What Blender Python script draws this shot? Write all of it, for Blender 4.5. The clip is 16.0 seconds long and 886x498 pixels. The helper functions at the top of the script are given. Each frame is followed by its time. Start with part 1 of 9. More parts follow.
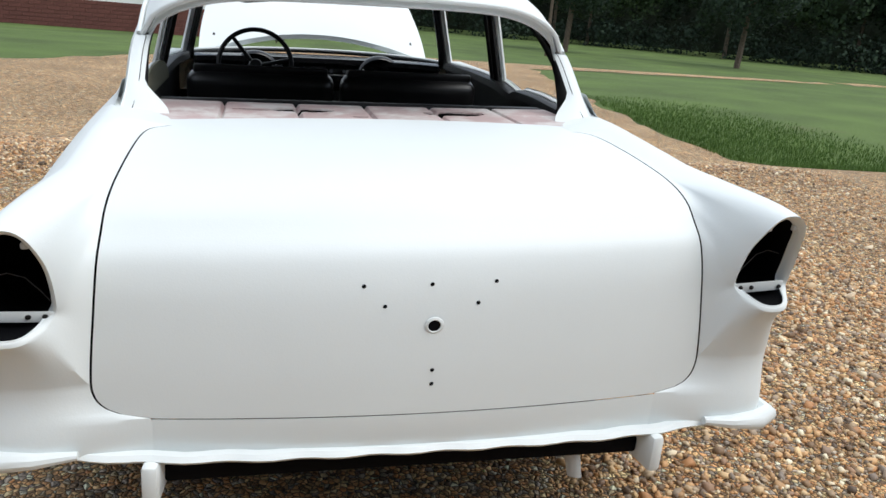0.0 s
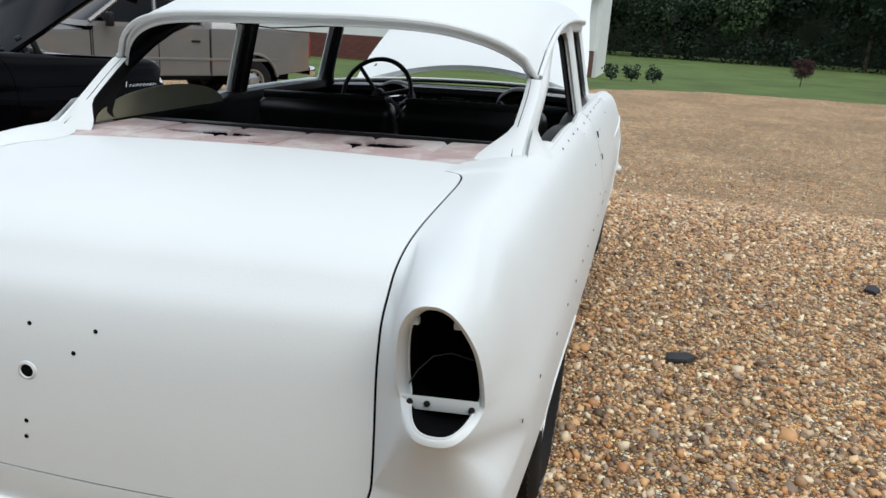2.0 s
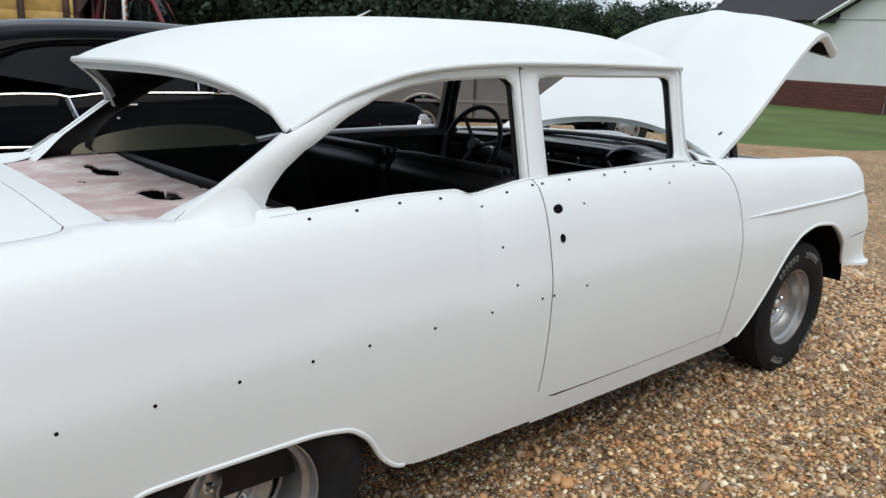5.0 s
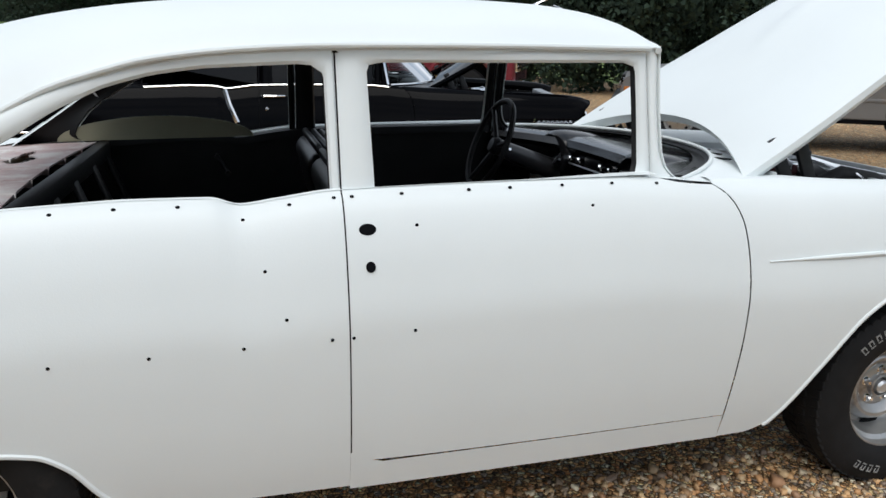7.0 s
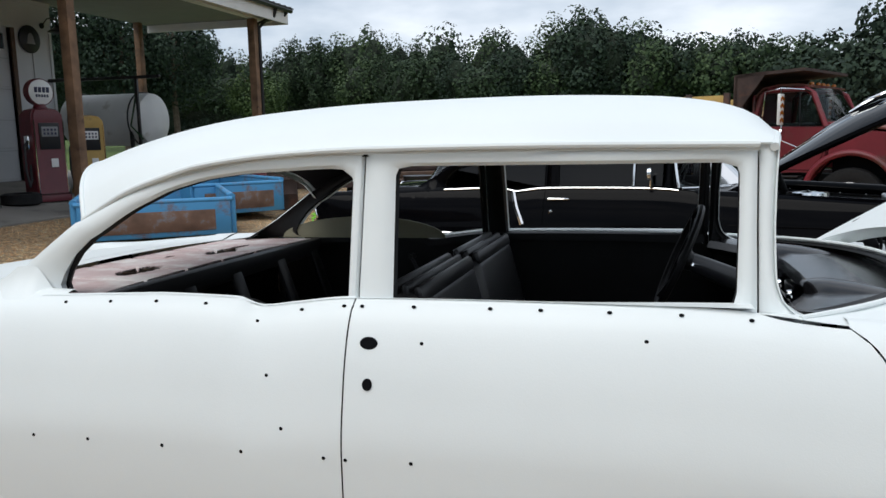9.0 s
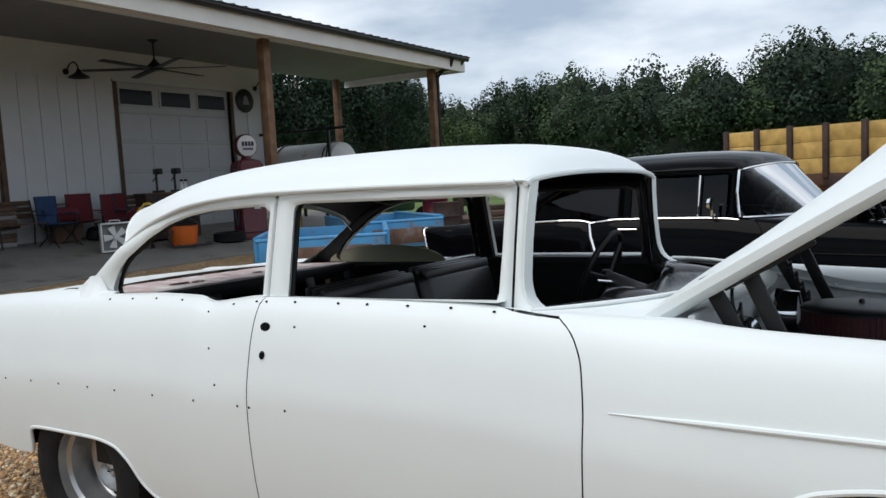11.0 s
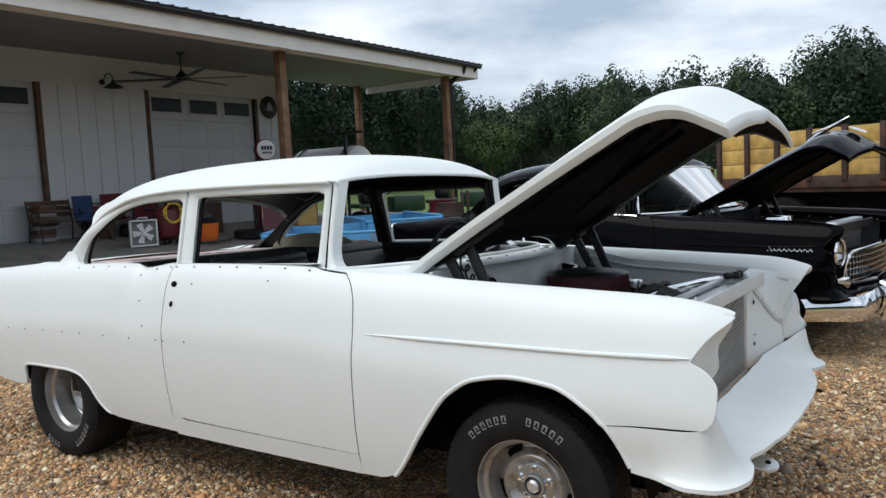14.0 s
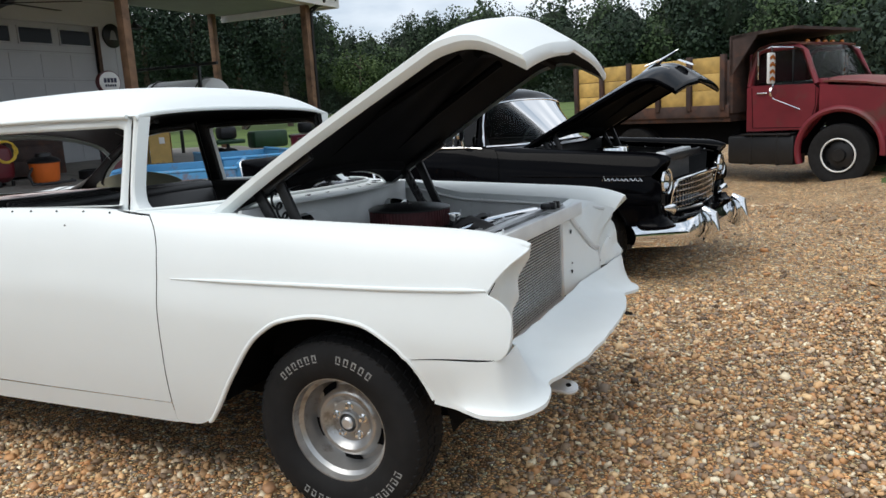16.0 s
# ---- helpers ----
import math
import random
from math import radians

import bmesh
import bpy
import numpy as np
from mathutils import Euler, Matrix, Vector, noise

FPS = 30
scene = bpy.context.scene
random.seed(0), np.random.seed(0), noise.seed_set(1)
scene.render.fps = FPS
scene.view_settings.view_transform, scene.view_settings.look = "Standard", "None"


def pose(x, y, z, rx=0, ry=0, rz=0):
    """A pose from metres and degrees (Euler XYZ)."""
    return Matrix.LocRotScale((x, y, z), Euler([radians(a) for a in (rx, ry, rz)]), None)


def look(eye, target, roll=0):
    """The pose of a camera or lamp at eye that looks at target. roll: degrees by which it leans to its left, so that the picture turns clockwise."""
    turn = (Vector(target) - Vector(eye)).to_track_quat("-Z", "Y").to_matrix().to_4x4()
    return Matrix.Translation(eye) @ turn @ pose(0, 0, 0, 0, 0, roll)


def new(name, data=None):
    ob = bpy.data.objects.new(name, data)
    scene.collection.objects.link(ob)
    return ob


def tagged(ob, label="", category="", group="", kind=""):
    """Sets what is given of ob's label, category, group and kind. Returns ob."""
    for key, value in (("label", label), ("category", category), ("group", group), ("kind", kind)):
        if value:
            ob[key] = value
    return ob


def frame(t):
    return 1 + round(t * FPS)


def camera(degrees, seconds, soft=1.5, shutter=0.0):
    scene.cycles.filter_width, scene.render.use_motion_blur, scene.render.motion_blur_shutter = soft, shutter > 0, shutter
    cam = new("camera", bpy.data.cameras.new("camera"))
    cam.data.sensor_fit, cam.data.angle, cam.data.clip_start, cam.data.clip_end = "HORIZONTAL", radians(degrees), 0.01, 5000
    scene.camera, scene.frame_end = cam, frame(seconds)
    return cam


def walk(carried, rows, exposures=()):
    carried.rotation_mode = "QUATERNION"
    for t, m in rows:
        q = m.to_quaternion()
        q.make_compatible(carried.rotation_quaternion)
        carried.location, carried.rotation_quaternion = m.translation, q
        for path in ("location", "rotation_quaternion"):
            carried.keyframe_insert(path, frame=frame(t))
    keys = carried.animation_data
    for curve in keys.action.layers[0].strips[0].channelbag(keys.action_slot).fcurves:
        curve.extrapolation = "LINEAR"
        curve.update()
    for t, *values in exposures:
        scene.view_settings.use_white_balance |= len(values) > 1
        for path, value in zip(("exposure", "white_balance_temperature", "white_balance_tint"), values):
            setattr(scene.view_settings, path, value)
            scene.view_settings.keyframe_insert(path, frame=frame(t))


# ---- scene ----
cam = camera(60.5, 16.0)
PATH = [
    (0, (-0.397, -4.05, 1.4), (0.098, -2.205, 0.809), 5.0),
    (0.5, (0.005, -4.051, 1.456), (0.305, -2.179, 0.817), 5.3),
    (1, (0.313, -4.016, 1.442), (0.439, -2.114, 0.836), 5.5),
    (1.5, (0.711, -3.759, 1.444), (0.479, -1.861, 0.856), 4.2),
    (2, (1.093, -3.642, 1.431), (0.614, -1.784, 0.865), 3.6),
    (2.5, (1.397, -3.519, 1.473), (0.695, -1.726, 0.93), 4.1),
    (3, (1.614, -3.188, 1.466), (0.701, -1.49, 0.934), 3.7),
    (3.5, (1.859, -2.95, 1.448), (0.786, -1.339, 0.943), 4.0),
    (4, (2.17, -2.756, 1.518), (0.953, -1.249, 1.019), 3.7),
    (6.3, (2.607, -1.16, 1.52), (0.858, -0.4, 0.917), 1.8),
    (6.5, (2.644, -0.983, 1.512), (0.864, -0.313, 0.893), 1.7),
    (7, (2.742, -0.678, 1.525), (0.888, -0.179, 0.965), 1.0),
    (7.5, (2.642, -0.328, 1.437), (0.717, -0.09, 0.953), -0.1),
    (8, (2.526, -0.155, 1.503), (0.585, -0.107, 1.022), -0.1),
    (8.5, (2.5, 0.126, 1.463), (0.551, -0.138, 1.101), -1.0),
    (9, (2.512, 0.247, 1.513), (0.604, -0.272, 1.211), -1.1),
    (9.5, (2.677, 0.441, 1.528), (0.831, -0.288, 1.28), -1.6),
    (9.7, (2.655, 0.569, 1.505), (0.833, -0.222, 1.269), -1.6),
    (11.8, (3.053, 1.899, 1.496), (1.408, 0.771, 1.344), -3.8),
    (12, (3.138, 1.986, 1.491), (1.512, 0.829, 1.351), -3.8),
    (12.5, (3.144, 2.197, 1.495), (1.544, 1.003, 1.378), -3.7),
    (13, (3.068, 2.425, 1.48), (1.466, 1.232, 1.365), -3.4),
    (13.5, (3.103, 2.597, 1.466), (1.485, 1.429, 1.331), -3.0),
    (14, (3.154, 2.73, 1.454), (1.507, 1.609, 1.277), -2.9),
    (14.5, (3.027, 2.879, 1.44), (1.352, 1.81, 1.215), -2.9),
    (15, (2.978, 2.948, 1.429), (1.268, 1.949, 1.155), -3.2),
    (15.5, (3.007, 2.963, 1.44), (1.266, 2.031, 1.122), -3.6),
    (16, (2.981, 2.915, 1.439), (1.201, 2.078, 1.075), -3.3),
]
walk(cam, [(t, look(eye, target, roll)) for t, eye, target, roll in PATH], [(0.0, 0.30, 6400, 9), (1.0, 0.18, 6400, 9), (2.0, 0.06, 6400, 9), (3.5, -0.03, 6400, 9), (6.5, 0.06, 6400, 9), (9.0, 0.03, 6400, 9), (12.5, 0.06, 6400, 9), (14.0, 0.12, 6420, 9), (15.0, 0.18, 6480, 9), (16.0, 0.24, 6540, 9)])

# ---- world, sun, exposure ----
world = bpy.data.worlds.new("overcast_sky")
scene.world = world
world.use_nodes = True
wn, wl = world.node_tree.nodes, world.node_tree.links
wn.clear()
w_out, w_bg, w_sky = wn.new("ShaderNodeOutputWorld"), wn.new("ShaderNodeBackground"), wn.new("ShaderNodeTexSky")
w_sky.sky_type, w_sky.sun_disc = "NISHITA", False
w_sky.sun_elevation, w_sky.sun_rotation = radians(61), radians(123)
w_co, w_map = wn.new("ShaderNodeTexCoord"), wn.new("ShaderNodeMapping")
w_map.inputs["Scale"].default_value = (1.0, 1.0, 3.2)
w_n1 = wn.new("ShaderNodeTexNoise")
w_n1.inputs["Scale"].default_value, w_n1.inputs["Detail"].default_value, w_n1.inputs["Roughness"].default_value = 2.9, 6, 0.5
w_ramp = wn.new("ShaderNodeValToRGB")
w_ramp.color_ramp.elements[0].position, w_ramp.color_ramp.elements[0].color = 0.36, (0.33, 0.40, 0.49, 1)
w_ramp.color_ramp.elements[1].position, w_ramp.color_ramp.elements[1].color = 0.62, (0.82, 0.85, 0.90, 1)
w_str = wn.new("ShaderNodeVectorMath")
w_str.operation = "SCALE"
w_str.inputs["Scale"].default_value = 0.1
w_mix = wn.new("ShaderNodeMix")
w_mix.data_type = "RGBA"
w_mix.inputs["Factor"].default_value = 0.86
wl.new(w_co.outputs["Generated"], w_map.inputs["Vector"])
wl.new(w_map.outputs["Vector"], w_n1.inputs["Vector"])
wl.new(w_n1.outputs["Fac"], w_ramp.inputs["Fac"])
wl.new(w_sky.outputs["Color"], w_str.inputs[0])
wl.new(w_str.outputs["Vector"], w_mix.inputs["A"])
wl.new(w_ramp.outputs["Color"], w_mix.inputs["B"])
wl.new(w_mix.outputs["Result"], w_bg.inputs["Color"])
w_bg.inputs["Strength"].default_value = 1.3
wl.new(w_bg.outputs["Background"], w_out.inputs["Surface"])

sun = new("sun", bpy.data.lights.new("sun", "SUN"))
sun.data.energy, sun.data.angle, sun.data.color = 1.9, radians(50), (1.0, 0.97, 0.92)
sun.matrix_world = look((5.0, -3.2, 10.8), (0, 0, 0))


# ---- materials ----
def material(name, base, rough=0.6, metal=0.0, vary=0.12, scale=6.0, bump=0.0, bump_scale=60.0, dirt=None, dirt_at=0.6,
             dirt_scale=2.0, spec=0.5, coat=0.0, per_object=0.0):
    """A procedural surface: colour varied at two scales, optional patches of dirt, fine relief."""
    m = bpy.data.materials.new(name)
    m.use_nodes = True
    n, l = m.node_tree.nodes, m.node_tree.links
    b = n["Principled BSDF"]
    b.inputs["Roughness"].default_value, b.inputs["Metallic"].default_value = rough, metal
    b.inputs["Specular IOR Level"].default_value, b.inputs["Coat Weight"].default_value = spec, coat
    co = n.new("ShaderNodeTexCoord")
    big, fine = n.new("ShaderNodeTexNoise"), n.new("ShaderNodeTexNoise")
    big.inputs["Scale"].default_value, big.inputs["Detail"].default_value = scale, 5
    fine.inputs["Scale"].default_value, fine.inputs["Detail"].default_value = bump_scale, 4
    l.new(co.outputs["Object"], big.inputs["Vector"]), l.new(co.outputs["Object"], fine.inputs["Vector"])
    ramp = n.new("ShaderNodeValToRGB")
    lo, hi = [max(c * (1 - vary), 0) for c in base], [min(c * (1 + vary), 1) for c in base]
    ramp.color_ramp.elements[0].position, ramp.color_ramp.elements[0].color = 0.3, (*lo, 1)
    ramp.color_ramp.elements[1].position, ramp.color_ramp.elements[1].color = 0.7, (*hi, 1)
    l.new(big.outputs["Fac"], ramp.inputs["Fac"])
    out = ramp.outputs["Color"]
    if dirt:
        spots, edge, mix = n.new("ShaderNodeTexNoise"), n.new("ShaderNodeMapRange"), n.new("ShaderNodeMix")
        spots.inputs["Scale"].default_value, spots.inputs["Detail"].default_value, spots.inputs["Roughness"].default_value = dirt_scale, 8, 0.65
        edge.inputs["From Min"].default_value, edge.inputs["From Max"].default_value = dirt_at - 0.06, dirt_at + 0.08
        mix.data_type = "RGBA"
        mix.inputs["B"].default_value = (*dirt, 1)
        l.new(co.outputs["Object"], spots.inputs["Vector"])
        l.new(spots.outputs["Fac"], edge.inputs["Value"]), l.new(edge.outputs["Result"], mix.inputs["Factor"])
        l.new(out, mix.inputs["A"])
        out = mix.outputs["Result"]
    if per_object:
        info, hsv, rng = n.new("ShaderNodeObjectInfo"), n.new("ShaderNodeHueSaturation"), n.new("ShaderNodeMapRange")
        rng.inputs["To Min"].default_value, rng.inputs["To Max"].default_value = 1 - per_object, 1 + per_object
        l.new(info.outputs["Random"], rng.inputs["Value"]), l.new(rng.outputs["Result"], hsv.inputs["Value"])
        l.new(out, hsv.inputs["Color"])
        out = hsv.outputs["Color"]
    l.new(out, b.inputs["Base Color"])
    if bump:
        bp = n.new("ShaderNodeBump")
        bp.inputs["Strength"].default_value, bp.inputs["Distance"].default_value = 0.6, bump
        l.new(fine.outputs["Fac"], bp.inputs["Height"]), l.new(bp.outputs["Normal"], b.inputs["Normal"])
    return m


def glass(name, tint=(1, 1, 1), rough=0.0, ior=1.38):
    """Thin window glass: mostly clear, glossy by Fresnel."""
    m = bpy.data.materials.new(name)
    m.use_nodes = True
    n, l = m.node_tree.nodes, m.node_tree.links
    n.remove(n["Principled BSDF"])
    clear, shine, mix, fres = n.new("ShaderNodeBsdfTransparent"), n.new("ShaderNodeBsdfGlossy"), n.new("ShaderNodeMixShader"), n.new("ShaderNodeFresnel")
    clear.inputs["Color"].default_value = (*tint, 1)
    shine.inputs["Roughness"].default_value = rough
    fres.inputs["IOR"].default_value = ior
    l.new(fres.outputs["Fac"], mix.inputs["Fac"])
    l.new(clear.outputs["BSDF"], mix.inputs[1]), l.new(shine.outputs["BSDF"], mix.inputs[2])
    l.new(mix.outputs["Shader"], n["Material Output"].inputs["Surface"])
    return m


M_WHITE = material("white_primer", (0.735, 0.775, 0.775), 0.42, vary=0.015, scale=2.5, bump=0.0004, bump_scale=250, spec=0.4)
M_BLACK = material("black_car_paint", (0.0016, 0.0016, 0.0022), 0.06, vary=0.2, scale=3, spec=0.055)
M_DASH = material("glossy_black_dash", (0.009, 0.009, 0.010), 0.16, vary=0.25, scale=5, bump=0.0003, bump_scale=90)
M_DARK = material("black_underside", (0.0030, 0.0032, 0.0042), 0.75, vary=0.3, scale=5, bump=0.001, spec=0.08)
M_TRIM = material("black_satin_trim", (0.009, 0.009, 0.0095), 0.45, vary=0.25, scale=7, bump=0.0005, bump_scale=200, spec=0.25)
M_VINYL = material("black_vinyl", (0.014, 0.014, 0.015), 0.35, vary=0.2, scale=9, bump=0.0006, bump_scale=180)
M_CHROME = material("chrome", (0.82, 0.83, 0.84), 0.06, 1.0, vary=0.03)
M_ALU = material("brushed_aluminium", (0.66, 0.67, 0.68), 0.42, 0.85, vary=0.1, bump=0.0003, bump_scale=300)
M_RIM = material("silver_wheel_paint", (0.40, 0.40, 0.395), 0.30, 0.75, vary=0.12, scale=14, dirt=(0.22, 0.2, 0.18), dirt_at=0.62, dirt_scale=12)
M_TYRE = material("tyre_rubber", (0.012, 0.012, 0.0125), 0.75, vary=0.25, scale=12, bump=0.001, bump_scale=90, dirt=(0.024, 0.022, 0.020), dirt_at=0.66, dirt_scale=9, spec=0.2)
M_CORE = material("radiator_core_grey", (0.035, 0.034, 0.033), 0.55, vary=0.3, scale=30, bump=0.002, bump_scale=160)
M_COLUMN = material("dark_grey_column_paint", (0.035, 0.035, 0.037), 0.3, vary=0.15)
M_LETTER = material("raised_pale_bars", (0.30, 0.30, 0.29), 0.8, vary=0.2, scale=40)
M_PINK = material("pinkish_primer", (0.48, 0.36, 0.35), 0.6, vary=0.12, scale=5, dirt=(0.62, 0.58, 0.56), dirt_at=0.52, dirt_scale=6)
M_GREYP = material("grey_white_inner_panel", (0.62, 0.64, 0.64), 0.5, vary=0.08, scale=5, dirt=(0.45, 0.45, 0.44), dirt_at=0.68, dirt_scale=5)
M_GLASS = glass("window_glass", (0.62, 0.66, 0.65), ior=1.16)
M_SMOKE = glass("dark_tinted_glass", (0.035, 0.035, 0.038))
M_LENS = glass("lamp_lens", (0.92, 0.93, 0.93), 0.05)
M_REDLENS = material("red_lens", (0.35, 0.01, 0.01), 0.15, vary=0.1)
M_AMBER = material("amber_lens", (0.42, 0.13, 0.02), 0.25, vary=0.1)
M_PLEAT = material("dark_red_filter_pleats", (0.06, 0.012, 0.014), 0.7, vary=0.3, scale=30)
M_OLIVE = material("olive_headliner_board", (0.30, 0.29, 0.20), 0.7, vary=0.1, scale=4)
M_SILVER = material("dusty_silver_truck_paint", (0.20, 0.195, 0.19), 0.33, 0.4, vary=0.06, scale=2, dirt=(0.26, 0.2, 0.15), dirt_at=0.6, dirt_scale=1.5)
M_REDTRUCK = material("faded_red_truck_paint", (0.15, 0.012, 0.020), 0.42, vary=0.18, scale=2.5, dirt=(0.10, 0.035, 0.03), dirt_at=0.6, dirt_scale=2.2)
M_RUST = material("rusty_dark_steel", (0.045, 0.028, 0.024), 0.85, vary=0.4, scale=4, bump=0.002, bump_scale=50, dirt=(0.09, 0.04, 0.025), dirt_at=0.58, dirt_scale=3)
M_RUSTHOOD = material("rusted_hood_red", (0.16, 0.03, 0.028), 0.6, vary=0.3, scale=3, dirt=(0.15, 0.07, 0.045), dirt_at=0.5, dirt_scale=2.5)
M_PLANK = material("yellow_pine_plank", (0.52, 0.34, 0.10), 0.7, vary=0.25, scale=5, bump=0.001, per_object=0.18)
M_POST = material("rough_pine_post", (0.19, 0.108, 0.06), 0.75, vary=0.4, scale=4, bump=0.002, bump_scale=30, dirt=(0.08, 0.045, 0.03), dirt_at=0.64, dirt_scale=5)
# white siding and doors, their colour lowered to carry the porch's shade
M_SIDING = material("greyed_white_siding", (0.57, 0.58, 0.595), 0.5, vary=0.04, scale=1.5)
M_DOORW = material("greyed_white_door", (0.46, 0.47, 0.485), 0.45, vary=0.03, scale=1.5)
M_FASCIA = material("white_fascia_board", (0.74, 0.73, 0.70), 0.6, vary=0.06, scale=2)
M_ROOF = material("dark_metal_roofing", (0.03, 0.03, 0.033), 0.35, 0.4, vary=0.2, scale=3)
# soffit board greyed so that the porch's shade lies in its colour
M_SOFFIT = material("darkened_soffit", (0.22, 0.22, 0.225), 0.7, vary=0.06, scale=2)
M_CONC = material("stained_concrete", (0.21, 0.195, 0.175), 0.85, vary=0.14, scale=1.2, bump=0.001, bump_scale=80, dirt=(0.11, 0.10, 0.09), dirt_at=0.62, dirt_scale=1.3)
M_BRICK = material("red_brick", (0.135, 0.048, 0.038), 0.85, vary=0.2, scale=9, bump=0.002, per_object=0.10)
M_MORTAR = material("red_mortar", (0.15, 0.075, 0.06), 0.9, vary=0.1, scale=10)
M_HOUSE = material("white_house_siding", (0.80, 0.81, 0.80), 0.55, vary=0.03, scale=1)
M_SHINGLE = material("dark_shingles", (0.035, 0.035, 0.04), 0.9, vary=0.3, scale=12, bump=0.002)
M_BLKMETAL = material("black_metal", (0.015, 0.015, 0.016), 0.4, 0.3, vary=0.2)
M_REDENAMEL = material("red_enamel", (0.10, 0.006, 0.012), 0.42, vary=0.12, scale=4, dirt=(0.09, 0.02, 0.02), dirt_at=0.64, dirt_scale=4)
M_YELLOW = material("yellow_enamel", (0.42, 0.26, 0.05), 0.45, vary=0.15, scale=4, dirt=(0.22, 0.13, 0.04), dirt_at=0.62, dirt_scale=4)
M_ORANGE = material("orange_plastic", (0.72, 0.15, 0.02), 0.5, vary=0.08)
M_BLUE = material("light_blue_truck_paint", (0.06, 0.27, 0.52), 0.5, vary=0.12, scale=3, dirt=(0.16, 0.085, 0.05), dirt_at=0.61, dirt_scale=3.2)
M_BLUERUST = material("rusty_bare_panel", (0.17, 0.10, 0.07), 0.8, vary=0.4, scale=4, dirt=(0.16, 0.25, 0.33), dirt_at=0.58, dirt_scale=4)
M_NAVY = material("blue_canvas", (0.02, 0.05, 0.13), 0.85, vary=0.2, scale=8, bump=0.001)
M_REDCLOTH = material("dark_red_canvas", (0.12, 0.012, 0.02), 0.85, vary=0.2, scale=8, bump=0.001)
M_WPLASTIC = material("white_plastic", (0.72, 0.72, 0.70), 0.45, vary=0.04)
M_TANK = material("white_painted_tank", (0.66, 0.67, 0.66), 0.5, vary=0.06, scale=2, dirt=(0.42, 0.4, 0.36), dirt_at=0.64)
M_GREEN = material("green_machine_paint", (0.012, 0.05, 0.018), 0.45, vary=0.2, scale=5)
M_HOSEY = material("yellow_hose", (0.62, 0.42, 0.04), 0.5, vary=0.1)
M_HOSEG = material("bright_green_hose", (0.25, 0.62, 0.04), 0.5, vary=0.1)
M_BARK = material("grey_brown_bark", (0.10, 0.075, 0.055), 0.95, vary=0.35, scale=6, bump=0.01, bump_scale=20)
M_WOODDARK = material("weathered_dark_wood", (0.10, 0.06, 0.04), 0.8, vary=0.3, scale=5, bump=0.001)
M_INK = material("navy_print", (0.02, 0.025, 0.06), 0.6, vary=0.1)
M_RUBBERMAT = material("black_rubber_scrap", (0.03, 0.03, 0.032), 0.8, vary=0.3, scale=12, bump=0.002)


# ---- mesh helpers ----
def curve(knots, t):
    """A smooth monotone curve through (t, value) knots, at t (a number or an array)."""
    k = np.array(knots, float)
    x, v = k[:, 0], k[:, 1:]
    h, d = np.diff(x)[:, None], np.diff(v, axis=0) / np.diff(x)[:, None]
    m = np.zeros_like(v)
    m[0], m[-1] = d[0], d[-1]
    for i in range(1, len(x) - 1):
        same = d[i - 1] * d[i] > 0
        a, b = 2 * h[i] + h[i - 1], h[i] + 2 * h[i - 1]
        with np.errstate(divide="ignore", invalid="ignore"):
            m[i] = np.where(same, (a + b) / (a / d[i - 1] + b / d[i]), 0)
    t = np.clip(np.asarray(t, float), x[0], x[-1])
    i = np.clip(np.searchsorted(x, t, side="right") - 1, 0, len(x) - 2)
    w = ((t - x[i]) / np.diff(x)[i])[..., None]
    hh = np.diff(x)[i][..., None]
    out = ((1 + 2 * w) * (1 - w) ** 2 * v[i] + w * (1 - w) ** 2 * hh * m[i] + w * w * (3 - 2 * w) * v[i + 1] + w * w * (w - 1) * hh * m[i + 1])
    return out[..., 0] if v.shape[1] == 1 else out


def step(a, b, t):
    w = np.clip((np.asarray(t, float) - a) / (b - a), 0, 1)
    return w * w * (3 - 2 * w)


def sheet(p, keep=None, thick=0.0, closed_u=False, closed_v=False):
    """A grid of points p[u][v] as a skin of quads, thickened against its normals."""
    p = np.asarray(p, float)
    nu, nv = p.shape[:2]
    bm = bmesh.new()
    vs = [[bm.verts.new(p[i, j]) for j in range(nv)] for i in range(nu)]
    for i in range(nu if closed_u else nu - 1):
        for j in range(nv if closed_v else nv - 1):
            if keep is None or keep(i, j):
                q = (vs[i][j], vs[(i + 1) % nu][j], vs[(i + 1) % nu][(j + 1) % nv], vs[i][(j + 1) % nv])
                try:
                    bm.faces.new(q)
                except ValueError:
                    pass
    loose = [v for v in bm.verts if not v.link_faces]
    bmesh.ops.delete(bm, geom=loose, context="VERTS")
    if thick:
        bmesh.ops.solidify(bm, geom=bm.faces[:], thickness=thick)
    return bm


def add(bm, other):
    """Adds the mesh of other to bm and frees it."""
    me = bpy.data.meshes.new("t")
    other.to_mesh(me)
    other.free()
    bm.from_mesh(me)
    bpy.data.meshes.remove(me)
    return bm


def moved(bm, m):
    bm.transform(m)
    if m.determinant() < 0:
        bmesh.ops.reverse_faces(bm, faces=bm.faces[:])
    return bm


MIRROR = Matrix.Diagonal((-1, 1, 1, 1))


def box(sx, sy, sz, at=(0, 0, 0), bevel=0.0, turn=(0, 0, 0), seg=2):
    bm = bmesh.new()
    bmesh.ops.create_cube(bm, size=1, matrix=Matrix.Diagonal((sx, sy, sz, 1)))
    if bevel:
        bmesh.ops.bevel(bm, geom=bm.edges[:], offset=min(bevel, 0.45 * min(sx, sy, sz)), segments=seg, affect="EDGES", profile=0.5)
    bm.transform(pose(*at, *turn))
    return bm


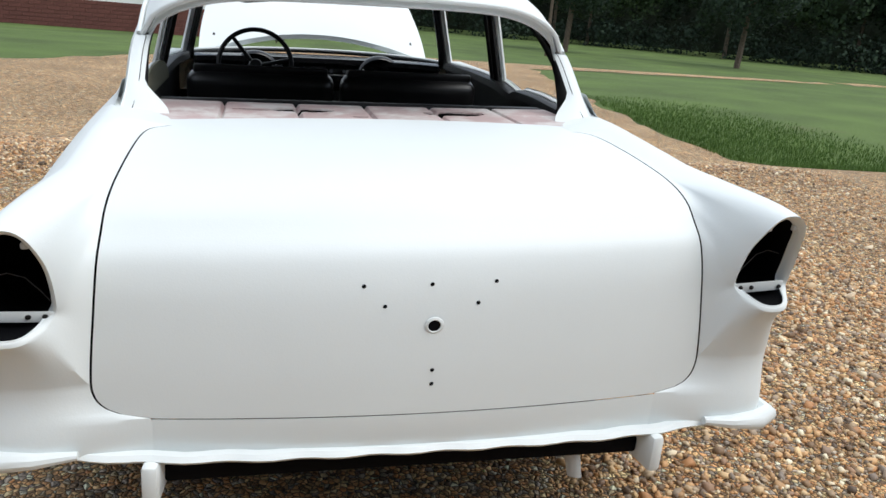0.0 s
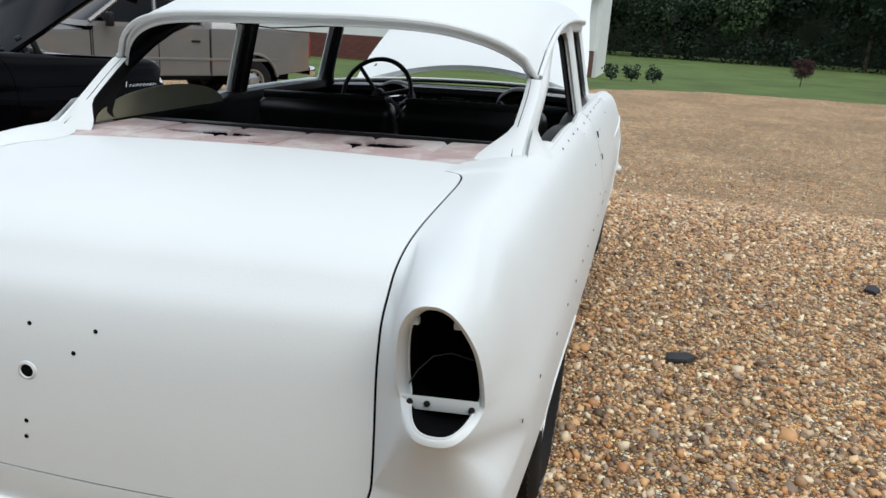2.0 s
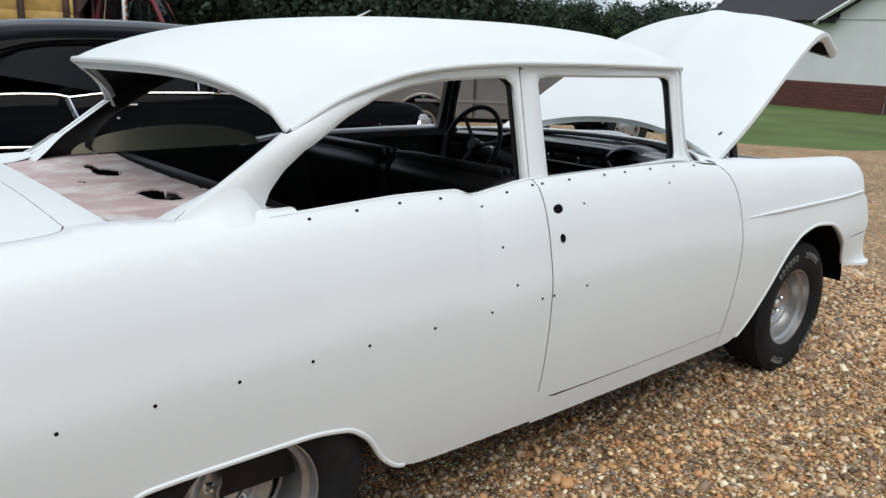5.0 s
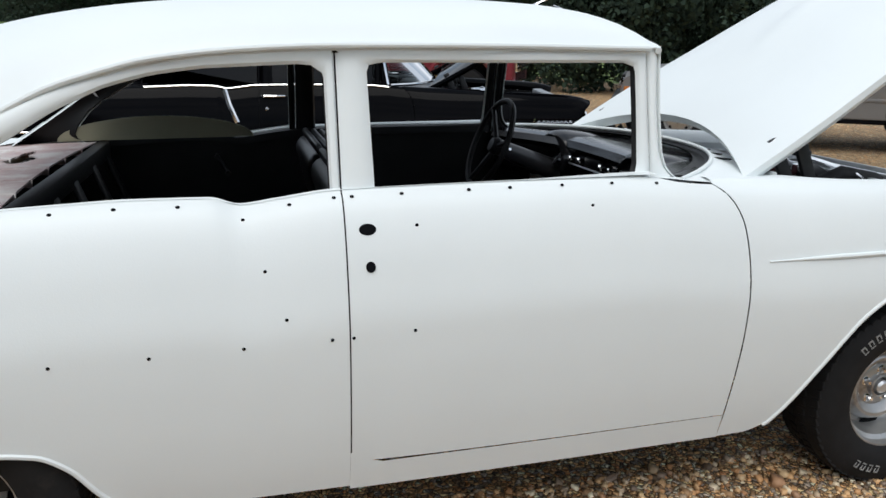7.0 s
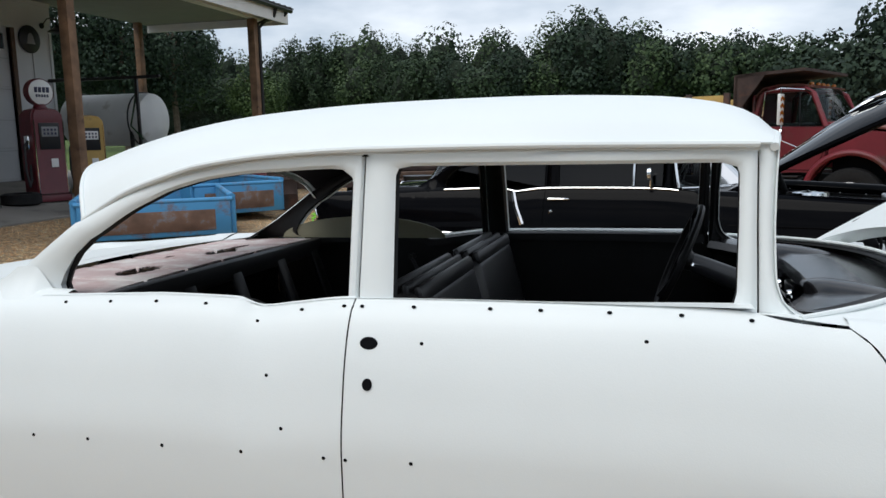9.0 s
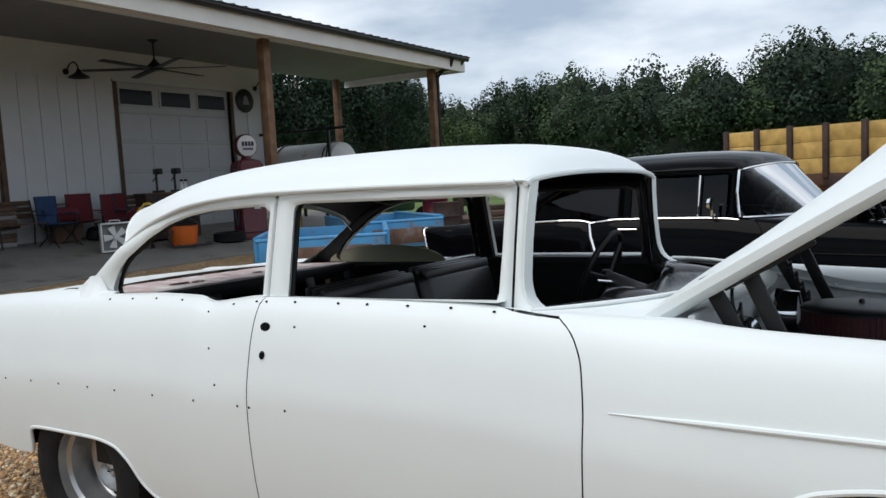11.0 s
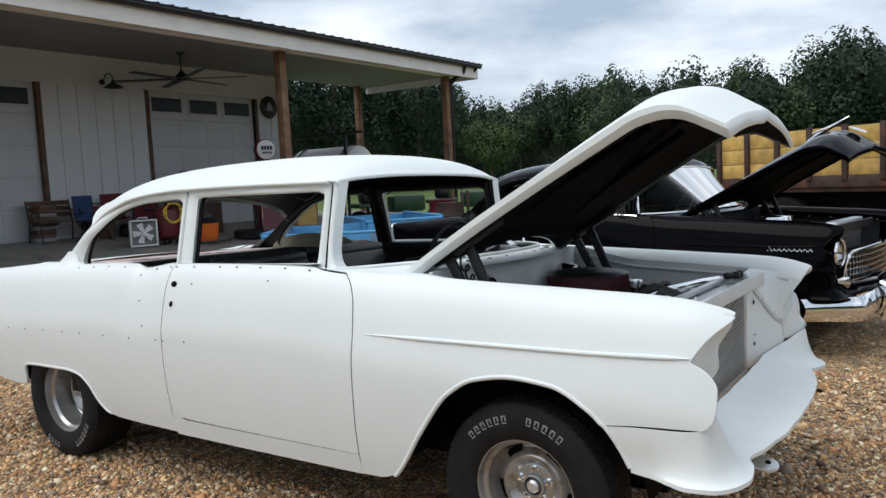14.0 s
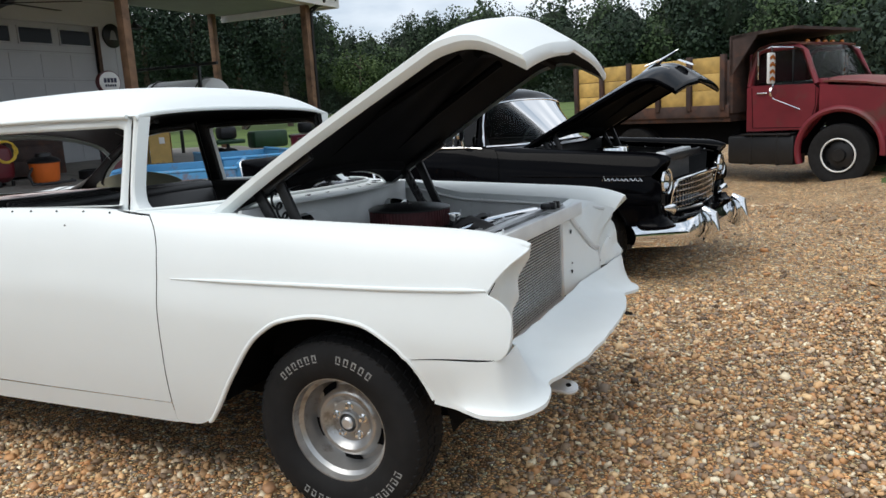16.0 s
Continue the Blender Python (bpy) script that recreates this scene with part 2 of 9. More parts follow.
def tube(points, r, n=8, closed=False, caps=True, flat=1.0):
    """A round bar along points; r may be a list; flat squeezes it across."""
    p = [Vector(q) for q in points]
    rs = r if isinstance(r, (list, tuple, np.ndarray)) else [r] * len(p)
    rings, up = [], None
    for i, q in enumerate(p):
        a, b = (p[i - 1] if (i or closed) else q), (p[(i + 1) % len(p)] if (i < len(p) - 1 or closed) else q)
        d = (b - a).normalized()
        if up is None:
            up = d.orthogonal().normalized() if abs(d.z) > 0.9 else Vector((0, 0, 1))
        side = d.cross(up).normalized()
        up = side.cross(d).normalized()
        rings.append([q + rs[i] * (math.cos(2 * math.pi * k / n) * side * flat + math.sin(2 * math.pi * k / n) * up) for k in range(n)])
    bm = sheet([[tuple(v) for v in ring] for ring in rings], closed_u=closed, closed_v=True)
    if caps and not closed:
        bm.verts.ensure_lookup_table()
        bmesh.ops.holes_fill(bm, edges=[e for e in bm.edges if e.is_boundary])
    bmesh.ops.recalc_face_normals(bm, faces=bm.faces[:])
    return bm


def lathe(profile, n=32, axis="z"):
    """Turns a profile of (radius, height) round an axis."""
    p = [[(r * math.cos(a), r * math.sin(a), h) for r, h in profile] for a in np.linspace(0, 2 * math.pi, n, endpoint=False)]
    bm = sheet(p, closed_u=True)
    bmesh.ops.remove_doubles(bm, verts=bm.verts[:], dist=1e-5)
    bmesh.ops.recalc_face_normals(bm, faces=bm.faces[:])
    if axis == "x":
        bm.transform(pose(0, 0, 0, 0, 90, 0))
    if axis == "y":
        bm.transform(pose(0, 0, 0, -90, 0, 0))
    return bm


def prism(outline, depth, bevel=0.0):
    """A flat outline in x, y raised by depth in z."""
    bm = bmesh.new()
    f = bm.faces.new([bm.verts.new((x, y, 0)) for x, y in outline])
    got = bmesh.ops.extrude_face_region(bm, geom=[f])
    bmesh.ops.translate(bm, verts=[v for v in got["geom"] if isinstance(v, bmesh.types.BMVert)], vec=(0, 0, depth))
    bmesh.ops.recalc_face_normals(bm, faces=bm.faces[:])
    if bevel:
        bmesh.ops.bevel(bm, geom=[e for e in bm.edges if abs((e.verts[0].co - e.verts[1].co).z) < 1e-6], offset=bevel, segments=2, affect="EDGES")
    return bm


SIDEWAYS = Matrix(((0, 0, 1, 0), (1, 0, 0, 0), (0, 1, 0, 0), (0, 0, 0, 1)))  # x, y, z of a prism to y, z, x


def mesh_of(name, bm, mat, smooth=35):
    me = bpy.data.meshes.new(name)
    bm.to_mesh(me)
    bm.free()
    for m in mat if isinstance(mat, (list, tuple)) else [mat]:
        me.materials.append(m)
    if smooth:
        me.shade_smooth()
        me.set_sharp_from_angle(angle=radians(smooth))
    return me


def part(name, bm, mat, parent, label="", smooth=35):
    """One mesh object under a thing or a part."""
    ob = new(name, mesh_of(name, bm, mat, smooth))
    ob.parent = parent
    return tagged(ob, label)


def thing(name, label, category, m=None, group="", kind="", bm=None, mat=None, smooth=35):
    """A top-level thing: an Empty at its base, or one mesh."""
    ob = new(name, mesh_of(name, bm, mat, smooth) if bm else None)
    if not bm:
        ob.empty_display_size = 0.1
    if m is not None:
        ob.matrix_world = m
    return tagged(ob, label, category, group, kind)


def arc(cx, cy, r, a0, a1, n):
    return [(cx + r * math.cos(radians(a)), cy + r * math.sin(radians(a))) for a in np.linspace(a0, a1, n)]


# ---- ground ----
def ground_z(x, y):
    """The lot is level round the cars, rises to the barn, falls towards house and trucks, and rises to the far woods."""
    x, y = np.asarray(x, float), np.asarray(y, float)
    r = np.hypot(x, y)
    near = 0.22 * step(-4.0, -9.0, y) - 0.5 * step(2.8, 7.0, y) * (1 - 0.6 * step(-2.5, -5.5, x) * step(16, 12, y)) - 0.30 * step(-6.5, -10.5, x) * step(-7, -1, y) * step(4.5, 3, y)
    far = -0.5 * step(22, 45, y) + 1.3 * step(30, 95, r) * step(0.35, -0.45, y / (r + 0.1))
    return near + far


def slab_z(y):
    return 0.25 + (-9.2 - y) * 0.105


def ground_material():
    """Turf: blades of several greens, mown patches, a few bare spots."""
    m = material("lawn", (0.074, 0.118, 0.022), 0.95, vary=0.30, scale=0.35, bump=0.02, bump_scale=45, dirt=(0.12, 0.105, 0.05), dirt_at=0.70, dirt_scale=0.28)
    return m


def gravel_material():
    """River gravel: pebbles of tan, brown and grey, the shade in their gaps painted dark."""
    m = bpy.data.materials.new("river_gravel")
    m.use_nodes = True
    n, l = m.node_tree.nodes, m.node_tree.links
    b = n["Principled BSDF"]
    b.inputs["Roughness"].default_value, b.inputs["Specular IOR Level"].default_value = 0.75, 0.3
    co = n.new("ShaderNodeTexCoord")
    warp, cells, edge = n.new("ShaderNodeTexNoise"), n.new("ShaderNodeTexVoronoi"), n.new("ShaderNodeTexVoronoi")
    warp.inputs["Scale"].default_value = 30
    cells.inputs["Scale"].default_value = edge.inputs["Scale"].default_value = 56
    edge.feature = "DISTANCE_TO_EDGE"
    mixv = n.new("ShaderNodeMix")
    mixv.data_type = "VECTOR"
    mixv.inputs["Factor"].default_value = 0.02
    l.new(co.outputs["Object"], mixv.inputs["A"]), l.new(co.outputs["Object"], warp.inputs["Vector"]), l.new(warp.outputs["Color"], mixv.inputs["B"])
    l.new(mixv.outputs["Result"], cells.inputs["Vector"]), l.new(mixv.outputs["Result"], edge.inputs["Vector"])
    split, ramp = n.new("ShaderNodeSeparateColor"), n.new("ShaderNodeValToRGB")
    l.new(cells.outputs["Color"], split.inputs["Color"]), l.new(split.outputs["Red"], ramp.inputs["Fac"])
    stops = ((0.0, (0.163, 0.114, 0.076)), (0.18, (0.447, 0.258, 0.121)), (0.38, (0.819, 0.507, 0.241)), (0.55, (0.640, 0.306, 0.127)), (0.70, (0.920, 0.709, 0.368)), (0.82, (0.298, 0.243, 0.197)), (0.92, (0.595, 0.487, 0.381)), (1.0, (0.920, 0.920, 0.659)))
    while len(ramp.color_ramp.elements) < len(stops):
        ramp.color_ramp.elements.new(0.5)
    for e, (at, c) in zip(ramp.color_ramp.elements, stops):
        e.position, e.color = at, (*c, 1)
    patch, prange, gap, mult, mul2 = n.new("ShaderNodeTexNoise"), n.new("ShaderNodeMapRange"), n.new("ShaderNodeMapRange"), n.new("ShaderNodeMix"), n.new("ShaderNodeMix")
    patch.inputs["Scale"].default_value, patch.inputs["Detail"].default_value = 0.55, 4
    prange.inputs["From Min"].default_value, prange.inputs["From Max"].default_value = 0.36, 0.62
    prange.inputs["To Min"].default_value, prange.inputs["To Max"].default_value = 0.92, 1.22
    # colour falls off at each pebble's edge like the shade between stones
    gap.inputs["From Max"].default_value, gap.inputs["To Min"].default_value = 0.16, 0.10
    for q in (mult, mul2):
        q.data_type, q.blend_type = "RGBA", "MULTIPLY"
        q.inputs["Factor"].default_value = 1
    clump, crange, mul3 = n.new("ShaderNodeTexNoise"), n.new("ShaderNodeMapRange"), n.new("ShaderNodeMix")
    clump.inputs["Scale"].default_value, clump.inputs["Detail"].default_value, clump.inputs["Roughness"].default_value = 11, 7, 0.75
    crange.inputs["From Min"].default_value, crange.inputs["From Max"].default_value = 0.36, 0.64
    crange.inputs["To Min"].default_value, crange.inputs["To Max"].default_value = 0.50, 1.45
    mul3.data_type, mul3.blend_type = "RGBA", "MULTIPLY"
    mul3.inputs["Factor"].default_value = 1
    l.new(co.outputs["Object"], clump.inputs["Vector"]), l.new(clump.outputs["Fac"], crange.inputs["Value"]), l.new(crange.outputs["Result"], mul3.inputs["B"])
    l.new(co.outputs["Object"], patch.inputs["Vector"]), l.new(patch.outputs["Fac"], prange.inputs["Value"])
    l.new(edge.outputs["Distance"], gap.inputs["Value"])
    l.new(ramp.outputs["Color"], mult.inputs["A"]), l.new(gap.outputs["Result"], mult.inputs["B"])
    l.new(mult.outputs["Result"], mul2.inputs["A"]), l.new(prange.outputs["Result"], mul2.inputs["B"])
    l.new(mul2.outputs["Result"], mul3.inputs["A"]), l.new(mul3.outputs["Result"], b.inputs["Base Color"])
    bp = n.new("ShaderNodeBump")
    bp.inputs["Strength"].default_value, bp.inputs["Distance"].default_value = 1.0, 0.03
    l.new(edge.outputs["Distance"], bp.inputs["Height"]), l.new(bp.outputs["Normal"], b.inputs["Normal"])
    return m


def island_material(name, stops, rough=0.7, translucent=0.0):
    """Loose pieces joined in one mesh, each of its own shade."""
    m = bpy.data.materials.new(name)
    m.use_nodes = True
    n, l = m.node_tree.nodes, m.node_tree.links
    b = n["Principled BSDF"]
    b.inputs["Roughness"].default_value, b.inputs["Specular IOR Level"].default_value = rough, 0.3
    geo, ramp = n.new("ShaderNodeNewGeometry"), n.new("ShaderNodeValToRGB")
    while len(ramp.color_ramp.elements) < len(stops):
        ramp.color_ramp.elements.new(0.5)
    for e, (at, c) in zip(ramp.color_ramp.elements, stops):
        e.position, e.color = at, (*c, 1)
    l.new(geo.outputs["Random Per Island"], ramp.inputs["Fac"]), l.new(ramp.outputs["Color"], b.inputs["Base Color"])
    if translucent:
        b.inputs["Subsurface Weight"].default_value = 0.0
    return m


M_LAWN, M_GRAVEL = ground_material(), gravel_material()
M_PEBBLE = island_material("loose_pebbles", ((0.0, (0.112, 0.079, 0.055)), (0.15, (0.350, 0.209, 0.106)), (0.30, (0.700, 0.429, 0.212)), (0.44, (0.500, 0.244, 0.101)), (0.56, (0.250, 0.203, 0.164)), (0.68, (0.875, 0.603, 0.318)), (0.78, (0.213, 0.157, 0.117)), (0.88, (0.600, 0.447, 0.297)), (1.0, (0.920, 0.824, 0.594))), 0.5)
M_LEAF = island_material("woodland_leaves", ((0.0, (0.013, 0.025, 0.017)), (0.5, (0.021, 0.039, 0.024)), (1.0, (0.034, 0.056, 0.032))), 0.8)
M_LEAFSHADE = material("foliage_shade", (0.014, 0.024, 0.012), 0.95, vary=0.5, scale=0.6, bump=0.3, bump_scale=3)
M_LEAFMID = island_material("oak_leaves", ((0.0, (0.019, 0.036, 0.020)), (0.5, (0.031, 0.053, 0.027)), (1.0, (0.046, 0.074, 0.035))), 0.8)
M_LEAFLIT = island_material("young_leaves", ((0.0, (0.028, 0.051, 0.024)), (0.5, (0.045, 0.075, 0.031)), (1.0, (0.066, 0.099, 0.042))), 0.8)
M_LEAFPALE = island_material("pale_leaves", ((0.0, (0.026, 0.048, 0.016)), (0.5, (0.044, 0.074, 0.022)), (1.0, (0.07, 0.105, 0.032))), 0.8)
M_BLADE = island_material("grass_blades", ((0.0, (0.05, 0.10, 0.018)), (0.5, (0.075, 0.14, 0.026)), (1.0, (0.12, 0.19, 0.045))), 0.8)


def build_ground():
    rings = np.r_[np.linspace(0, 16, 33), np.linspace(17, 50, 23), 60, 75, 90, 110, 150, 300, 900, 3500]
    turns = np.linspace(0, 2 * math.pi, 120, endpoint=False)
    p = [[(r * math.cos(a), r * math.sin(a), float(ground_z(r * math.cos(a), r * math.sin(a))) - 0.02) for r in rings] for a in turns]
    bm = sheet(p, closed_u=True)
    bmesh.ops.remove_doubles(bm, verts=bm.verts[:], dist=1e-4)
    bmesh.ops.recalc_face_normals(bm, faces=bm.faces[:])
    if sum(f.normal.z for f in bm.faces) < 0:
        bmesh.ops.reverse_faces(bm, faces=bm.faces[:])
    thing("ground", "mown green lawn and meadow reaching to the woods", "ground", kind="structure", bm=bm, mat=M_LAWN)


LOT = [(-17, -9.7), (-17.5, -3), (-24, 0), (-30, 8), (-22, 11.5), (-13, 13.2), (-8.5, 14.5), (-5.4, 17.2), (-2.6, 22.2), (0.5, 28), (3.8, 32), (11, 33.5), (26, 38), (44, 44), (44, 41.5),
       (27, 35), (15, 30), (11.3, 27.5), (9.4, 20), (8.5, 15.2), (7.6, 10.5), (7.2, 7.2), (7.7, 4.1), (11, 2.2), (18, 0), (30, -6), (30, -9.8)]


def build_lot():
    """The gravel lies as a thin sheet with a ragged edge on the lawn."""
    def inside(x, y):
        hit = False
        for (xa, ya), (xb, yb) in zip(LOT, LOT[1:] + LOT[:1]):
            if (ya > y) != (yb > y) and x < (xb - xa) * (y - ya) / (yb - ya) + xa:
                hit = not hit
        return hit
    bm = bmesh.new()
    rag = []
    pts = LOT + LOT[:1]
    for (xa, ya), (xb, yb) in zip(pts, pts[1:]):
        k = max(2, int(math.hypot(xb - xa, yb - ya) / 0.35))
        for q in range(k):
            t = q / k
            x, y = xa + (xb - xa) * t, ya + (yb - ya) * t
            o = Vector((x * 0.8, y * 0.8, 0))
            rag.append((x + 0.35 * noise.noise(o) + 0.10 * noise.noise(o * 5), y + 0.35 * noise.noise(o + Vector((9, 0, 0))) + 0.1 * noise.noise(o * 5 + Vector((5, 0, 0)))))
    f = bm.faces.new([bm.verts.new((x, y, 0)) for x, y in rag])
    bmesh.ops.triangulate(bm, faces=[f])
    for axis, lo, hi, stepw in ((0, -16, 12, 1.0), (1, -9, 32, 1.0)):
        for c in np.arange(lo, hi, stepw):
            no = Vector((1, 0, 0)) if axis == 0 else Vector((0, 1, 0))
            bmesh.ops.bisect_plane(bm, geom=bm.verts[:] + bm.edges[:] + bm.faces[:], plane_co=no * float(c), plane_no=no)
    for v in bm.verts:
        v.co.z = float(ground_z(v.co.x, v.co.y)) + 0.004
    for fc in bm.faces:
        if fc.normal.z < 0:
            fc.normal_flip()
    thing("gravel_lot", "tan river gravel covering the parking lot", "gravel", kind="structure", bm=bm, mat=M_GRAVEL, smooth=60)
    return inside


def scatter(name, label, category, base_v, base_f, places, sizes, mat, lift=0.3, flat=0.6, seed=3, smooth=False):
    """Many small pieces in one mesh, turned and scaled at random."""
    rng = np.random.default_rng(seed)
    n, k = len(places), len(base_v)
    ang = rng.uniform(0, 2 * math.pi, n)
    tilt = rng.normal(0, 0.25, (n, 2))
    v = np.repeat(np.array(base_v)[None], n, 0) * (1 + rng.normal(0, 0.16, (n, k, 1))) * rng.uniform(0.75, 1.3, (n, 1, 3)) * [1, 1, flat]
    c, s = np.cos(ang)[:, None], np.sin(ang)[:, None]
    x, y, z = v[..., 0] * c - v[..., 1] * s, v[..., 0] * s + v[..., 1] * c, v[..., 2]
    z = z + x * tilt[:, :1] + y * tilt[:, 1:]
    v = np.stack([x, y, z], -1) * sizes[:, None, None]
    v[..., 2] += (sizes * lift)[:, None]
    v = v + places[:, None]
    f = (np.array(base_f)[None] + (np.arange(n) * k)[:, None, None]).reshape(-1, len(base_f[0]))
    me = bpy.data.meshes.new(name)
    me.from_pydata(v.reshape(-1, 3).tolist(), [], f.tolist())
    me.materials.append(mat)
    if smooth:
        me.shade_smooth()
    return tagged(new(name, me), label, category, kind="stuff")


def build_pebbles(inside):
    rng = np.random.default_rng(11)
    xy = []
    for x0, x1, y0, y1, density in ((0.6, 3.4, -3.2, 5.0, 1500), (-2.6, 3.0, 1.9, 4.6, 1450), (3.4, 6.0, -2.5, 7.0, 420), (-6.0, 3.0, 4.6, 7.5, 340), (0.6, 4.0, 5.0, 9.0, 260), (-2.4, 1.2, -4.2, -2.5, 900), (-9, -2.4, 2.0, 4.6, 160)):
        n = int((x1 - x0) * (y1 - y0) * density)
        xy.append(np.c_[rng.uniform(x0, x1, n), rng.uniform(y0, y1, n)])
    xy = np.concatenate(xy)
    xy = xy[np.abs(xy[:, 0] + 4.0) + np.abs(xy[:, 1]) > 0.1]
    z = ground_z(xy[:, 0], xy[:, 1]) + 0.004
    size = 0.0052 + rng.gamma(2.0, 0.0022, len(xy))
    cube_v = [(-1, -0.8, -0.7), (0.9, -1, -0.7), (1, 0.8, -0.7), (-0.8, 1, -0.7), (-0.6, -0.6, 0.8), (0.6, -0.55, 0.9), (0.65, 0.6, 0.75), (-0.55, 0.65, 0.9)]
    cube_f = [(3, 2, 1, 0), (4, 5, 6, 7), (0, 1, 5, 4), (1, 2, 6, 5), (2, 3, 7, 6), (3, 0, 4, 7)]
    scatter("pebbles", "loose rounded tan, brown and grey pebbles", "gravel", cube_v, cube_f, np.c_[xy, z], size, M_PEBBLE, smooth=True)


def build_grass(inside):
    rng = np.random.default_rng(5)
    n = 90000
    x, y = rng.uniform(6.6, 13.0, n), rng.uniform(1.5, 17, n)
    ok = np.array([not inside(a - 0.05, b) for a, b in zip(x, y)])
    x, y = x[ok], y[ok]
    keep = rng.uniform(0, 1, len(x)) < np.clip(1.25 - (x - 6.6) / 5, 0, 1) * np.clip((17 - y) / 5, 0, 1)
    x, y = x[keep], y[keep]
    blade_v = [(-0.12, 0, 0), (0.12, 0, 0), (0.05, 0.15, 0.6), (0.0, 0.35, 1.0)]
    scatter("grass_blades", "short green grass along the gravel's edge", "grass", blade_v, [(0, 1, 2, 3)], np.c_[x, y, ground_z(x, y) - 0.02], rng.uniform(0.04, 0.085, len(x)), M_BLADE, lift=0, flat=1.0, seed=8)


def leaves(rng, centre, size, count, leaf, clumps_n=22):
    """Quads spread over the surfaces of clumps that make up one crown."""
    clumps = [(np.array(centre), size * 0.62)]
    for _ in range(clumps_n):
        d = rng.normal(0, 1, 3)
        d /= np.linalg.norm(d)
        clumps.append((np.array(centre) + d * size * rng.uniform(0.5, 0.74), size * rng.uniform(0.22, 0.36)))
    weight = np.array([r * r for _, r in clumps])
    pick = rng.choice(len(clumps), count, p=weight / weight.sum())
    d = rng.normal(0, 1, (count, 3))
    d /= np.linalg.norm(d, axis=1)[:, None]
    c = np.array([q[0] for q in clumps])[pick] + d * np.array([q[1] for q in clumps])[pick][:, None] * rng.uniform(0.90, 1.04, (count, 1))
    nrm = d + rng.normal(0, 0.30, (count, 3))
    nrm /= np.linalg.norm(nrm, axis=1)[:, None]
    a = np.cross(nrm, rng.normal(0, 1, (count, 3)))
    a /= np.linalg.norm(a, axis=1)[:, None]
    b = np.cross(nrm, a)
    s = leaf * rng.uniform(0.6, 1.4, (count, 1))
    return np.stack([c - a * s - b * s * 0.5, c + a * s - b * s * 0.3, c + a * s * 0.4 + b * s, c - a * s * 0.7 + b * s * 0.7], 1)


def spread(quads, sx, sy, sz):
    """Stretches a crown's shape while its leaves keep their own proportions."""
    c = quads.mean(1, keepdims=True)
    return c * [sx, sy, sz] + (quads - c) * (0.95 * (sx * sz) ** 0.5)


def quad_mesh(name, quads, mat):
    """One mesh of loose quads from an array of their corners."""
    v = np.asarray(quads, np.float32).reshape(-1, 3)
    n = len(v) // 4
    me = bpy.data.meshes.new(name)
    me.vertices.add(len(v))
    me.vertices.foreach_set("co", v.ravel())
    me.loops.add(4 * n)
    me.loops.foreach_set("vertex_index", np.arange(4 * n, dtype=np.int32))
    me.polygons.add(n)
    me.polygons.foreach_set("loop_start", np.arange(0, 4 * n, 4, dtype=np.int32))
    me.update(calc_edges=True)
    me.validate()
    me.materials.append(mat)
    return me


def trunk_mesh(x, y, z0, h, r):
    bm = tube([(x, y, z0 - 0.2), (x + 0.02 * h, y, z0 + h * 0.4), (x, y + 0.02 * h, z0 + h * 0.85)], [r, r * 0.75, r * 0.25], 6)
    for k in range(4):
        a = k * 1.7
        add(bm, tube([(x, y, z0 + h * (0.4 + 0.1 * k)), (x + 0.18 * h * math.cos(a), y + 0.18 * h * math.sin(a), z0 + h * (0.58 + 0.1 * k))], [r * 0.4, r * 0.1], 5))
    return bm


def skyline(a):
    """How high the woods rise over the horizon, in degrees, in each direction."""
    return float(curve([(0, 6), (60, 8), (80, 8), (89, 4.6), (98, 7), (115, 4.2), (135, 3.8), (150, 5.0), (165, 5.8), (177, 6.3), (182, 7.9), (185, 8.3), (187.3, 7.4), (189.3, 6.3), (192, 7.2), (197, 7.1),
                        (203, 7.3), (206, 6.4), (208, 5.5), (211, 6.0), (214, 7.8), (222, 7.8), (250, 6.5), (360, 6)], math.degrees(a)))


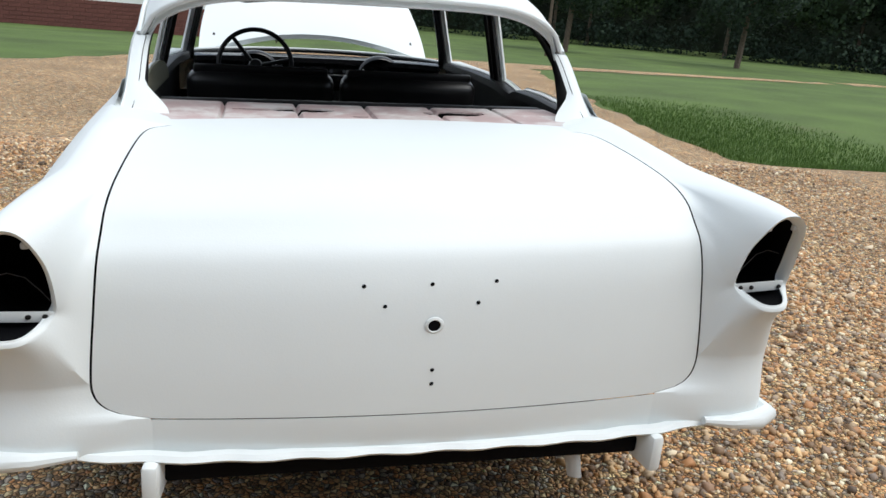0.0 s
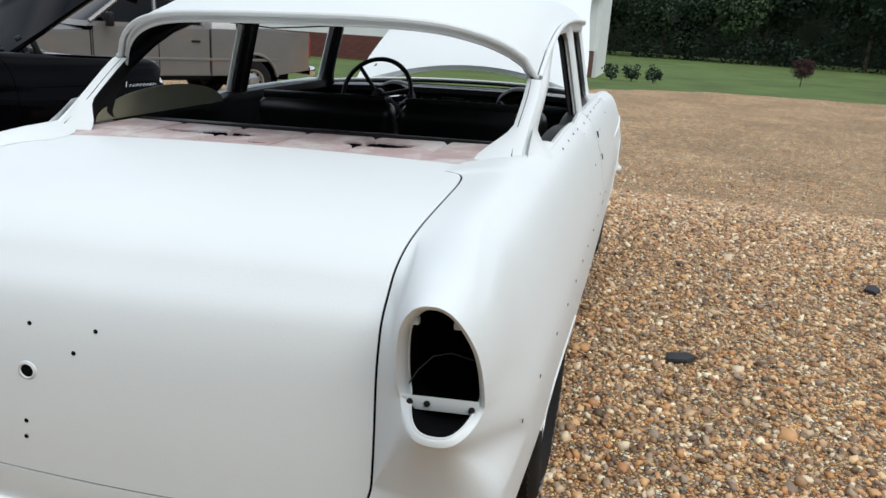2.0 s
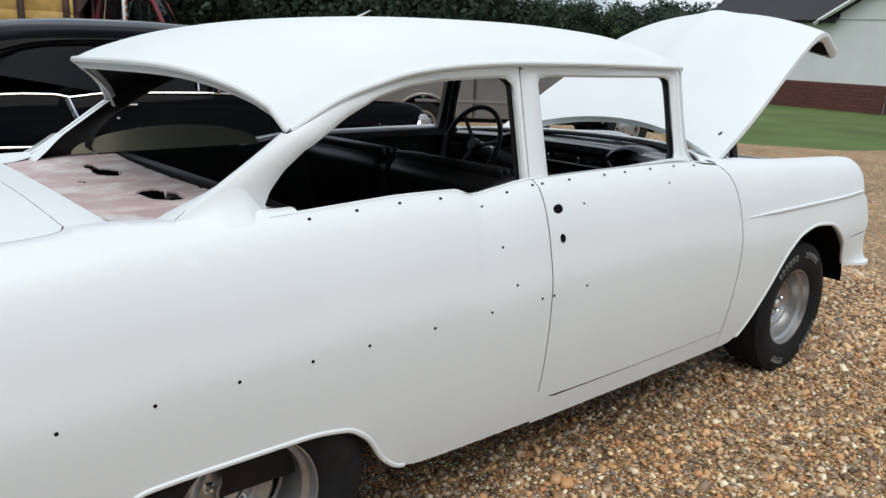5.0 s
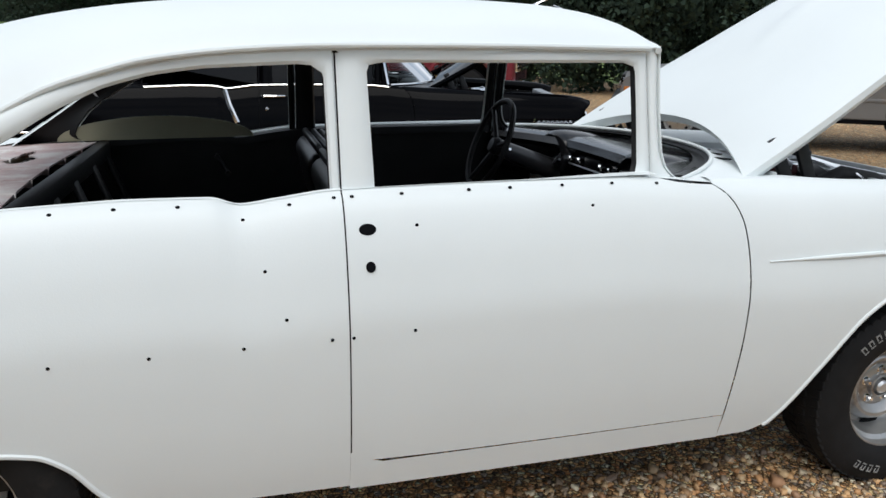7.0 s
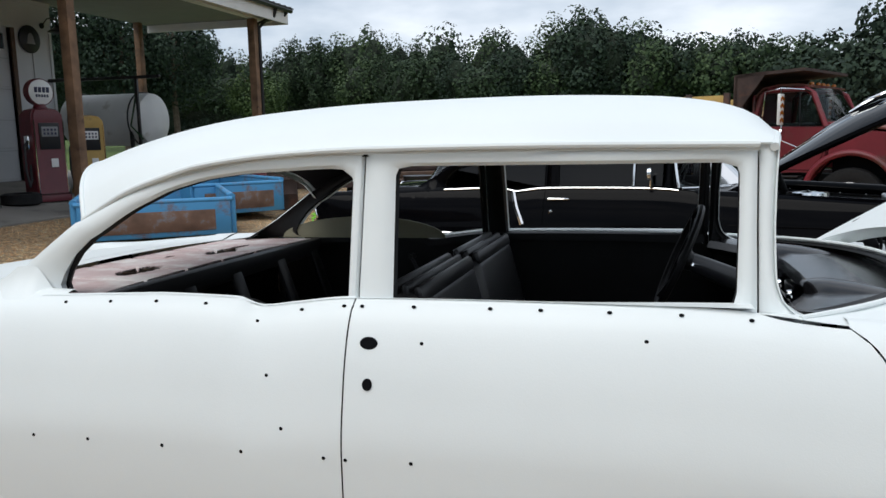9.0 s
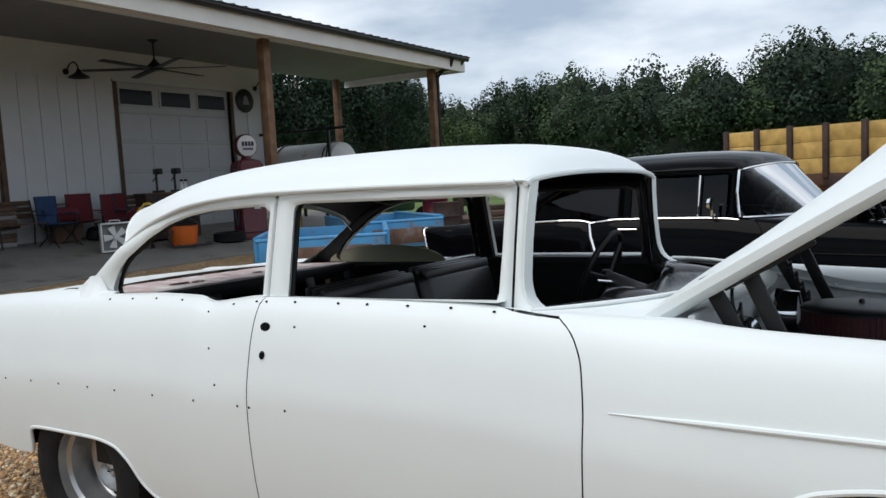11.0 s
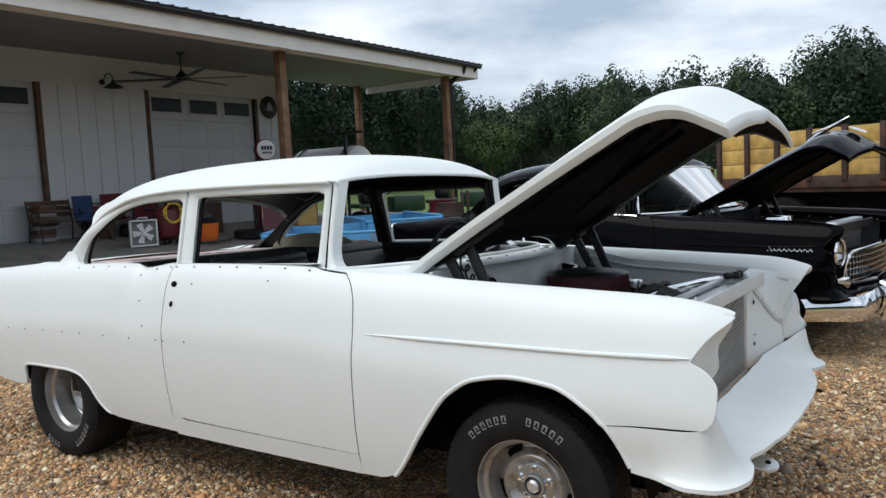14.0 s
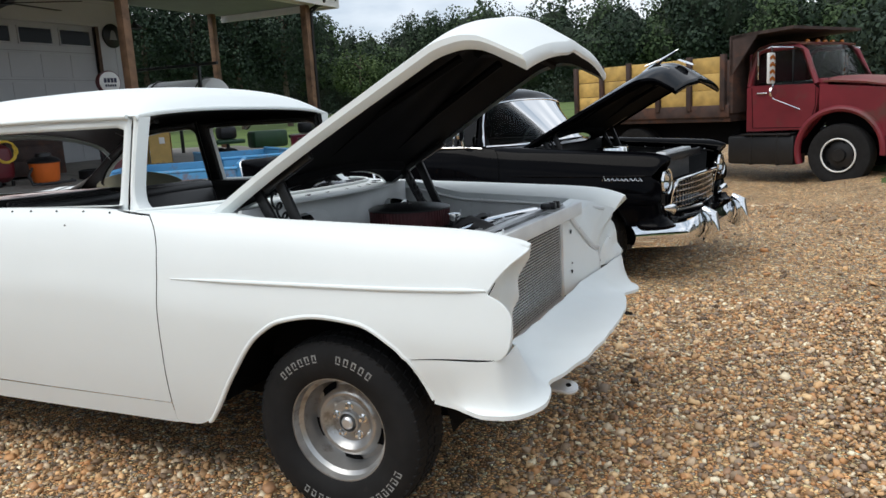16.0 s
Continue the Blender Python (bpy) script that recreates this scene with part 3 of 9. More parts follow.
def build_woods():
    rng = np.random.default_rng(21)
    quads, shades, trunks = [], [], bmesh.new()
    ball = bmesh.new()
    bmesh.ops.create_icosphere(ball, subdivisions=2, radius=1.0)
    ball_v, ball_f = np.array([v.co for v in ball.verts]), np.array([[v.index for v in f.verts] for f in ball.faces])
    ball.free()
    core_v, core_f = [], []
    ring = []
    for row, (dr, gap) in enumerate(((0, 3.7), (9, 5.2), (20, 6.5))):
        a = 0.0
        while a < 2 * math.pi:
            dx, dy = math.cos(a), math.sin(a)
            base = 150 - 50 * float(step(0.2, 0.85, dy)) - 20 * float(step(0.5, 0.95, dx)) - 52 * float(step(0.90, 0.985, -dx))
            r = base + dr + rng.uniform(-3, 3)
            ring.append((r * dx, r * dy, row, a))
            a += gap * rng.uniform(0.7, 1.3) / r
    for x, y, row, a in ring:
        z0 = float(ground_z(x, y))
        r = math.hypot(x, y)
        tall = 1.45 + r * math.tan(radians(skyline(a))) * (rng.uniform(0.98, 1.16) if row else rng.uniform(0.80, 1.12)) - z0
        wide = rng.uniform(3.0, 5.4)
        seen = 40 < math.degrees(a) < 250
        count = (3000 if row == 0 else 1400) if seen else 260
        crown = leaves(rng, (0, 0, 0), 1.0, count, 0.040 if seen else 0.07, 34)
        crown = spread(crown, wide, wide, tall * 0.42) + [x, y, z0 + tall * 0.60]
        quads.append(crown)
        # a dark lumpy core fills each crown in place of its inner shade
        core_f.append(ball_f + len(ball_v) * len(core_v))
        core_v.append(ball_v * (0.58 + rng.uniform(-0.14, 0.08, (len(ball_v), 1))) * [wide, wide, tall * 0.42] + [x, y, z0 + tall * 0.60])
        shades.append(np.full(len(crown), rng.choice(3, p=(0.45, 0.38, 0.17)), np.int32))
        if row == 0:
            low = leaves(rng, (0, 0, 0), 1.0, 600 if seen else 100, 0.045, 10) * [4.0, 4.0, 3.4] + [x + rng.uniform(-2, 2), y + rng.uniform(-2, 2), z0 + 1.4]
            quads.append(low)
            shades.append(np.zeros(len(low), np.int32))
            if rng.uniform() < 0.35:
                add(trunks, tube([(x, y, z0 - 0.3), (x, y, z0 + tall * 0.8)], [0.28, 0.1], 5))
    me = quad_mesh("woods", np.concatenate(quads), M_LEAF)
    me.materials.append(M_LEAFMID)
    me.materials.append(M_LEAFLIT)
    me.polygons.foreach_set("material_index", np.concatenate(shades))
    tagged(new("woods", me), "dark green mixed woodland ringing the fields", "woods", kind="stuff")
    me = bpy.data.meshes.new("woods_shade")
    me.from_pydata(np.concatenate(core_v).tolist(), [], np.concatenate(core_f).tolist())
    me.materials.append(M_LEAFSHADE)
    tagged(new("woods_shade", me), "dark solid cores standing in for shade inside the woodland crowns", "woods", kind="stuff")
    thing("wood_trunks", "grey trunks at the woodland edge", "woods", kind="stuff", bm=trunks, mat=M_BARK)
    # an earth-dark sheet painted as inner shade behind the first rows of trees
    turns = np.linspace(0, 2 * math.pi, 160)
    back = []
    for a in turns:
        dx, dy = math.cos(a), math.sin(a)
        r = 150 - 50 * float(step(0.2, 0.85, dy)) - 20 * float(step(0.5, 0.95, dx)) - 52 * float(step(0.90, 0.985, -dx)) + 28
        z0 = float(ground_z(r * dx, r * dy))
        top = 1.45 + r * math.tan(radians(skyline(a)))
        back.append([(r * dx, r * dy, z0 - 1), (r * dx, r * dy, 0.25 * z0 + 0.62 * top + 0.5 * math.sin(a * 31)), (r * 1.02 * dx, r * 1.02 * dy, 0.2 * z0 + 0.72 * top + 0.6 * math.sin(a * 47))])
    thing("backdrop", "deep shade inside the far woods", "backdrop", kind="structure", bm=sheet(back), mat=M_LEAFSHADE)


def tree(x, y, tall, wide, mat, label, seed):
    rng = np.random.default_rng(seed)
    z0 = float(ground_z(x, y))
    t = thing("tree", label, "tree", Matrix.Translation((x, y, z0)))
    part("trunk", trunk_mesh(0, 0, 0, tall, 0.022 * tall), M_BARK, t)
    q = spread(leaves(rng, (0, 0, 0), 1.0, 9000 if tall > 8 else 5000, 0.025 if tall > 8 else 0.034, 44), wide, wide, tall * 0.40) + [0, 0, tall * 0.58]
    me = quad_mesh("crown", q, mat)
    ob = new("crown", me)
    ob.parent = t
    return t


def build_thicket():
    """The near edge of the wood beyond the dump truck."""
    rng = np.random.default_rng(31)
    quads = []
    for k, a in enumerate(np.linspace(139, 167, 15)):
        r = 23.5 + 2.0 * math.sin(k * 2.3) + (3.0 if a > 158 else 0.0)
        x, y = 2.6 + r * math.cos(radians(a)), -1.0 + r * math.sin(radians(a))
        z, tall, wide = float(ground_z(x, y)), rng.uniform(4.2, 5.6), rng.uniform(1.2, 1.7)
        quads.append(spread(leaves(rng, (0, 0, 0), 1.0, 3400, 0.042, 34), wide, wide, tall * 0.42) + [x, y, z + tall * 0.60])
        quads.append(leaves(rng, (0, 0, 0), 1.0, 1200, 0.05, 14) * [1.25, 1.25, 1.1] + [x, y, z + 0.8])
    tagged(new("thicket", quad_mesh("thicket", np.concatenate(quads), M_LEAF)), "dense dark green thicket at the lot's edge", "woods", kind="stuff")


build_ground()
in_lot = build_lot()
build_woods()
build_thicket()
tree(-50.5, -28.6, 6.0, 2.6, M_LEAFPALE, "small pale green tree standing alone in the field", 1)
tree(-52, -38.5, 4.6, 2.0, M_LEAF, "small dark green tree in the field", 2)
for k, (x, y, tall) in enumerate(((-40.7, -41.0, 12.2), (-43.2, -38.6, 12.6), (-45.0, -36.0, 12.0), (-47.6, -33.6, 11.4))):
    tree(x, y, tall, 3.6, M_LEAF, "tall dark green tree at the wood's edge", 20 + k)
tree(-62, -58.0, 12.0, 5.0, M_LEAF, "tall dark green tree behind the barn", 3)
tree(-40, -52.0, 12.5, 5.2, M_LEAF, "tall dark green tree behind the barn", 4)
tree(-33, -46.0, 11.0, 4.6, M_LEAF, "tall dark green tree behind the barn", 5)
tree(27, 62.0, 13.0, 5.2, M_LEAF, "tall dark green tree at the wood's edge", 6)
tree(40, 55.0, 12.0, 5.0, M_LEAF, "tall dark green tree at the wood's edge", 7)
tree(10, 50.0, 1.9, 0.8, island_material("purple_leaves", ((0.0, (0.03, 0.012, 0.014)), (1.0, (0.07, 0.025, 0.03))), 0.8), "small purple-leaved shrub on the lawn", 8)


# ---- the two sedans: one body, x to the right, y ahead, z up from the ground between the axles ----
AXLE_F, AXLE_R = 1.46, -1.46
SILL = [(-1.6, 1.09), (-1.3, 1.100), (-1.1, 1.110), (-0.95, 1.116), (-0.76, 1.114), (-0.69, 1.095), (-0.6, 1.106), (-0.45, 1.124), (0.5, 1.137)]
SHOULDER = [(-2.6, 1.012), (-2.47, 1.02), (-2.2, 1.045), (-1.8, 1.075), (-1.5, 1.092), (-1.3, 1.100), (-1.1, 1.110), (-0.95, 1.116), (-0.76, 1.114), (-0.69, 1.095), (-0.6, 1.106),
            (-0.45, 1.124), (0.3, 1.134), (0.47, 1.128), (0.62, 1.112), (0.9, 1.09), (1.25, 1.077), (1.7, 1.056), (2.0, 1.041), (2.08, 1.030), (2.13, 1.012), (2.18, 0.985), (2.25, 0.955)]
PLAN = [(-2.62, -0.046), (-2.53, -0.024), (-2.47, -0.017), (-2.3, -0.009), (-2.1, -0.005), (-1.7, 0.002), (-1.0, 0.004), (0.0, 0.0), (0.8, -0.012), (1.5, -0.018), (2.0, -0.035), (2.15, -0.055), (2.26, -0.1)]
CURL = [(0, 0.135), (0.015, 0.108), (0.04, 0.086), (0.1, 0.056), (0.2, 0.026), (0.36, 0.0), (1, 0.0)]
TUCK = [(0.2, 0.075), (0.28, 0.055), (0.4, 0.028), (0.55, 0.008), (0.7, 0), (1.2, 0)]
DOOR_FRONT = [(0.28, 0.735), (0.33, 0.737), (0.49, 0.744), (0.65, 0.752), (0.825, 0.755), (0.976, 0.742), (1.05, 0.713), (1.085, 0.680), (1.108, 0.64), (1.122, 0.60)]
REAR_ARCH = [(-2.62, 0.47), (-2.47, 0.455), (-2.37, 0.44), (-1.9, 0.388), (-1.81, 0.395), (-1.785, 0.43), (-1.77, 0.505), (-1.72, 0.525), (-1.58, 0.53), (-1.33, 0.532), (-1.2, 0.515),
             (-1.13, 0.468), (-1.06, 0.37), (-1.0, 0.325), (-0.9, 0.305), (-0.4, 0.295)]
FRONT_ARCH = [(0.6, 0.287), (0.84, 0.290), (0.905, 0.312), (0.95, 0.36), (1.06, 0.515), (1.2, 0.685), (1.31, 0.748), (1.46, 0.771), (1.61, 0.758), (1.756, 0.683), (1.796, 0.648), (1.80, 0.650), (2.3, 0.672)]
BROW = [(0.6, 2.06), (0.655, 2.085), (0.675, 2.112), (0.70, 2.130), (0.745, 2.138), (0.79, 2.138), (0.825, 2.120), (0.846, 2.096), (0.868, 2.060), (0.888, 2.070), (0.91, 2.084), (0.935, 2.104),
        (0.96, 2.128), (0.98, 2.152), (0.995, 2.165), (1.01, 2.160), (1.03, 2.13)]
DRIP = [(-1.262, 1.30), (-1.2, 1.335), (-1.111, 1.380), (-1.0, 1.417), (-0.886, 1.447), (-0.65, 1.474), (-0.43, 1.484), (0.0, 1.487), (0.485, 1.484)]
DECK = [(0.0, -1.68, 1.098), (0.12, -1.82, 1.094), (0.3, -2.05, 1.080), (0.42, -2.22, 1.062), (0.50, -2.33, 1.040), (0.56, -2.41, 1.008), (0.60, -2.455, 0.972), (0.64, -2.503, 0.925),
        (0.69, -2.537, 0.84), (0.77, -2.556, 0.742), (0.88, -2.572, 0.61), (0.965, -2.578, 0.51), (1.0, -2.575, 0.455)]
LID = [(0.085, 0.600), (0.091, 0.628), (0.105, 0.648), (0.14, 0.662), (0.2, 0.669), (0.3, 0.672), (0.45, 0.674), (0.6, 0.679), (0.7, 0.687), (0.86, 0.695), (0.89, 0.688), (0.915, 0.665), (0.928, 0.63), (0.935, 0.575)]
LAMP_RIM = [(0.77, -2.61), (0.785, -2.600), (0.80, -2.575), (0.815, -2.550), (0.832, -2.536), (0.85, -2.540), (0.89, -2.552), (0.94, -2.569), (0.98, -2.590), (1.01, -2.602), (1.03, -2.607)]


def side_x(y, z):
    """Half the body's width at a height, from the plan, the tuck under and the curl over the shoulder."""
    h = np.clip(curve(SHOULDER, y) - z, 0, 1)
    full = 1 - 0.55 * step(-2.15, -2.50, y)
    return 0.945 + curve(PLAN, y) - curve(CURL, h) * full - curve(TUCK, z)


def glasshouse_x(z, y=0.0):
    z = np.asarray(z, float)
    return 0.815 - (z - 1.115) * 0.232 - 0.036 * step(-0.75, -1.2, y) * step(1.30, 1.10, z) - 0.046 * step(0.0, 0.46, y)


def deck(x, s):
    """The rear deck and tail: s runs from the rear window down to the lower edge."""
    c = curve(DECK, s)
    w = np.clip(np.abs(x) / 0.68, 0, 1.4)
    up = step(0.75, 0.35, s)
    return np.stack([x, c[..., 0] + 0.050 * w**2 * (1 - up), c[..., 1] - 0.018 * w**2 * up], -1)


def panel(y0, y1, low, nu, nv, rear=None, front=None, top=SHOULDER, gap=0.0):
    """A piece of the body's side between two edges, from its lower edge to the shoulder."""
    u, v = np.meshgrid(np.linspace(0, 1, nu), np.linspace(0, 1, nv) ** 0.85, indexing="ij")
    y = y0 + (y1 - y0) * u
    z = curve(low, y) + v * (curve(top, y) - gap - curve(low, y))
    if front is not None:
        y = y + step(0.72, 1.0, u) * (curve(front, z) - y1)
    if rear is not None:
        y = y + step(0.28, 0.0, u) * (curve(rear, z) - y0)
    return np.stack([side_x(y, z), y, z], -1)


def hermite(a, b, ta, tb, n):
    w = np.linspace(0, 1, n)[None, :, None]
    a, b, ta, tb = (q[:, None] for q in (a, b, ta, tb))
    return (2 * w**3 - 3 * w**2 + 1) * a + (w**3 - 2 * w**2 + w) * ta + (3 * w**2 - 2 * w**3) * b + (w**3 - w**2) * tb


def both(make, name, mat, car, label=""):
    """The right-hand piece and its mirrored twin."""
    a = part(name, make(), mat, car, label)
    return a, part(name, moved(make(), MIRROR), mat, car, label)


def egg(n=48, grow=0.0):
    """The outline of a tail lamp's opening, x and z."""
    out = []
    for a in np.linspace(0, 2 * math.pi, n, endpoint=False):
        c, s = math.cos(a), math.sin(a)
        wide = 0.075 + grow
        tall = (0.065 if s < 0 else 0.176) + grow
        out.append((0.820 + wide * math.copysign(abs(c) ** 0.84, c) - 0.006 * s, 0.850 + tall * math.copysign(abs(s) ** 0.95, s)))
    return out


def tail_y(z):
    """The lamp's rim seen from the side: it overhangs at the top, falls back to a notch and juts out again at the bottom."""
    return float(curve(LAMP_RIM, z))


def lip_depth(z):
    """The rim's inner lip is shallow along its bottom."""
    return 1 - 0.8 * float(step(0.85, 0.795, z))


S_TOP, S_LOW = 0.44, 0.86


def gap_line(s):
    return deck(curve(LID, s) + 0.0048, s)


TAIL_END = float(gap_line(np.array([S_TOP]))[0, 1])


def crown_rows(s):
    """The quarter's top, from the lid's gap over to the shoulder."""
    g = gap_line(s)
    yo = -1.68 + (TAIL_END + 1.68) * s / S_TOP
    zo = curve(SHOULDER, yo)
    o = np.stack([side_x(yo, zo), yo, zo], -1)
    span = np.linalg.norm(o - g, axis=-1)[:, None]
    n = len(s)
    return hermite(g, o, np.tile([[1.0, 0, 0.10]], (n, 1)) * span, np.tile([[0.75, 0, -0.65]], (n, 1)) * span, 21)


def corner_rows(s):
    """The lower tail beside the lid, round the corner to the side."""
    rows = []
    for g in gap_line(s):
        z = float(g[2])
        yb = -2.532 - 0.022 * float(step(0.62, 0.49, z))
        sx = float(side_x(-2.42, z))
        knots = [(0.0, g[0], g[1], z), (0.28, 0.79, yb - 0.001, z), (0.45, 0.86, yb + 0.004, z), (0.56, 0.898, yb + 0.022, z), (0.64, sx - 0.006, yb + 0.055, z), (0.72, sx, -2.43, z),
                 (1.0, float(side_x(TAIL_END, z)), TAIL_END, z)]
        rows.append(curve(knots, np.linspace(0, 1, 25)))
    return np.array(rows)


def lamp_nacelle():
    """The skin from the surrounding panels to the lamp's rim, and the rim's inner lip."""
    eps = 0.004
    top, top2 = crown_rows(np.array([S_TOP]))[0], crown_rows(np.array([S_TOP - eps]))[0]
    z = np.linspace(float(curve(SHOULDER, TAIL_END)), float(gap_line(np.array([S_LOW]))[0, 2]), 27)
    side = np.stack([side_x(TAIL_END + 0 * z, z), TAIL_END + 0 * z, z], -1)
    side2 = np.stack([side_x(TAIL_END + 0.01 + 0 * z, z), TAIL_END + 0.01 + 0 * z, z], -1)
    low, low2 = corner_rows(np.array([S_LOW]))[0], corner_rows(np.array([S_LOW + eps]))[0]
    sg = np.linspace(S_LOW, S_TOP, 31)
    gap = gap_line(sg)
    over = step(0.68, 0.52, sg)[:, None]
    gap_t = np.array([[-0.90, 0.38, 0.0]]) * (1 - over) + np.array([[-0.97, 0.0, 0.02]]) * over
    outer = np.concatenate([top[:-1], side[:-1], low[::-1][:-1], gap[:-1]])
    tangent = np.concatenate([(top2 - top)[:-1], (side2 - side)[:-1], (low2 - low)[::-1][:-1], gap_t[:-1]])
    tangent /= np.linalg.norm(tangent, axis=1)[:, None]
    counts = (len(top) - 1, len(side) - 1, len(low) - 1, len(gap) - 1)
    marks = (128, 52, -48, -128, -232)
    ang = np.concatenate([np.linspace(a, b, k, endpoint=False) for a, b, k in zip(marks, marks[1:], counts)])
    loop = egg(720)
    pick = [loop[int(round(a * 2)) % 720] for a in ang]
    rim = np.array([(x, tail_y(zz), zz) for x, zz in pick])
    c, sn = np.cos(np.radians(ang)), np.sin(np.radians(ang))
    a = 0.22 + 0.45 * np.clip(-c, 0, 1) + 0.55 * np.clip(-sn, 0, 1) ** 2
    ta = np.stack([a * c, 1.0 - 0.35 * np.clip(-c, 0, 1) - 0.25 * np.clip(-sn, 0, 1), a * sn], -1)
    ta /= np.linalg.norm(ta, axis=1)[:, None]
    span = np.linalg.norm(outer - rim, axis=1)[:, None]
    chord = (outer - rim) / span
    free = np.concatenate([np.zeros(counts[0]), np.zeros(counts[1]), np.full(counts[2], 0.6), np.full(counts[3], 0.85)])[:, None]
    for _ in range(30):
        free = (np.roll(free, 1, 0) + 2 * free + np.roll(free, -1, 0)) / 4
    tangent = tangent * (1 - free) + chord * free
    hold = (0.65 * np.clip(-c, 0, 1) ** 0.7)[:, None]
    ta = ta * (1 - hold) + chord * hold
    for _ in range(24):
        tangent = (np.roll(tangent, 1, 0) + 2 * tangent + np.roll(tangent, -1, 0)) / 4
        ta = (np.roll(ta, 1, 0) + 2 * ta + np.roll(ta, -1, 0)) / 4
    out = hermite(rim, outer, ta * span * 0.9, tangent * span * 0.9, 22)
    inner = []
    for d, grow in ((0.030, -0.013), (0.016, -0.0115), (0.007, -0.008), (0.002, -0.004)):
        small = egg(720, grow)
        inner.append(np.array([(small[int(round(t * 2)) % 720][0], tail_y(q[2]) + d * lip_depth(q[2]), small[int(round(t * 2)) % 720][1]) for t, q in zip(ang, rim)]))
    return sheet(np.concatenate([np.stack(inner, 1), out], 1), closed_u=True)


def quarter():
    p = panel(TAIL_END, -0.4375, REAR_ARCH, 130, 30)
    bm = sheet(p[::-1])
    add(bm, sheet(crown_rows(np.linspace(0.0, S_TOP, 44))))
    add(bm, sheet(corner_rows(np.linspace(S_LOW, 1.0, 16))))
    add(bm, lamp_nacelle())
    # the hollow where the roof's pillar grows out of the shoulder
    y = np.linspace(-1.76, -1.30, 30)
    sh = curve(SHOULDER, y)
    rise = np.minimum(curve([(-1.76, 1.06), (-1.66, 1.062), (-1.57, 1.105), (-1.40, 1.212), (-1.29, 1.27)], y), sh + 0.075 * step(-1.338, -1.42, y) - 0.002)
    hi = np.maximum(rise, sh - 0.004)
    up = np.stack([np.where(rise > sh, glasshouse_x(hi, y) + 0.0015, side_x(y, sh) - 0.014), y, hi], -1)
    lo_z = sh - 0.015 - 0.05 * step(-1.76, -1.6, y)
    lo = np.stack([side_x(y, lo_z) - 0.0006, y, lo_z], -1)
    span = np.linalg.norm(lo - up, axis=-1)[:, None]
    fill = hermite(up, lo, np.tile([[0.23, 0, -1.0]], (30, 1)) * span, np.tile([[0.45, 0, -0.89]], (30, 1)) * span, 10)
    add(bm, sheet(fill[::-1]))
    # the strip beside the rear window
    y = np.linspace(-1.68, -1.28, 12)
    o = np.stack([side_x(y, curve(SHOULDER, y)), y, curve(SHOULDER, y)], -1)
    g = np.stack([0.6155 + 0.1645 * step(-1.68, -1.45, y), y, 1.083 + 0.024 * step(-1.68, -1.4, y)], -1)
    span = np.linalg.norm(o - g, axis=-1)[:, None]
    tan = np.tile([[1.0, 0, -0.02]], (12, 1)) * span
    add(bm, sheet(hermite(g, o, tan, np.tile([[0.75, 0, -0.65]], (12, 1)) * span, 10)[::-1]))
    bmesh.ops.remove_doubles(bm, verts=bm.verts[:], dist=0.0025)
    bmesh.ops.recalc_face_normals(bm, faces=bm.faces[:])
    return bm


def door_skin():
    low = [(-0.5, 0.42), (-0.4335, 0.408), (-0.423, 0.391), (-0.40, 0.382), (0.0, 0.376), (0.8, 0.374)]
    return sheet(panel(-0.4335, 0.744, low, 60, 26, front=[(z, y - 0.0045) for z, y in DOOR_FRONT], gap=0.004)[::-1])


def bay_drop(y):
    """How far the bay's flange lies below the fender's crown."""
    return 0.055 * step(0.95, 1.35, y)


def fender_grids():
    """The fender's side and the top that rolls over from it to the engine bay."""
    p = panel(0.75, 2.15, FRONT_ARCH, 120, 40, rear=DOOR_FRONT, front=BROW)
    o = p[:, -1]
    y = o[:, 1]
    ahead = step(1.98, 2.165, y)
    g = np.stack([0.715 - 0.055 * step(0.9, 2.1, y), y - 0.030 * ahead, o[:, 2] + 0.003 + 0.009 * step(0.75, 1.0, y) - 0.01 * step(1.7, 2.15, y) - bay_drop(y)], -1)
    span = np.linalg.norm(o - g, axis=-1)[:, None]
    lift = bay_drop(y) / 0.055
    top = hermite(g, o, np.stack([1.0 - 0.35 * lift, 0.3 * ahead, 0.05 + 0.85 * lift], -1) * span, np.stack([0.75 + 0 * y, -0.25 * ahead, -0.65 + 0 * y], -1) * span, 14)
    return p, top


def fender_skin():
    p, top = fender_grids()
    bm = sheet(p[::-1])
    add(bm, sheet(top[::-1]))
    # flange down into the bay, fading out at the nose
    g = top[:, 0]
    k = step(2.02, 1.93, g[:, 1])[:, None]
    fl = np.stack([g, g + np.array([0.0, 0, -0.02]) * k, g + np.array([0.012, 0, -0.05]) * k], 1)
    add(bm, sheet(fl))
    bmesh.ops.remove_doubles(bm, verts=bm.verts[:], dist=0.0025)
    bmesh.ops.recalc_face_normals(bm, faces=bm.faces[:])
    return bm


def face_edge(n=24):
    """The inner edge of the headlamp's surround, from the nose of the fender's top down to the apron."""
    a = fender_grids()[1][-1, 0]
    knots = [(0.0, a[0], a[1], a[2]), (0.12, 0.660, 2.108, 0.918), (0.30, 0.660, 2.090, 0.862), (0.44, 0.662, 2.094, 0.820), (0.62, 0.658, 2.068, 0.765), (0.80, 0.652, 2.056, 0.710), (1.0, 0.648, 2.048, 0.650)]
    return curve(knots, np.linspace(0, 1, n))


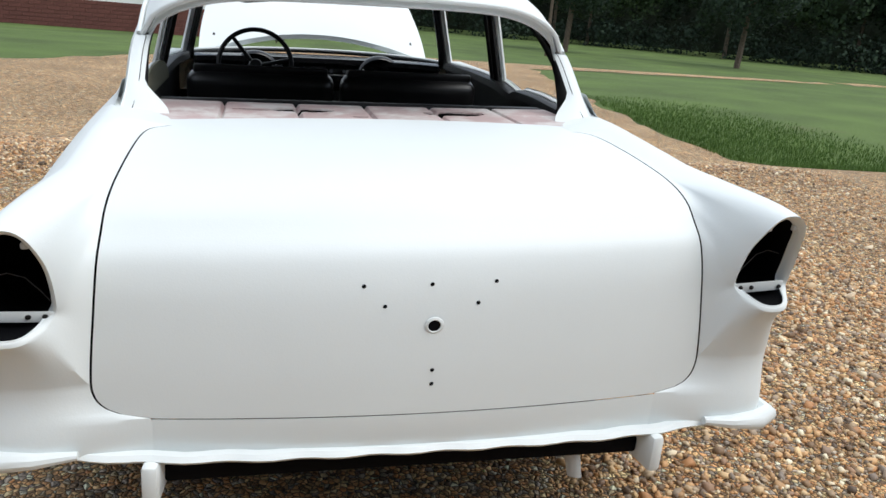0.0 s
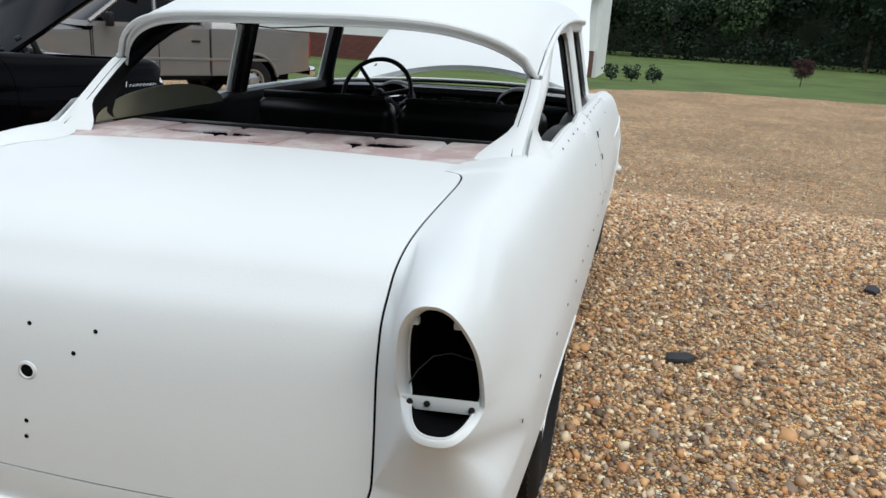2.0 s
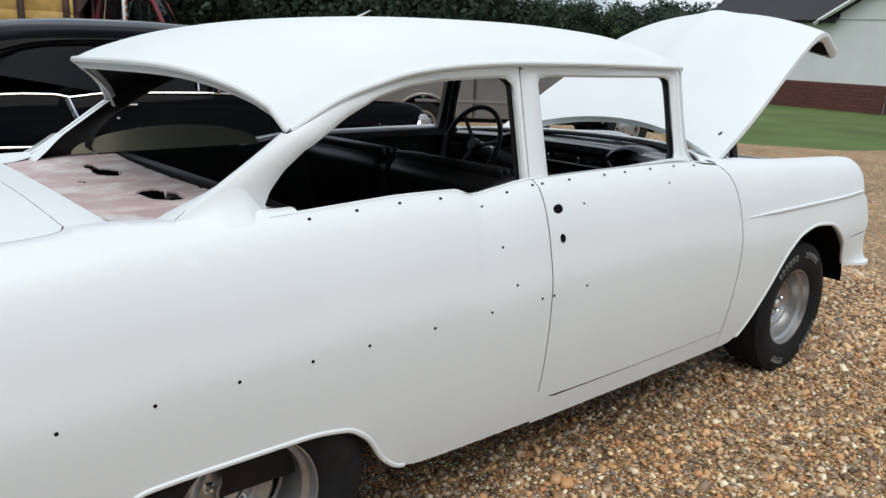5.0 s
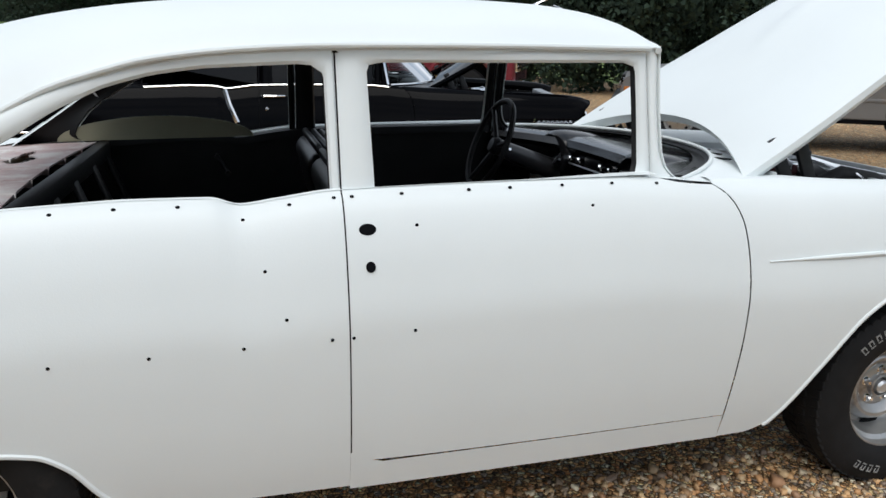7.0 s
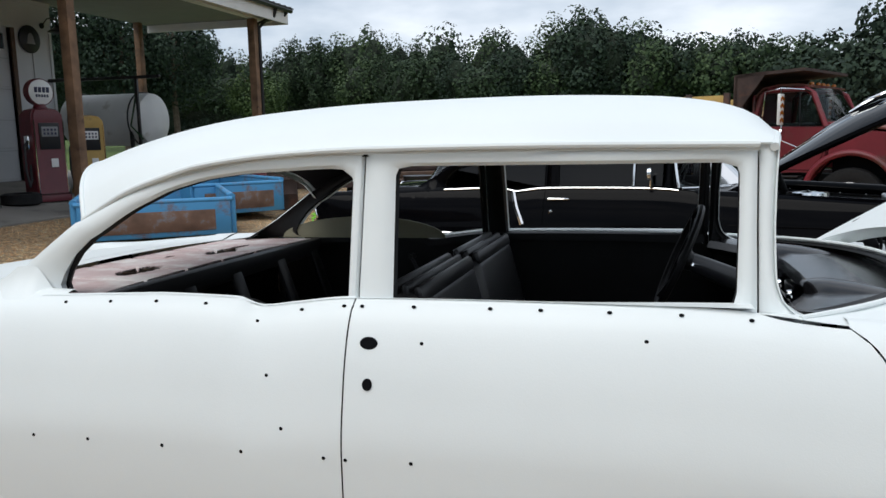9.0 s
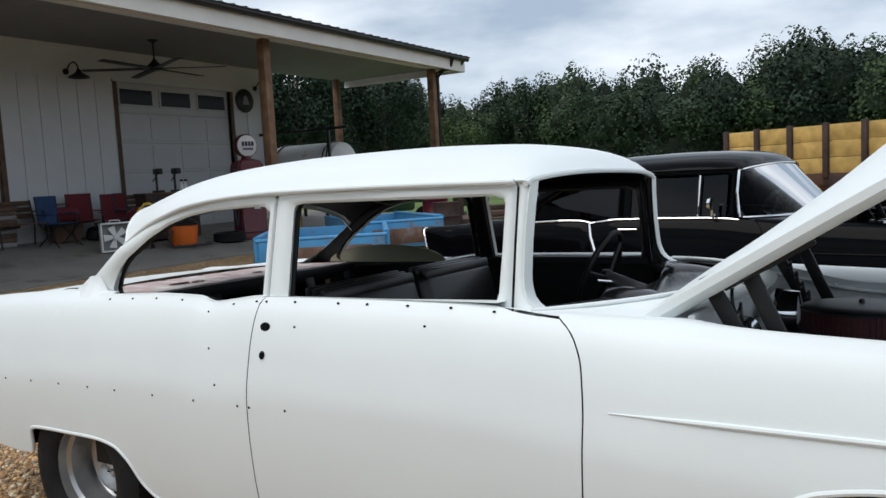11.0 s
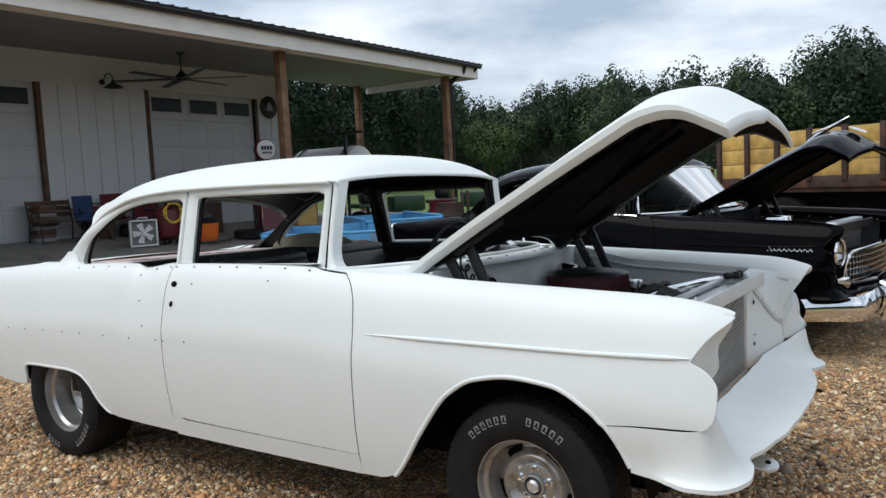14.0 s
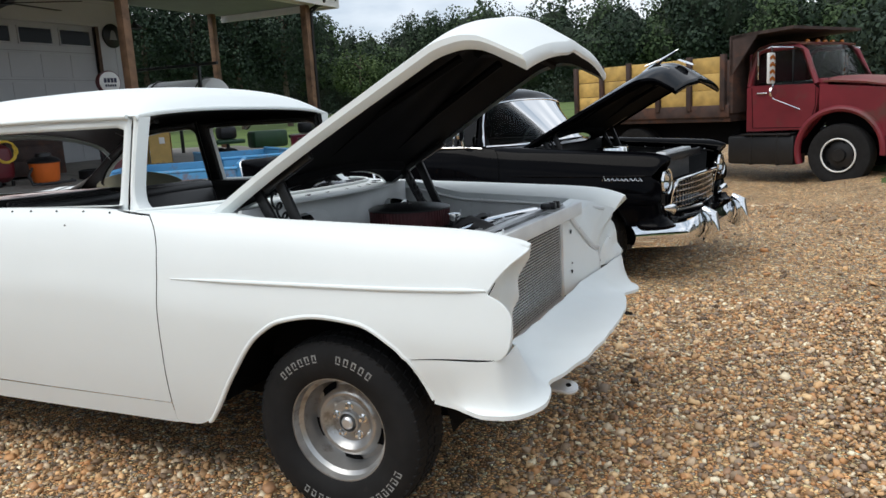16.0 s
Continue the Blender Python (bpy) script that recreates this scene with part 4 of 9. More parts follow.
def face_grid():
    """The front of the fender under the brow, spanned between its four edges, with the hollow of the headlamp."""
    p, top = fender_grids()
    head = top[-1]
    outer = p[-1, ::-1][:-3]
    n, m = 40, 30
    along = lambda q, count: np.stack([np.interp(np.linspace(0, 1, count), np.r_[0, np.cumsum(np.linalg.norm(np.diff(q, axis=0), axis=1))] / np.linalg.norm(np.diff(q, axis=0), axis=1).sum(), q[:, c]) for c in range(3)], -1)
    t, o, i = along(head, m), along(outer, n), face_edge(n)
    base = along(np.array([i[-1], [0.74, 2.088, 0.652], [0.83, 2.100, 0.654], o[-1]]), m)
    v, u = np.linspace(0, 1, n)[:, None, None], np.linspace(0, 1, m)[None, :, None]
    ruled = t[None] * (1 - v) + base[None] * v + i[:, None] * (1 - u) + o[:, None] * u
    ruled -= t[0] * (1 - u) * (1 - v) + t[-1] * u * (1 - v) + base[0] * (1 - u) * v + base[-1] * u * v
    hollow = step(0.06, 0.30, u) * step(0.98, 0.70, u) * step(0.03, 0.20, v) * step(0.80, 0.52, v)
    ruled[..., 1] -= 0.045 * hollow[..., 0]
    return ruled


def fender_face():
    return sheet(face_grid())


def roof_grid(lift=0.0, shrink=1.0):
    w, u = np.meshgrid(np.linspace(-1, 1, 41), np.linspace(0, 1, 60), indexing="ij")
    a = np.abs(w)
    y0 = -1.515 + 0.253 * a**2.6
    y1 = 0.562 - 0.052 * a**2.6
    y = y0 + (y1 - y0) * u
    edge = curve(DRIP, y) * (y > -1.262) + (y <= -1.262) * (1.30 + (y + 1.262) * 0.36)
    front = step(-0.6, 0.3, y)
    yy = y * (1 - front) + (-1.515 + 2.077 * u) * front
    ridge = curve([(-1.52, 1.462), (-1.42, 1.508), (-1.2, 1.566), (-0.9, 1.606), (-0.5, 1.629), (-0.1, 1.635), (0.25, 1.625), (0.40, 1.608), (0.50, 1.578), (0.545, 1.545), (0.566, 1.518)], yy)
    half = 0.742 - 0.05 * step(-0.1, 0.48, y)
    z = edge + (ridge - edge) * (1 - a**2.7) ** 0.62
    return np.stack([w * half * shrink, y, z + lift], -1)


def greenhouse(car, paint, mats):
    """Roof, drip rails and the painted frames round the side windows."""
    g = roof_grid()
    roof = part("roof", sheet(g, thick=0.006), paint, car)
    part("headliner", sheet(roof_grid(-0.022, 0.985)[:, 1:-1]), mats["lining"], roof, "dark bare underside of the roof")
    lip = [tuple(g[i, 0] + np.array([0, -0.004, -0.006])) for i in range(41)]
    part("rear_lip", tube(lip, 0.009, 8), paint, roof)
    low = g[:, 0] * [0.985, 1, 1]
    reveal = np.stack([low + [0, 0.006, -0.006], low + [0, 0.013, -0.016], low + [0, 0.008, -0.030], low + [0, 0.022, -0.036]], 1)
    bm = sheet(reveal)
    bmesh.ops.recalc_face_normals(bm, faces=bm.faces[:])
    part("rear_window_flange", bm, paint, roof, "stepped flange round the empty rear window")
    head = [tuple(g[i, -1] + np.array([0, 0.004, -0.010])) for i in range(41)]
    part("windscreen_header", tube(head, 0.010, 8), paint, roof)
    for sgn in (1, -1):
        y = np.linspace(-1.262, 0.482, 50)
        half = 0.742 - 0.05 * step(-0.1, 0.48, y)
        rail = [(sgn * (h + 0.011), a, b - 0.003) for h, a, b in zip(half, y, curve(DRIP, y))]
        part("drip_rail", tube(rail, 0.0085, 8), paint, roof)
        # thin tube coloured as the shadow line below the rail
        under = [(sgn * (h + 0.003), a, b - 0.013) for h, a, b in zip(half, y, curve(DRIP, y))]
        part("drip_channel", tube(under, 0.004, 6), M_GREYP if paint is M_WHITE else mats["jamb"], roof, "thin line drawn as the shadow under the drip rail")

    def band(outer, inner, thick=0.045, lift=0.0):
        o, i = np.array(outer), np.array(inner)
        k = np.linspace(0, 1, 6)[None, :, None]
        yz = o[:, None] * (1 - k) + i[:, None] * k
        x = glasshouse_x(yz[..., 1], yz[..., 0]) + lift - 0.012 * (np.abs(k[..., 0] - 0.5) * 2) ** 3
        bm = sheet(np.stack([x, yz[..., 0], yz[..., 1]], -1))
        bmesh.ops.recalc_face_normals(bm, faces=bm.faces[:])
        if sum(f.normal.x for f in bm.faces) < 0:
            bmesh.ops.reverse_faces(bm, faces=bm.faces[:])
        bmesh.ops.solidify(bm, geom=bm.faces[:], thickness=thick)
        return bm

    def resample(line, n):
        q = np.array(line, float)
        d = np.r_[0, np.cumsum(np.linalg.norm(np.diff(q, axis=0), axis=1))]
        return [(np.interp(t, d, q[:, 0]), np.interp(t, d, q[:, 1])) for t in np.linspace(0, d[-1], n)]

    ys = np.linspace(-1.262, -0.4355, 24)
    top = [(float(a), float(b) - 0.004) for a, b in zip(ys, curve(DRIP, ys))]
    outer = resample([(-1.62, 1.06), (-1.535, 1.115), (-1.378, 1.222), (-1.28, 1.290)], 14) + top + resample([(-0.4355, 1.45), (-0.4355, 1.10)], 14)
    win = resample([(-1.305, 1.085), (-1.336, 1.10), (-1.344, 1.116), (-1.328, 1.15), (-1.287, 1.2), (-1.232, 1.245)], 14)
    win += resample([(-1.20, 1.262), (-1.10, 1.325), (-0.985, 1.378), (-0.88, 1.406), (-0.77, 1.421), (-0.6, 1.43), (-0.51, 1.434), (-0.482, 1.428), (-0.468, 1.412)], 24)
    win += resample([(-0.464, 1.40), (-0.462, 1.11)], 14)
    both(lambda: band(outer, win, 0.028), "quarter_window_frame", paint, car)
    both(lambda: band(outer[1:], win[1:], 0.012, -0.034), "quarter_frame_lining", mats["lining"], car)
    def rear_face():
        rows = []
        for y, z in outer[:14]:
            x = float(glasshouse_x(z, y)) - 0.011
            low = float(step(1.17, 1.07, z))
            rows.append([(x - 0.012 * math.sin(t * math.pi) * 0 - t * (0.05 + 0.10 * low), y + 0.004 - 0.012 * math.sin(t * math.pi) + 0.015 * t, z + 0.004 * t - 0.004 * low) for t in np.linspace(0, 1, 6)])
        bm = sheet(rows)
        bmesh.ops.recalc_face_normals(bm, faces=bm.faces[:])
        return bm

    both(rear_face, "pillar_rear_face", paint, car)
    d_out = resample([(-0.4315, 1.10), (-0.4315, 1.474)], 12) + resample([(-0.425, 1.478), (0.474, 1.480)], 24) + resample([(0.481, 1.474), (0.481, 1.3), (0.484, 1.085)], 12)
    d_in = resample([(-0.345, 1.115), (-0.352, 1.415)], 12) + resample([(-0.345, 1.432), (-0.33, 1.438), (0.405, 1.440), (0.428, 1.437), (0.439, 1.430)], 24) + resample([(0.444, 1.416), (0.444, 1.3), (0.441, 1.150), (0.434, 1.126), (0.41, 1.110)], 12)
    both(lambda: band(d_out, d_in, 0.028, 0.003), "door_window_frame", paint, car)
    both(lambda: band(d_out, d_in, 0.018, -0.027), "door_frame_lining", mats["lining"], car)
    a_out = resample([(0.472, 1.480), (0.485, 1.46), (0.4855, 1.3), (0.4885, 1.085)], 20)
    a_in = resample([(0.524, 1.488), (0.522, 1.455), (0.519, 1.41), (0.516, 1.3), (0.519, 1.19), (0.530, 1.145), (0.556, 1.115), (0.61, 1.090)], 20)

    def apillar():
        return band(a_out, a_in, 0.03, -0.004)

    both(apillar, "windscreen_pillar", paint, car)
    both(lambda: band(a_out, a_in, 0.02, -0.036), "pillar_lining", mats["lining"], car)
    edge = [(y + 0.003, z) for y, z in a_in]

    def pillar_return():
        bm = sheet([[(float(glasshouse_x(z, y)) + q, y, z) for q in (-0.002, -0.030, -0.062)] for y, z in edge])
        bmesh.ops.recalc_face_normals(bm, faces=bm.faces[:])
        bmesh.ops.solidify(bm, geom=bm.faces[:], thickness=0.003)
        return bm

    both(pillar_return, "windscreen_return", paint, car)


def wheel(car, x, y, tyre_r, tyre_w, rim_r, dish, label, sgn):
    """A wheel with its tyre, dished steel rim, slots, lug nuts and cap."""
    hub = new("wheel")
    hub.parent = car
    tagged(hub, label)
    place = Matrix.Translation((sgn * x, y, tyre_r)) @ Matrix.Diagonal((sgn, 1, 1, 1))
    w = tyre_w / 2
    prof = [(rim_r - 0.006, -w * 0.80), (rim_r + 0.012, -w * 0.92), ((rim_r + tyre_r) / 2, -w), (tyre_r - 0.03, -w * 0.94), (tyre_r - 0.008, -w * 0.80), (tyre_r, -w * 0.5), (tyre_r, w * 0.5),
            (tyre_r - 0.008, w * 0.80), (tyre_r - 0.03, w * 0.94), ((rim_r + tyre_r) / 2, w), (rim_r + 0.012, w * 0.92), (rim_r - 0.006, w * 0.80)]
    tyre = part("tyre", moved(lathe(prof, 56, "x"), place), M_TYRE, hub)
    tread = bmesh.new()
    for k in range(60):
        for row, off in ((-0.62, 0.5), (-0.2, 0.0), (0.2, 0.5), (0.62, 0.0)):
            a = (k + off) * 2 * math.pi / 60
            b = box(0.33 * w, 2 * math.pi * tyre_r / 60 * 0.72, 0.012, (0, 0, 0), 0.002, seg=1)
            b.transform(Matrix.Rotation(a, 4, "X") @ Matrix.Translation((row * w * 1.08, 0, tyre_r - (0.009 if abs(row) > 0.5 else 0.002))) @ pose(0, 0, 0, 0, 10 * row, 14 if row > 0 else -14))
            add(tread, b)
    part("tread", moved(tread, place), M_TYRE, tyre, smooth=0)
    f = w * 0.42 - dish
    rim = [(rim_r + 0.008, w * 0.86), (rim_r + 0.010, w * 0.80), (rim_r - 0.010, w * 0.78), (rim_r - 0.016, w * 0.55), (rim_r - 0.030, w * 0.45), (rim_r - 0.037, f - 0.006), (rim_r - 0.046, f - 0.016),
           (rim_r - 0.062, f - 0.010), (rim_r - 0.078, f + 0.017), (rim_r - 0.086, f + 0.021), (rim_r - 0.096, f + 0.019), (0.088, f + 0.002), (0.078, f - 0.003), (0.070, f), (0.046, f + 0.002), (0.041, f + 0.016), (0.035, f + 0.018), (0.033, f - 0.02), (0.0, f - 0.02)]
    disc = part("rim", moved(lathe(rim, 56, "x"), place), M_RIM, hub)
    for k in range(5):
        a = k * 2 * math.pi / 5 + 0.3
        nut = lathe([(0.0, 0.02), (0.006, 0.02), (0.010, 0.014), (0.011, 0.004), (0.017, 0.002), (0.018, 0.0)], 12, "x")
        part("lug_nut", moved(nut, place @ Matrix.Translation((f, 0.058 * math.cos(a), 0.058 * math.sin(a)))), M_CHROME, disc, smooth=20)
        slot = [[(f + q, (rim_r - r) * math.cos(a + 0.63 + t), (rim_r - r) * math.sin(a + 0.63 + t)) for r, q in ((0.046, -0.0100), (0.058, -0.0055), (0.068, 0.0045))] for t in np.linspace(-0.25, 0.25, 13)]
        bm = sheet(slot)
        bmesh.ops.recalc_face_normals(bm, faces=bm.faces[:])
        bmesh.ops.solidify(bm, geom=bm.faces[:], thickness=0.002)
        part("slot", moved(bm, place), M_DARK, disc)
    part("hub_bore", moved(lathe([(0, f - 0.004), (0.02, f - 0.005), (0.022, f - 0.018), (0.0325, f - 0.018)], 20, "x"), place), M_BLKMETAL if dish < 0.05 else M_DARK, disc)
    part("hub_cap", moved(lathe([(0, f + 0.030), (0.016, f + 0.029), (0.024, f + 0.022), (0.026, f + 0.002), (0.030, f - 0.010)], 24, "x"), place), M_ALU, disc)
    mid = (rim_r + tyre_r) / 2 + 0.006
    bar = bmesh.new()
    for dy, dz, ly, lz in ((0, 0.012, 0.018, 0.004), (0, -0.012, 0.018, 0.004), (-0.007, 0, 0.004, 0.026), (0.007, 0.004, 0.004, 0.018)):
        add(bar, box(0.003, ly, lz, (w * 0.985, dy, mid + dz)))
    for start, count in ((0.78, 6), (1.72, 5), (3.6, 6), (4.9, 4)):
        for k in range(count):
            part("sidewall_bar", moved(bar.copy(), place @ Matrix.Rotation(-(start + k * 0.115) + 1.57, 4, "X")), M_LETTER, tyre, smooth=0)
    bar.free()
    return hub


def hood_parts(car, paint, under, tilt, ornament=False):
    """The bonnet, hinged at the cowl and standing open."""
    hinge = Matrix.Translation((0, 0.80, 1.062)) @ Matrix.Rotation(radians(tilt), 4, "X")
    w, u = np.meshgrid(np.linspace(-1, 1, 41), np.linspace(0, 1, 60), indexing="ij")
    a = np.abs(w)
    half = 0.70 - 0.09 * step(0.1, 0.9, u) - 0.03 * step(0.85, 1, u)
    run = 1.398 + 0.055 * (1 - a**2)
    y = (0.055 + 0.20 * (1 - a**2)) * (1 - u) + u * run
    crown = 0.10 * (1 - a**2.2) * (0.35 + 0.65 * step(0.0, 0.7, u)) * (1 - 0.45 * step(0.8, 1, u)) + 0.018 * np.exp(-((w / 0.12) ** 2)) * step(0.2, 0.6, u)
    droop = curve([(0, 0), (0.80, 0.0), (0.88, 0.022), (0.93, 0.062), (0.967, 0.13), (1.0, 0.20)], u)
    z = crown + 0.012 * np.sin(u * math.pi) - droop
    g = np.stack([w * half, y, z], -1)
    hood = part("hood", moved(sheet(g, thick=0.003), hinge), paint, car, "raised hood")
    rim = [g[i, 0] for i in range(0, 41)] + [g[-1, j] for j in range(1, 60)] + [g[i, -1] for i in range(39, -1, -1)] + [g[0, j] for j in range(58, 0, -1)]
    rim = np.array(rim)
    inner = rim * [0.955, 1, 1] + [0, 0, -0.045]
    inner[:, 1] = 0.03 + inner[:, 1] * 0.965
    fl = np.stack([rim, rim + [0, 0, -0.022], (rim + inner) / 2 + [0, 0, -0.018], inner], 1)
    part("hood_edge", moved(sheet(fl, closed_u=True), hinge), paint, hood)
    low = np.stack([w * half * 0.95, 0.03 + y * 0.965, z - 0.03 - 0.012 * (1 - a**4)], -1)
    part("hood_lining", moved(sheet(low[:, :, :]), hinge), under, hood, "black underside of the hood")
    brace = bmesh.new()
    for x in (-0.3, 0.3):
        add(brace, tube([(x, 0.32, 0.01), (x * 0.9, 0.7, 0.03), (x * 0.7, 1.1, 0.02)], 0.018, 6))
    add(brace, tube([(-0.5, 0.29, -0.02), (-0.2, 0.31, 0.0), (0, 0.32, 0.0), (0.2, 0.31, 0.0), (0.5, 0.29, -0.02)], 0.03, 8))
    add(brace, tube([(-0.45, 1.24, -0.07), (0, 1.28, -0.06), (0.45, 1.24, -0.07)], 0.02, 6))
    part("hood_brace", moved(brace, hinge), under, hood)
    for sgn in (1, -1):
        bm = box(0.02, 0.045, 0.34, (sgn * 0.615, 1.085, 1.05), 0.006, (28, 0, 0))
        add(bm, box(0.02, 0.045, 0.30, (sgn * 0.60, 1.17, 1.085), 0.006, (24, 0, 0)))
        add(bm, box(0.03, 0.26, 0.03, (sgn * 0.60, 1.16, 1.235), 0.006, (30, 0, 0)))
        spring = [(sgn * 0.575 + 0.022 * math.cos(t), 1.16 - 0.0035 * t, 0.97 + 0.0062 * t + 0.022 * math.sin(t)) for t in np.linspace(0, 28, 140)]
        add(bm, tube(spring, 0.005, 5))
        part("hood_hinge", bm, M_BLKMETAL, car, "black hinge arm with coil spring")
    if ornament:
        bird = tube([(0, 1.00, 0.135), (0, 1.16, 0.150), (0, 1.40, 0.155)], [0.008, 0.022, 0.006], 8)
        add(bird, tube([(-0.09, 1.12, 0.165), (0, 1.24, 0.155), (0.09, 1.12, 0.165)], [0.005, 0.014, 0.005], 6))
        part("hood_ornament", moved(bird, hinge), M_CHROME, hood, "chrome bird-shaped hood ornament")
        crest = lathe([(0, 0.012), (0.06, 0.008), (0.07, 0)], 20)
        part("hood_badge", moved(crest, hinge @ pose(0, 1.405, 0.03, -50, 0, 0)), M_CHROME, hood)
    return hood


def interior(car, mats, wheel_at=-0.37):
    """Floor, firewall side trim, bench seat, dashboard, steering wheel, rear shelf."""
    part("floor_pan", add(box(1.56, 1.7, 0.05, (0, -0.05, 0.345), 0.01), box(1.0, 3.6, 0.04, (0, -0.4, 0.34), 0.01)), M_DARK, car)
    for sgn in (1, -1):
        y = np.linspace(-1.5, 0.72, 40)
        z = np.linspace(0.36, 1, 8)
        p = [[(sgn * (side_x(a, 0.75) - 0.10 - 0.035 * step(0.75, 1.05, k * (curve(SILL, a) - 0.36) + 0.36)), a, 0.36 + (min(curve(SILL, a), curve(SHOULDER, a) - 0.02 * float(step(0.45, 0.6, a))) - 0.372) * t) for t in np.linspace(0, 1, 10)] for a, k in zip(y, np.ones(40))]
        bm = sheet(p)
        bmesh.ops.recalc_face_normals(bm, faces=bm.faces[:])
        part("inner_side_panel", bm, mats["lining"], car, "dark inner side panel")
        top = [[(sgn * x, a, curve(SILL, a) + z) for x, z in ((0.822, -0.003), (0.806 - 0.046 * float(step(0.0, 0.46, a)), -0.004), (0.798 - 0.046 * float(step(0.0, 0.46, a)), -0.010), (0.796 - 0.046 * float(step(0.0, 0.46, a)), -0.03))] for a in np.linspace(-1.36, 0.47, 50)]
        bm = sheet(top)
        bmesh.ops.recalc_face_normals(bm, faces=bm.faces[:])
        part("window_sill_flange", bm, mats["sill"], car)
        rail = [[(sgn * x, a, curve(SILL, a) + z) for x, z in ((0.795 - 0.046 * float(step(0.0, 0.46, a)), -0.014), (0.765 - 0.04 * float(step(0.0, 0.46, a)), -0.012), (0.75 - 0.03 * float(step(0.0, 0.46, a)), -0.018), (0.748 - 0.03 * float(step(0.0, 0.46, a)), -0.05))] for a in np.linspace(-1.32, 0.47, 50)]
        bm = sheet(rail)
        bmesh.ops.recalc_face_normals(bm, faces=bm.faces[:])
        part("sill_rail", bm, mats["lining"], car)
        crank = tube([(sgn * 0.76, -0.78, 1.0), (sgn * 0.70, -0.78, 1.0)], 0.012, 8)
        add(crank, tube([(sgn * 0.715, -0.78, 1.0), (sgn * 0.705, -0.74, 0.93)], 0.009, 6))
        add(crank, tube([(sgn * 0.70, -0.74, 0.93), (sgn * 0.67, -0.74, 0.93)], 0.012, 8))
        part("window_crank", crank, M_BLKMETAL, car)
    # front bench with split backs
    for sgn in (1, -1):
        cush = box(0.67, 0.55, 0.16, (sgn * 0.345, 0.02, 0.62), 0.05, (4, 0, 0), 4)
        seat = part("seat_cushion", cush, mats["seat"], car)
        back = box(0.66, 0.14, 0.50, (sgn * 0.345, -0.33, 0.86), 0.055, (14, 0, 0), 4)
        part("seat_back", back, mats["seat"], car, "black vinyl seat back with sewn pleats")
        ribs = bmesh.new()
        for k in range(3):
            add(ribs, box(0.60, 0.025, 0.05, (sgn * 0.345, -0.40 + 0.035 * k, 1.105 - 0.004 * k), 0.012, (14, 0, 0)))
        part("seat_pleat", ribs, mats["seat"], seat)
    # dashboard
    w = np.linspace(-1, 1, 41)
    prof = [(0.99, 1.105), (0.86, 1.118), (0.735, 1.122), (0.69, 1.112), (0.675, 1.085), (0.70, 1.06), (0.69, 1.00), (0.70, 0.95), (0.74, 0.92)]
    p = [[(0.70 * a, y - 0.20 * abs(a) ** 2.8 * (1 if k > 1 else 0.9) + (0.0 if k else 0.02), z - 0.014) for k, (y, z) in enumerate(prof)] for a in w]
    bm = sheet(p)
    bmesh.ops.recalc_face_normals(bm, faces=bm.faces[:])
    dash = part("dashboard", bm, mats["dash"], car, "glossy black dashboard with a hooded instrument pod")
    for x in (wheel_at, -wheel_at):
        fan = [[(x + r * math.sin(a), 0.64 + d, 1.005 + r * 0.86 * math.cos(a)) for r, d in ((0.0, 0.03), (0.10, 0.03), (0.125, 0.0), (0.140, 0.012), (0.146, 0.06), (0.138, 0.13), (0.118, 0.22), (0.09, 0.30))] for a in np.linspace(-1.9, 1.9, 28)]
        bm = sheet(fan)
        bmesh.ops.recalc_face_normals(bm, faces=bm.faces[:])
        part("instrument_pod", bm, mats["dash"], dash, smooth=75)
        vee = tube([(x - 0.11, 0.655, 1.05), (x, 0.645, 0.965), (x + 0.11, 0.655, 1.05)], 0.006, 6)
        part("pod_trim", vee, M_ALU, dash)
        part("gauge", moved(lathe([(0, 0.012), (0.035, 0.010), (0.042, 0)], 20, "y"), pose(x, 0.64, 0.965, 0, 0, 180)), M_TRIM, dash)
    for x, r in ((-0.12, 0.015), (0.075, 0.015), (-0.2, 0.012), (0.15, 0.012)):
        part("dash_knob", moved(lathe([(0, 0.03), (r * 0.8, 0.03), (r, 0.02), (r * 0.7, 0)], 14, "y"), pose(x, 0.685, 1.03, 0, 0, 180)), M_CHROME, dash)
    part("radio", box(0.13, 0.02, 0.04, (-0.022, 0.685, 1.03), 0.004), M_TRIM, dash)
    part("dash_trim_strip", tube([(0.6 * a, 0.672 - 0.10 * abs(0.6 * a) ** 3, 1.005) for a in np.linspace(-1, 1, 20)], 0.004, 6), M_ALU, dash)
    # steering wheel and column
    tilt = Matrix.Translation((wheel_at, 0.36, 1.075)) @ Matrix.Rotation(radians(68), 4, "X")
    ring = [(0.195 * math.cos(a), 0.195 * math.sin(a), 0) for a in np.linspace(0, 2 * math.pi, 40, endpoint=False)]
    sw = part("steering_wheel", moved(tube(ring, 0.013, 8, closed=True), tilt), M_TRIM, car)
    spokes = bmesh.new()
    for a in (10, 130, 250):
        c, s = math.cos(radians(a)), math.sin(radians(a))
        add(spokes, tube([(0.03 * c, 0.03 * s, -0.03), (0.19 * c, 0.19 * s, 0)], 0.011, 6))
    add(spokes, lathe([(0, 0.0), (0.03, -0.005), (0.04, -0.03), (0.03, -0.06)], 20))
    part("spokes", moved(spokes, tilt), M_TRIM, sw)
    part("column", tube([(wheel_at, 0.40, 1.06), (wheel_at, 0.72, 0.93), (wheel_at, 0.95, 0.83)], [0.034, 0.050, 0.052], 16), mats["column"], car, "black steering column")
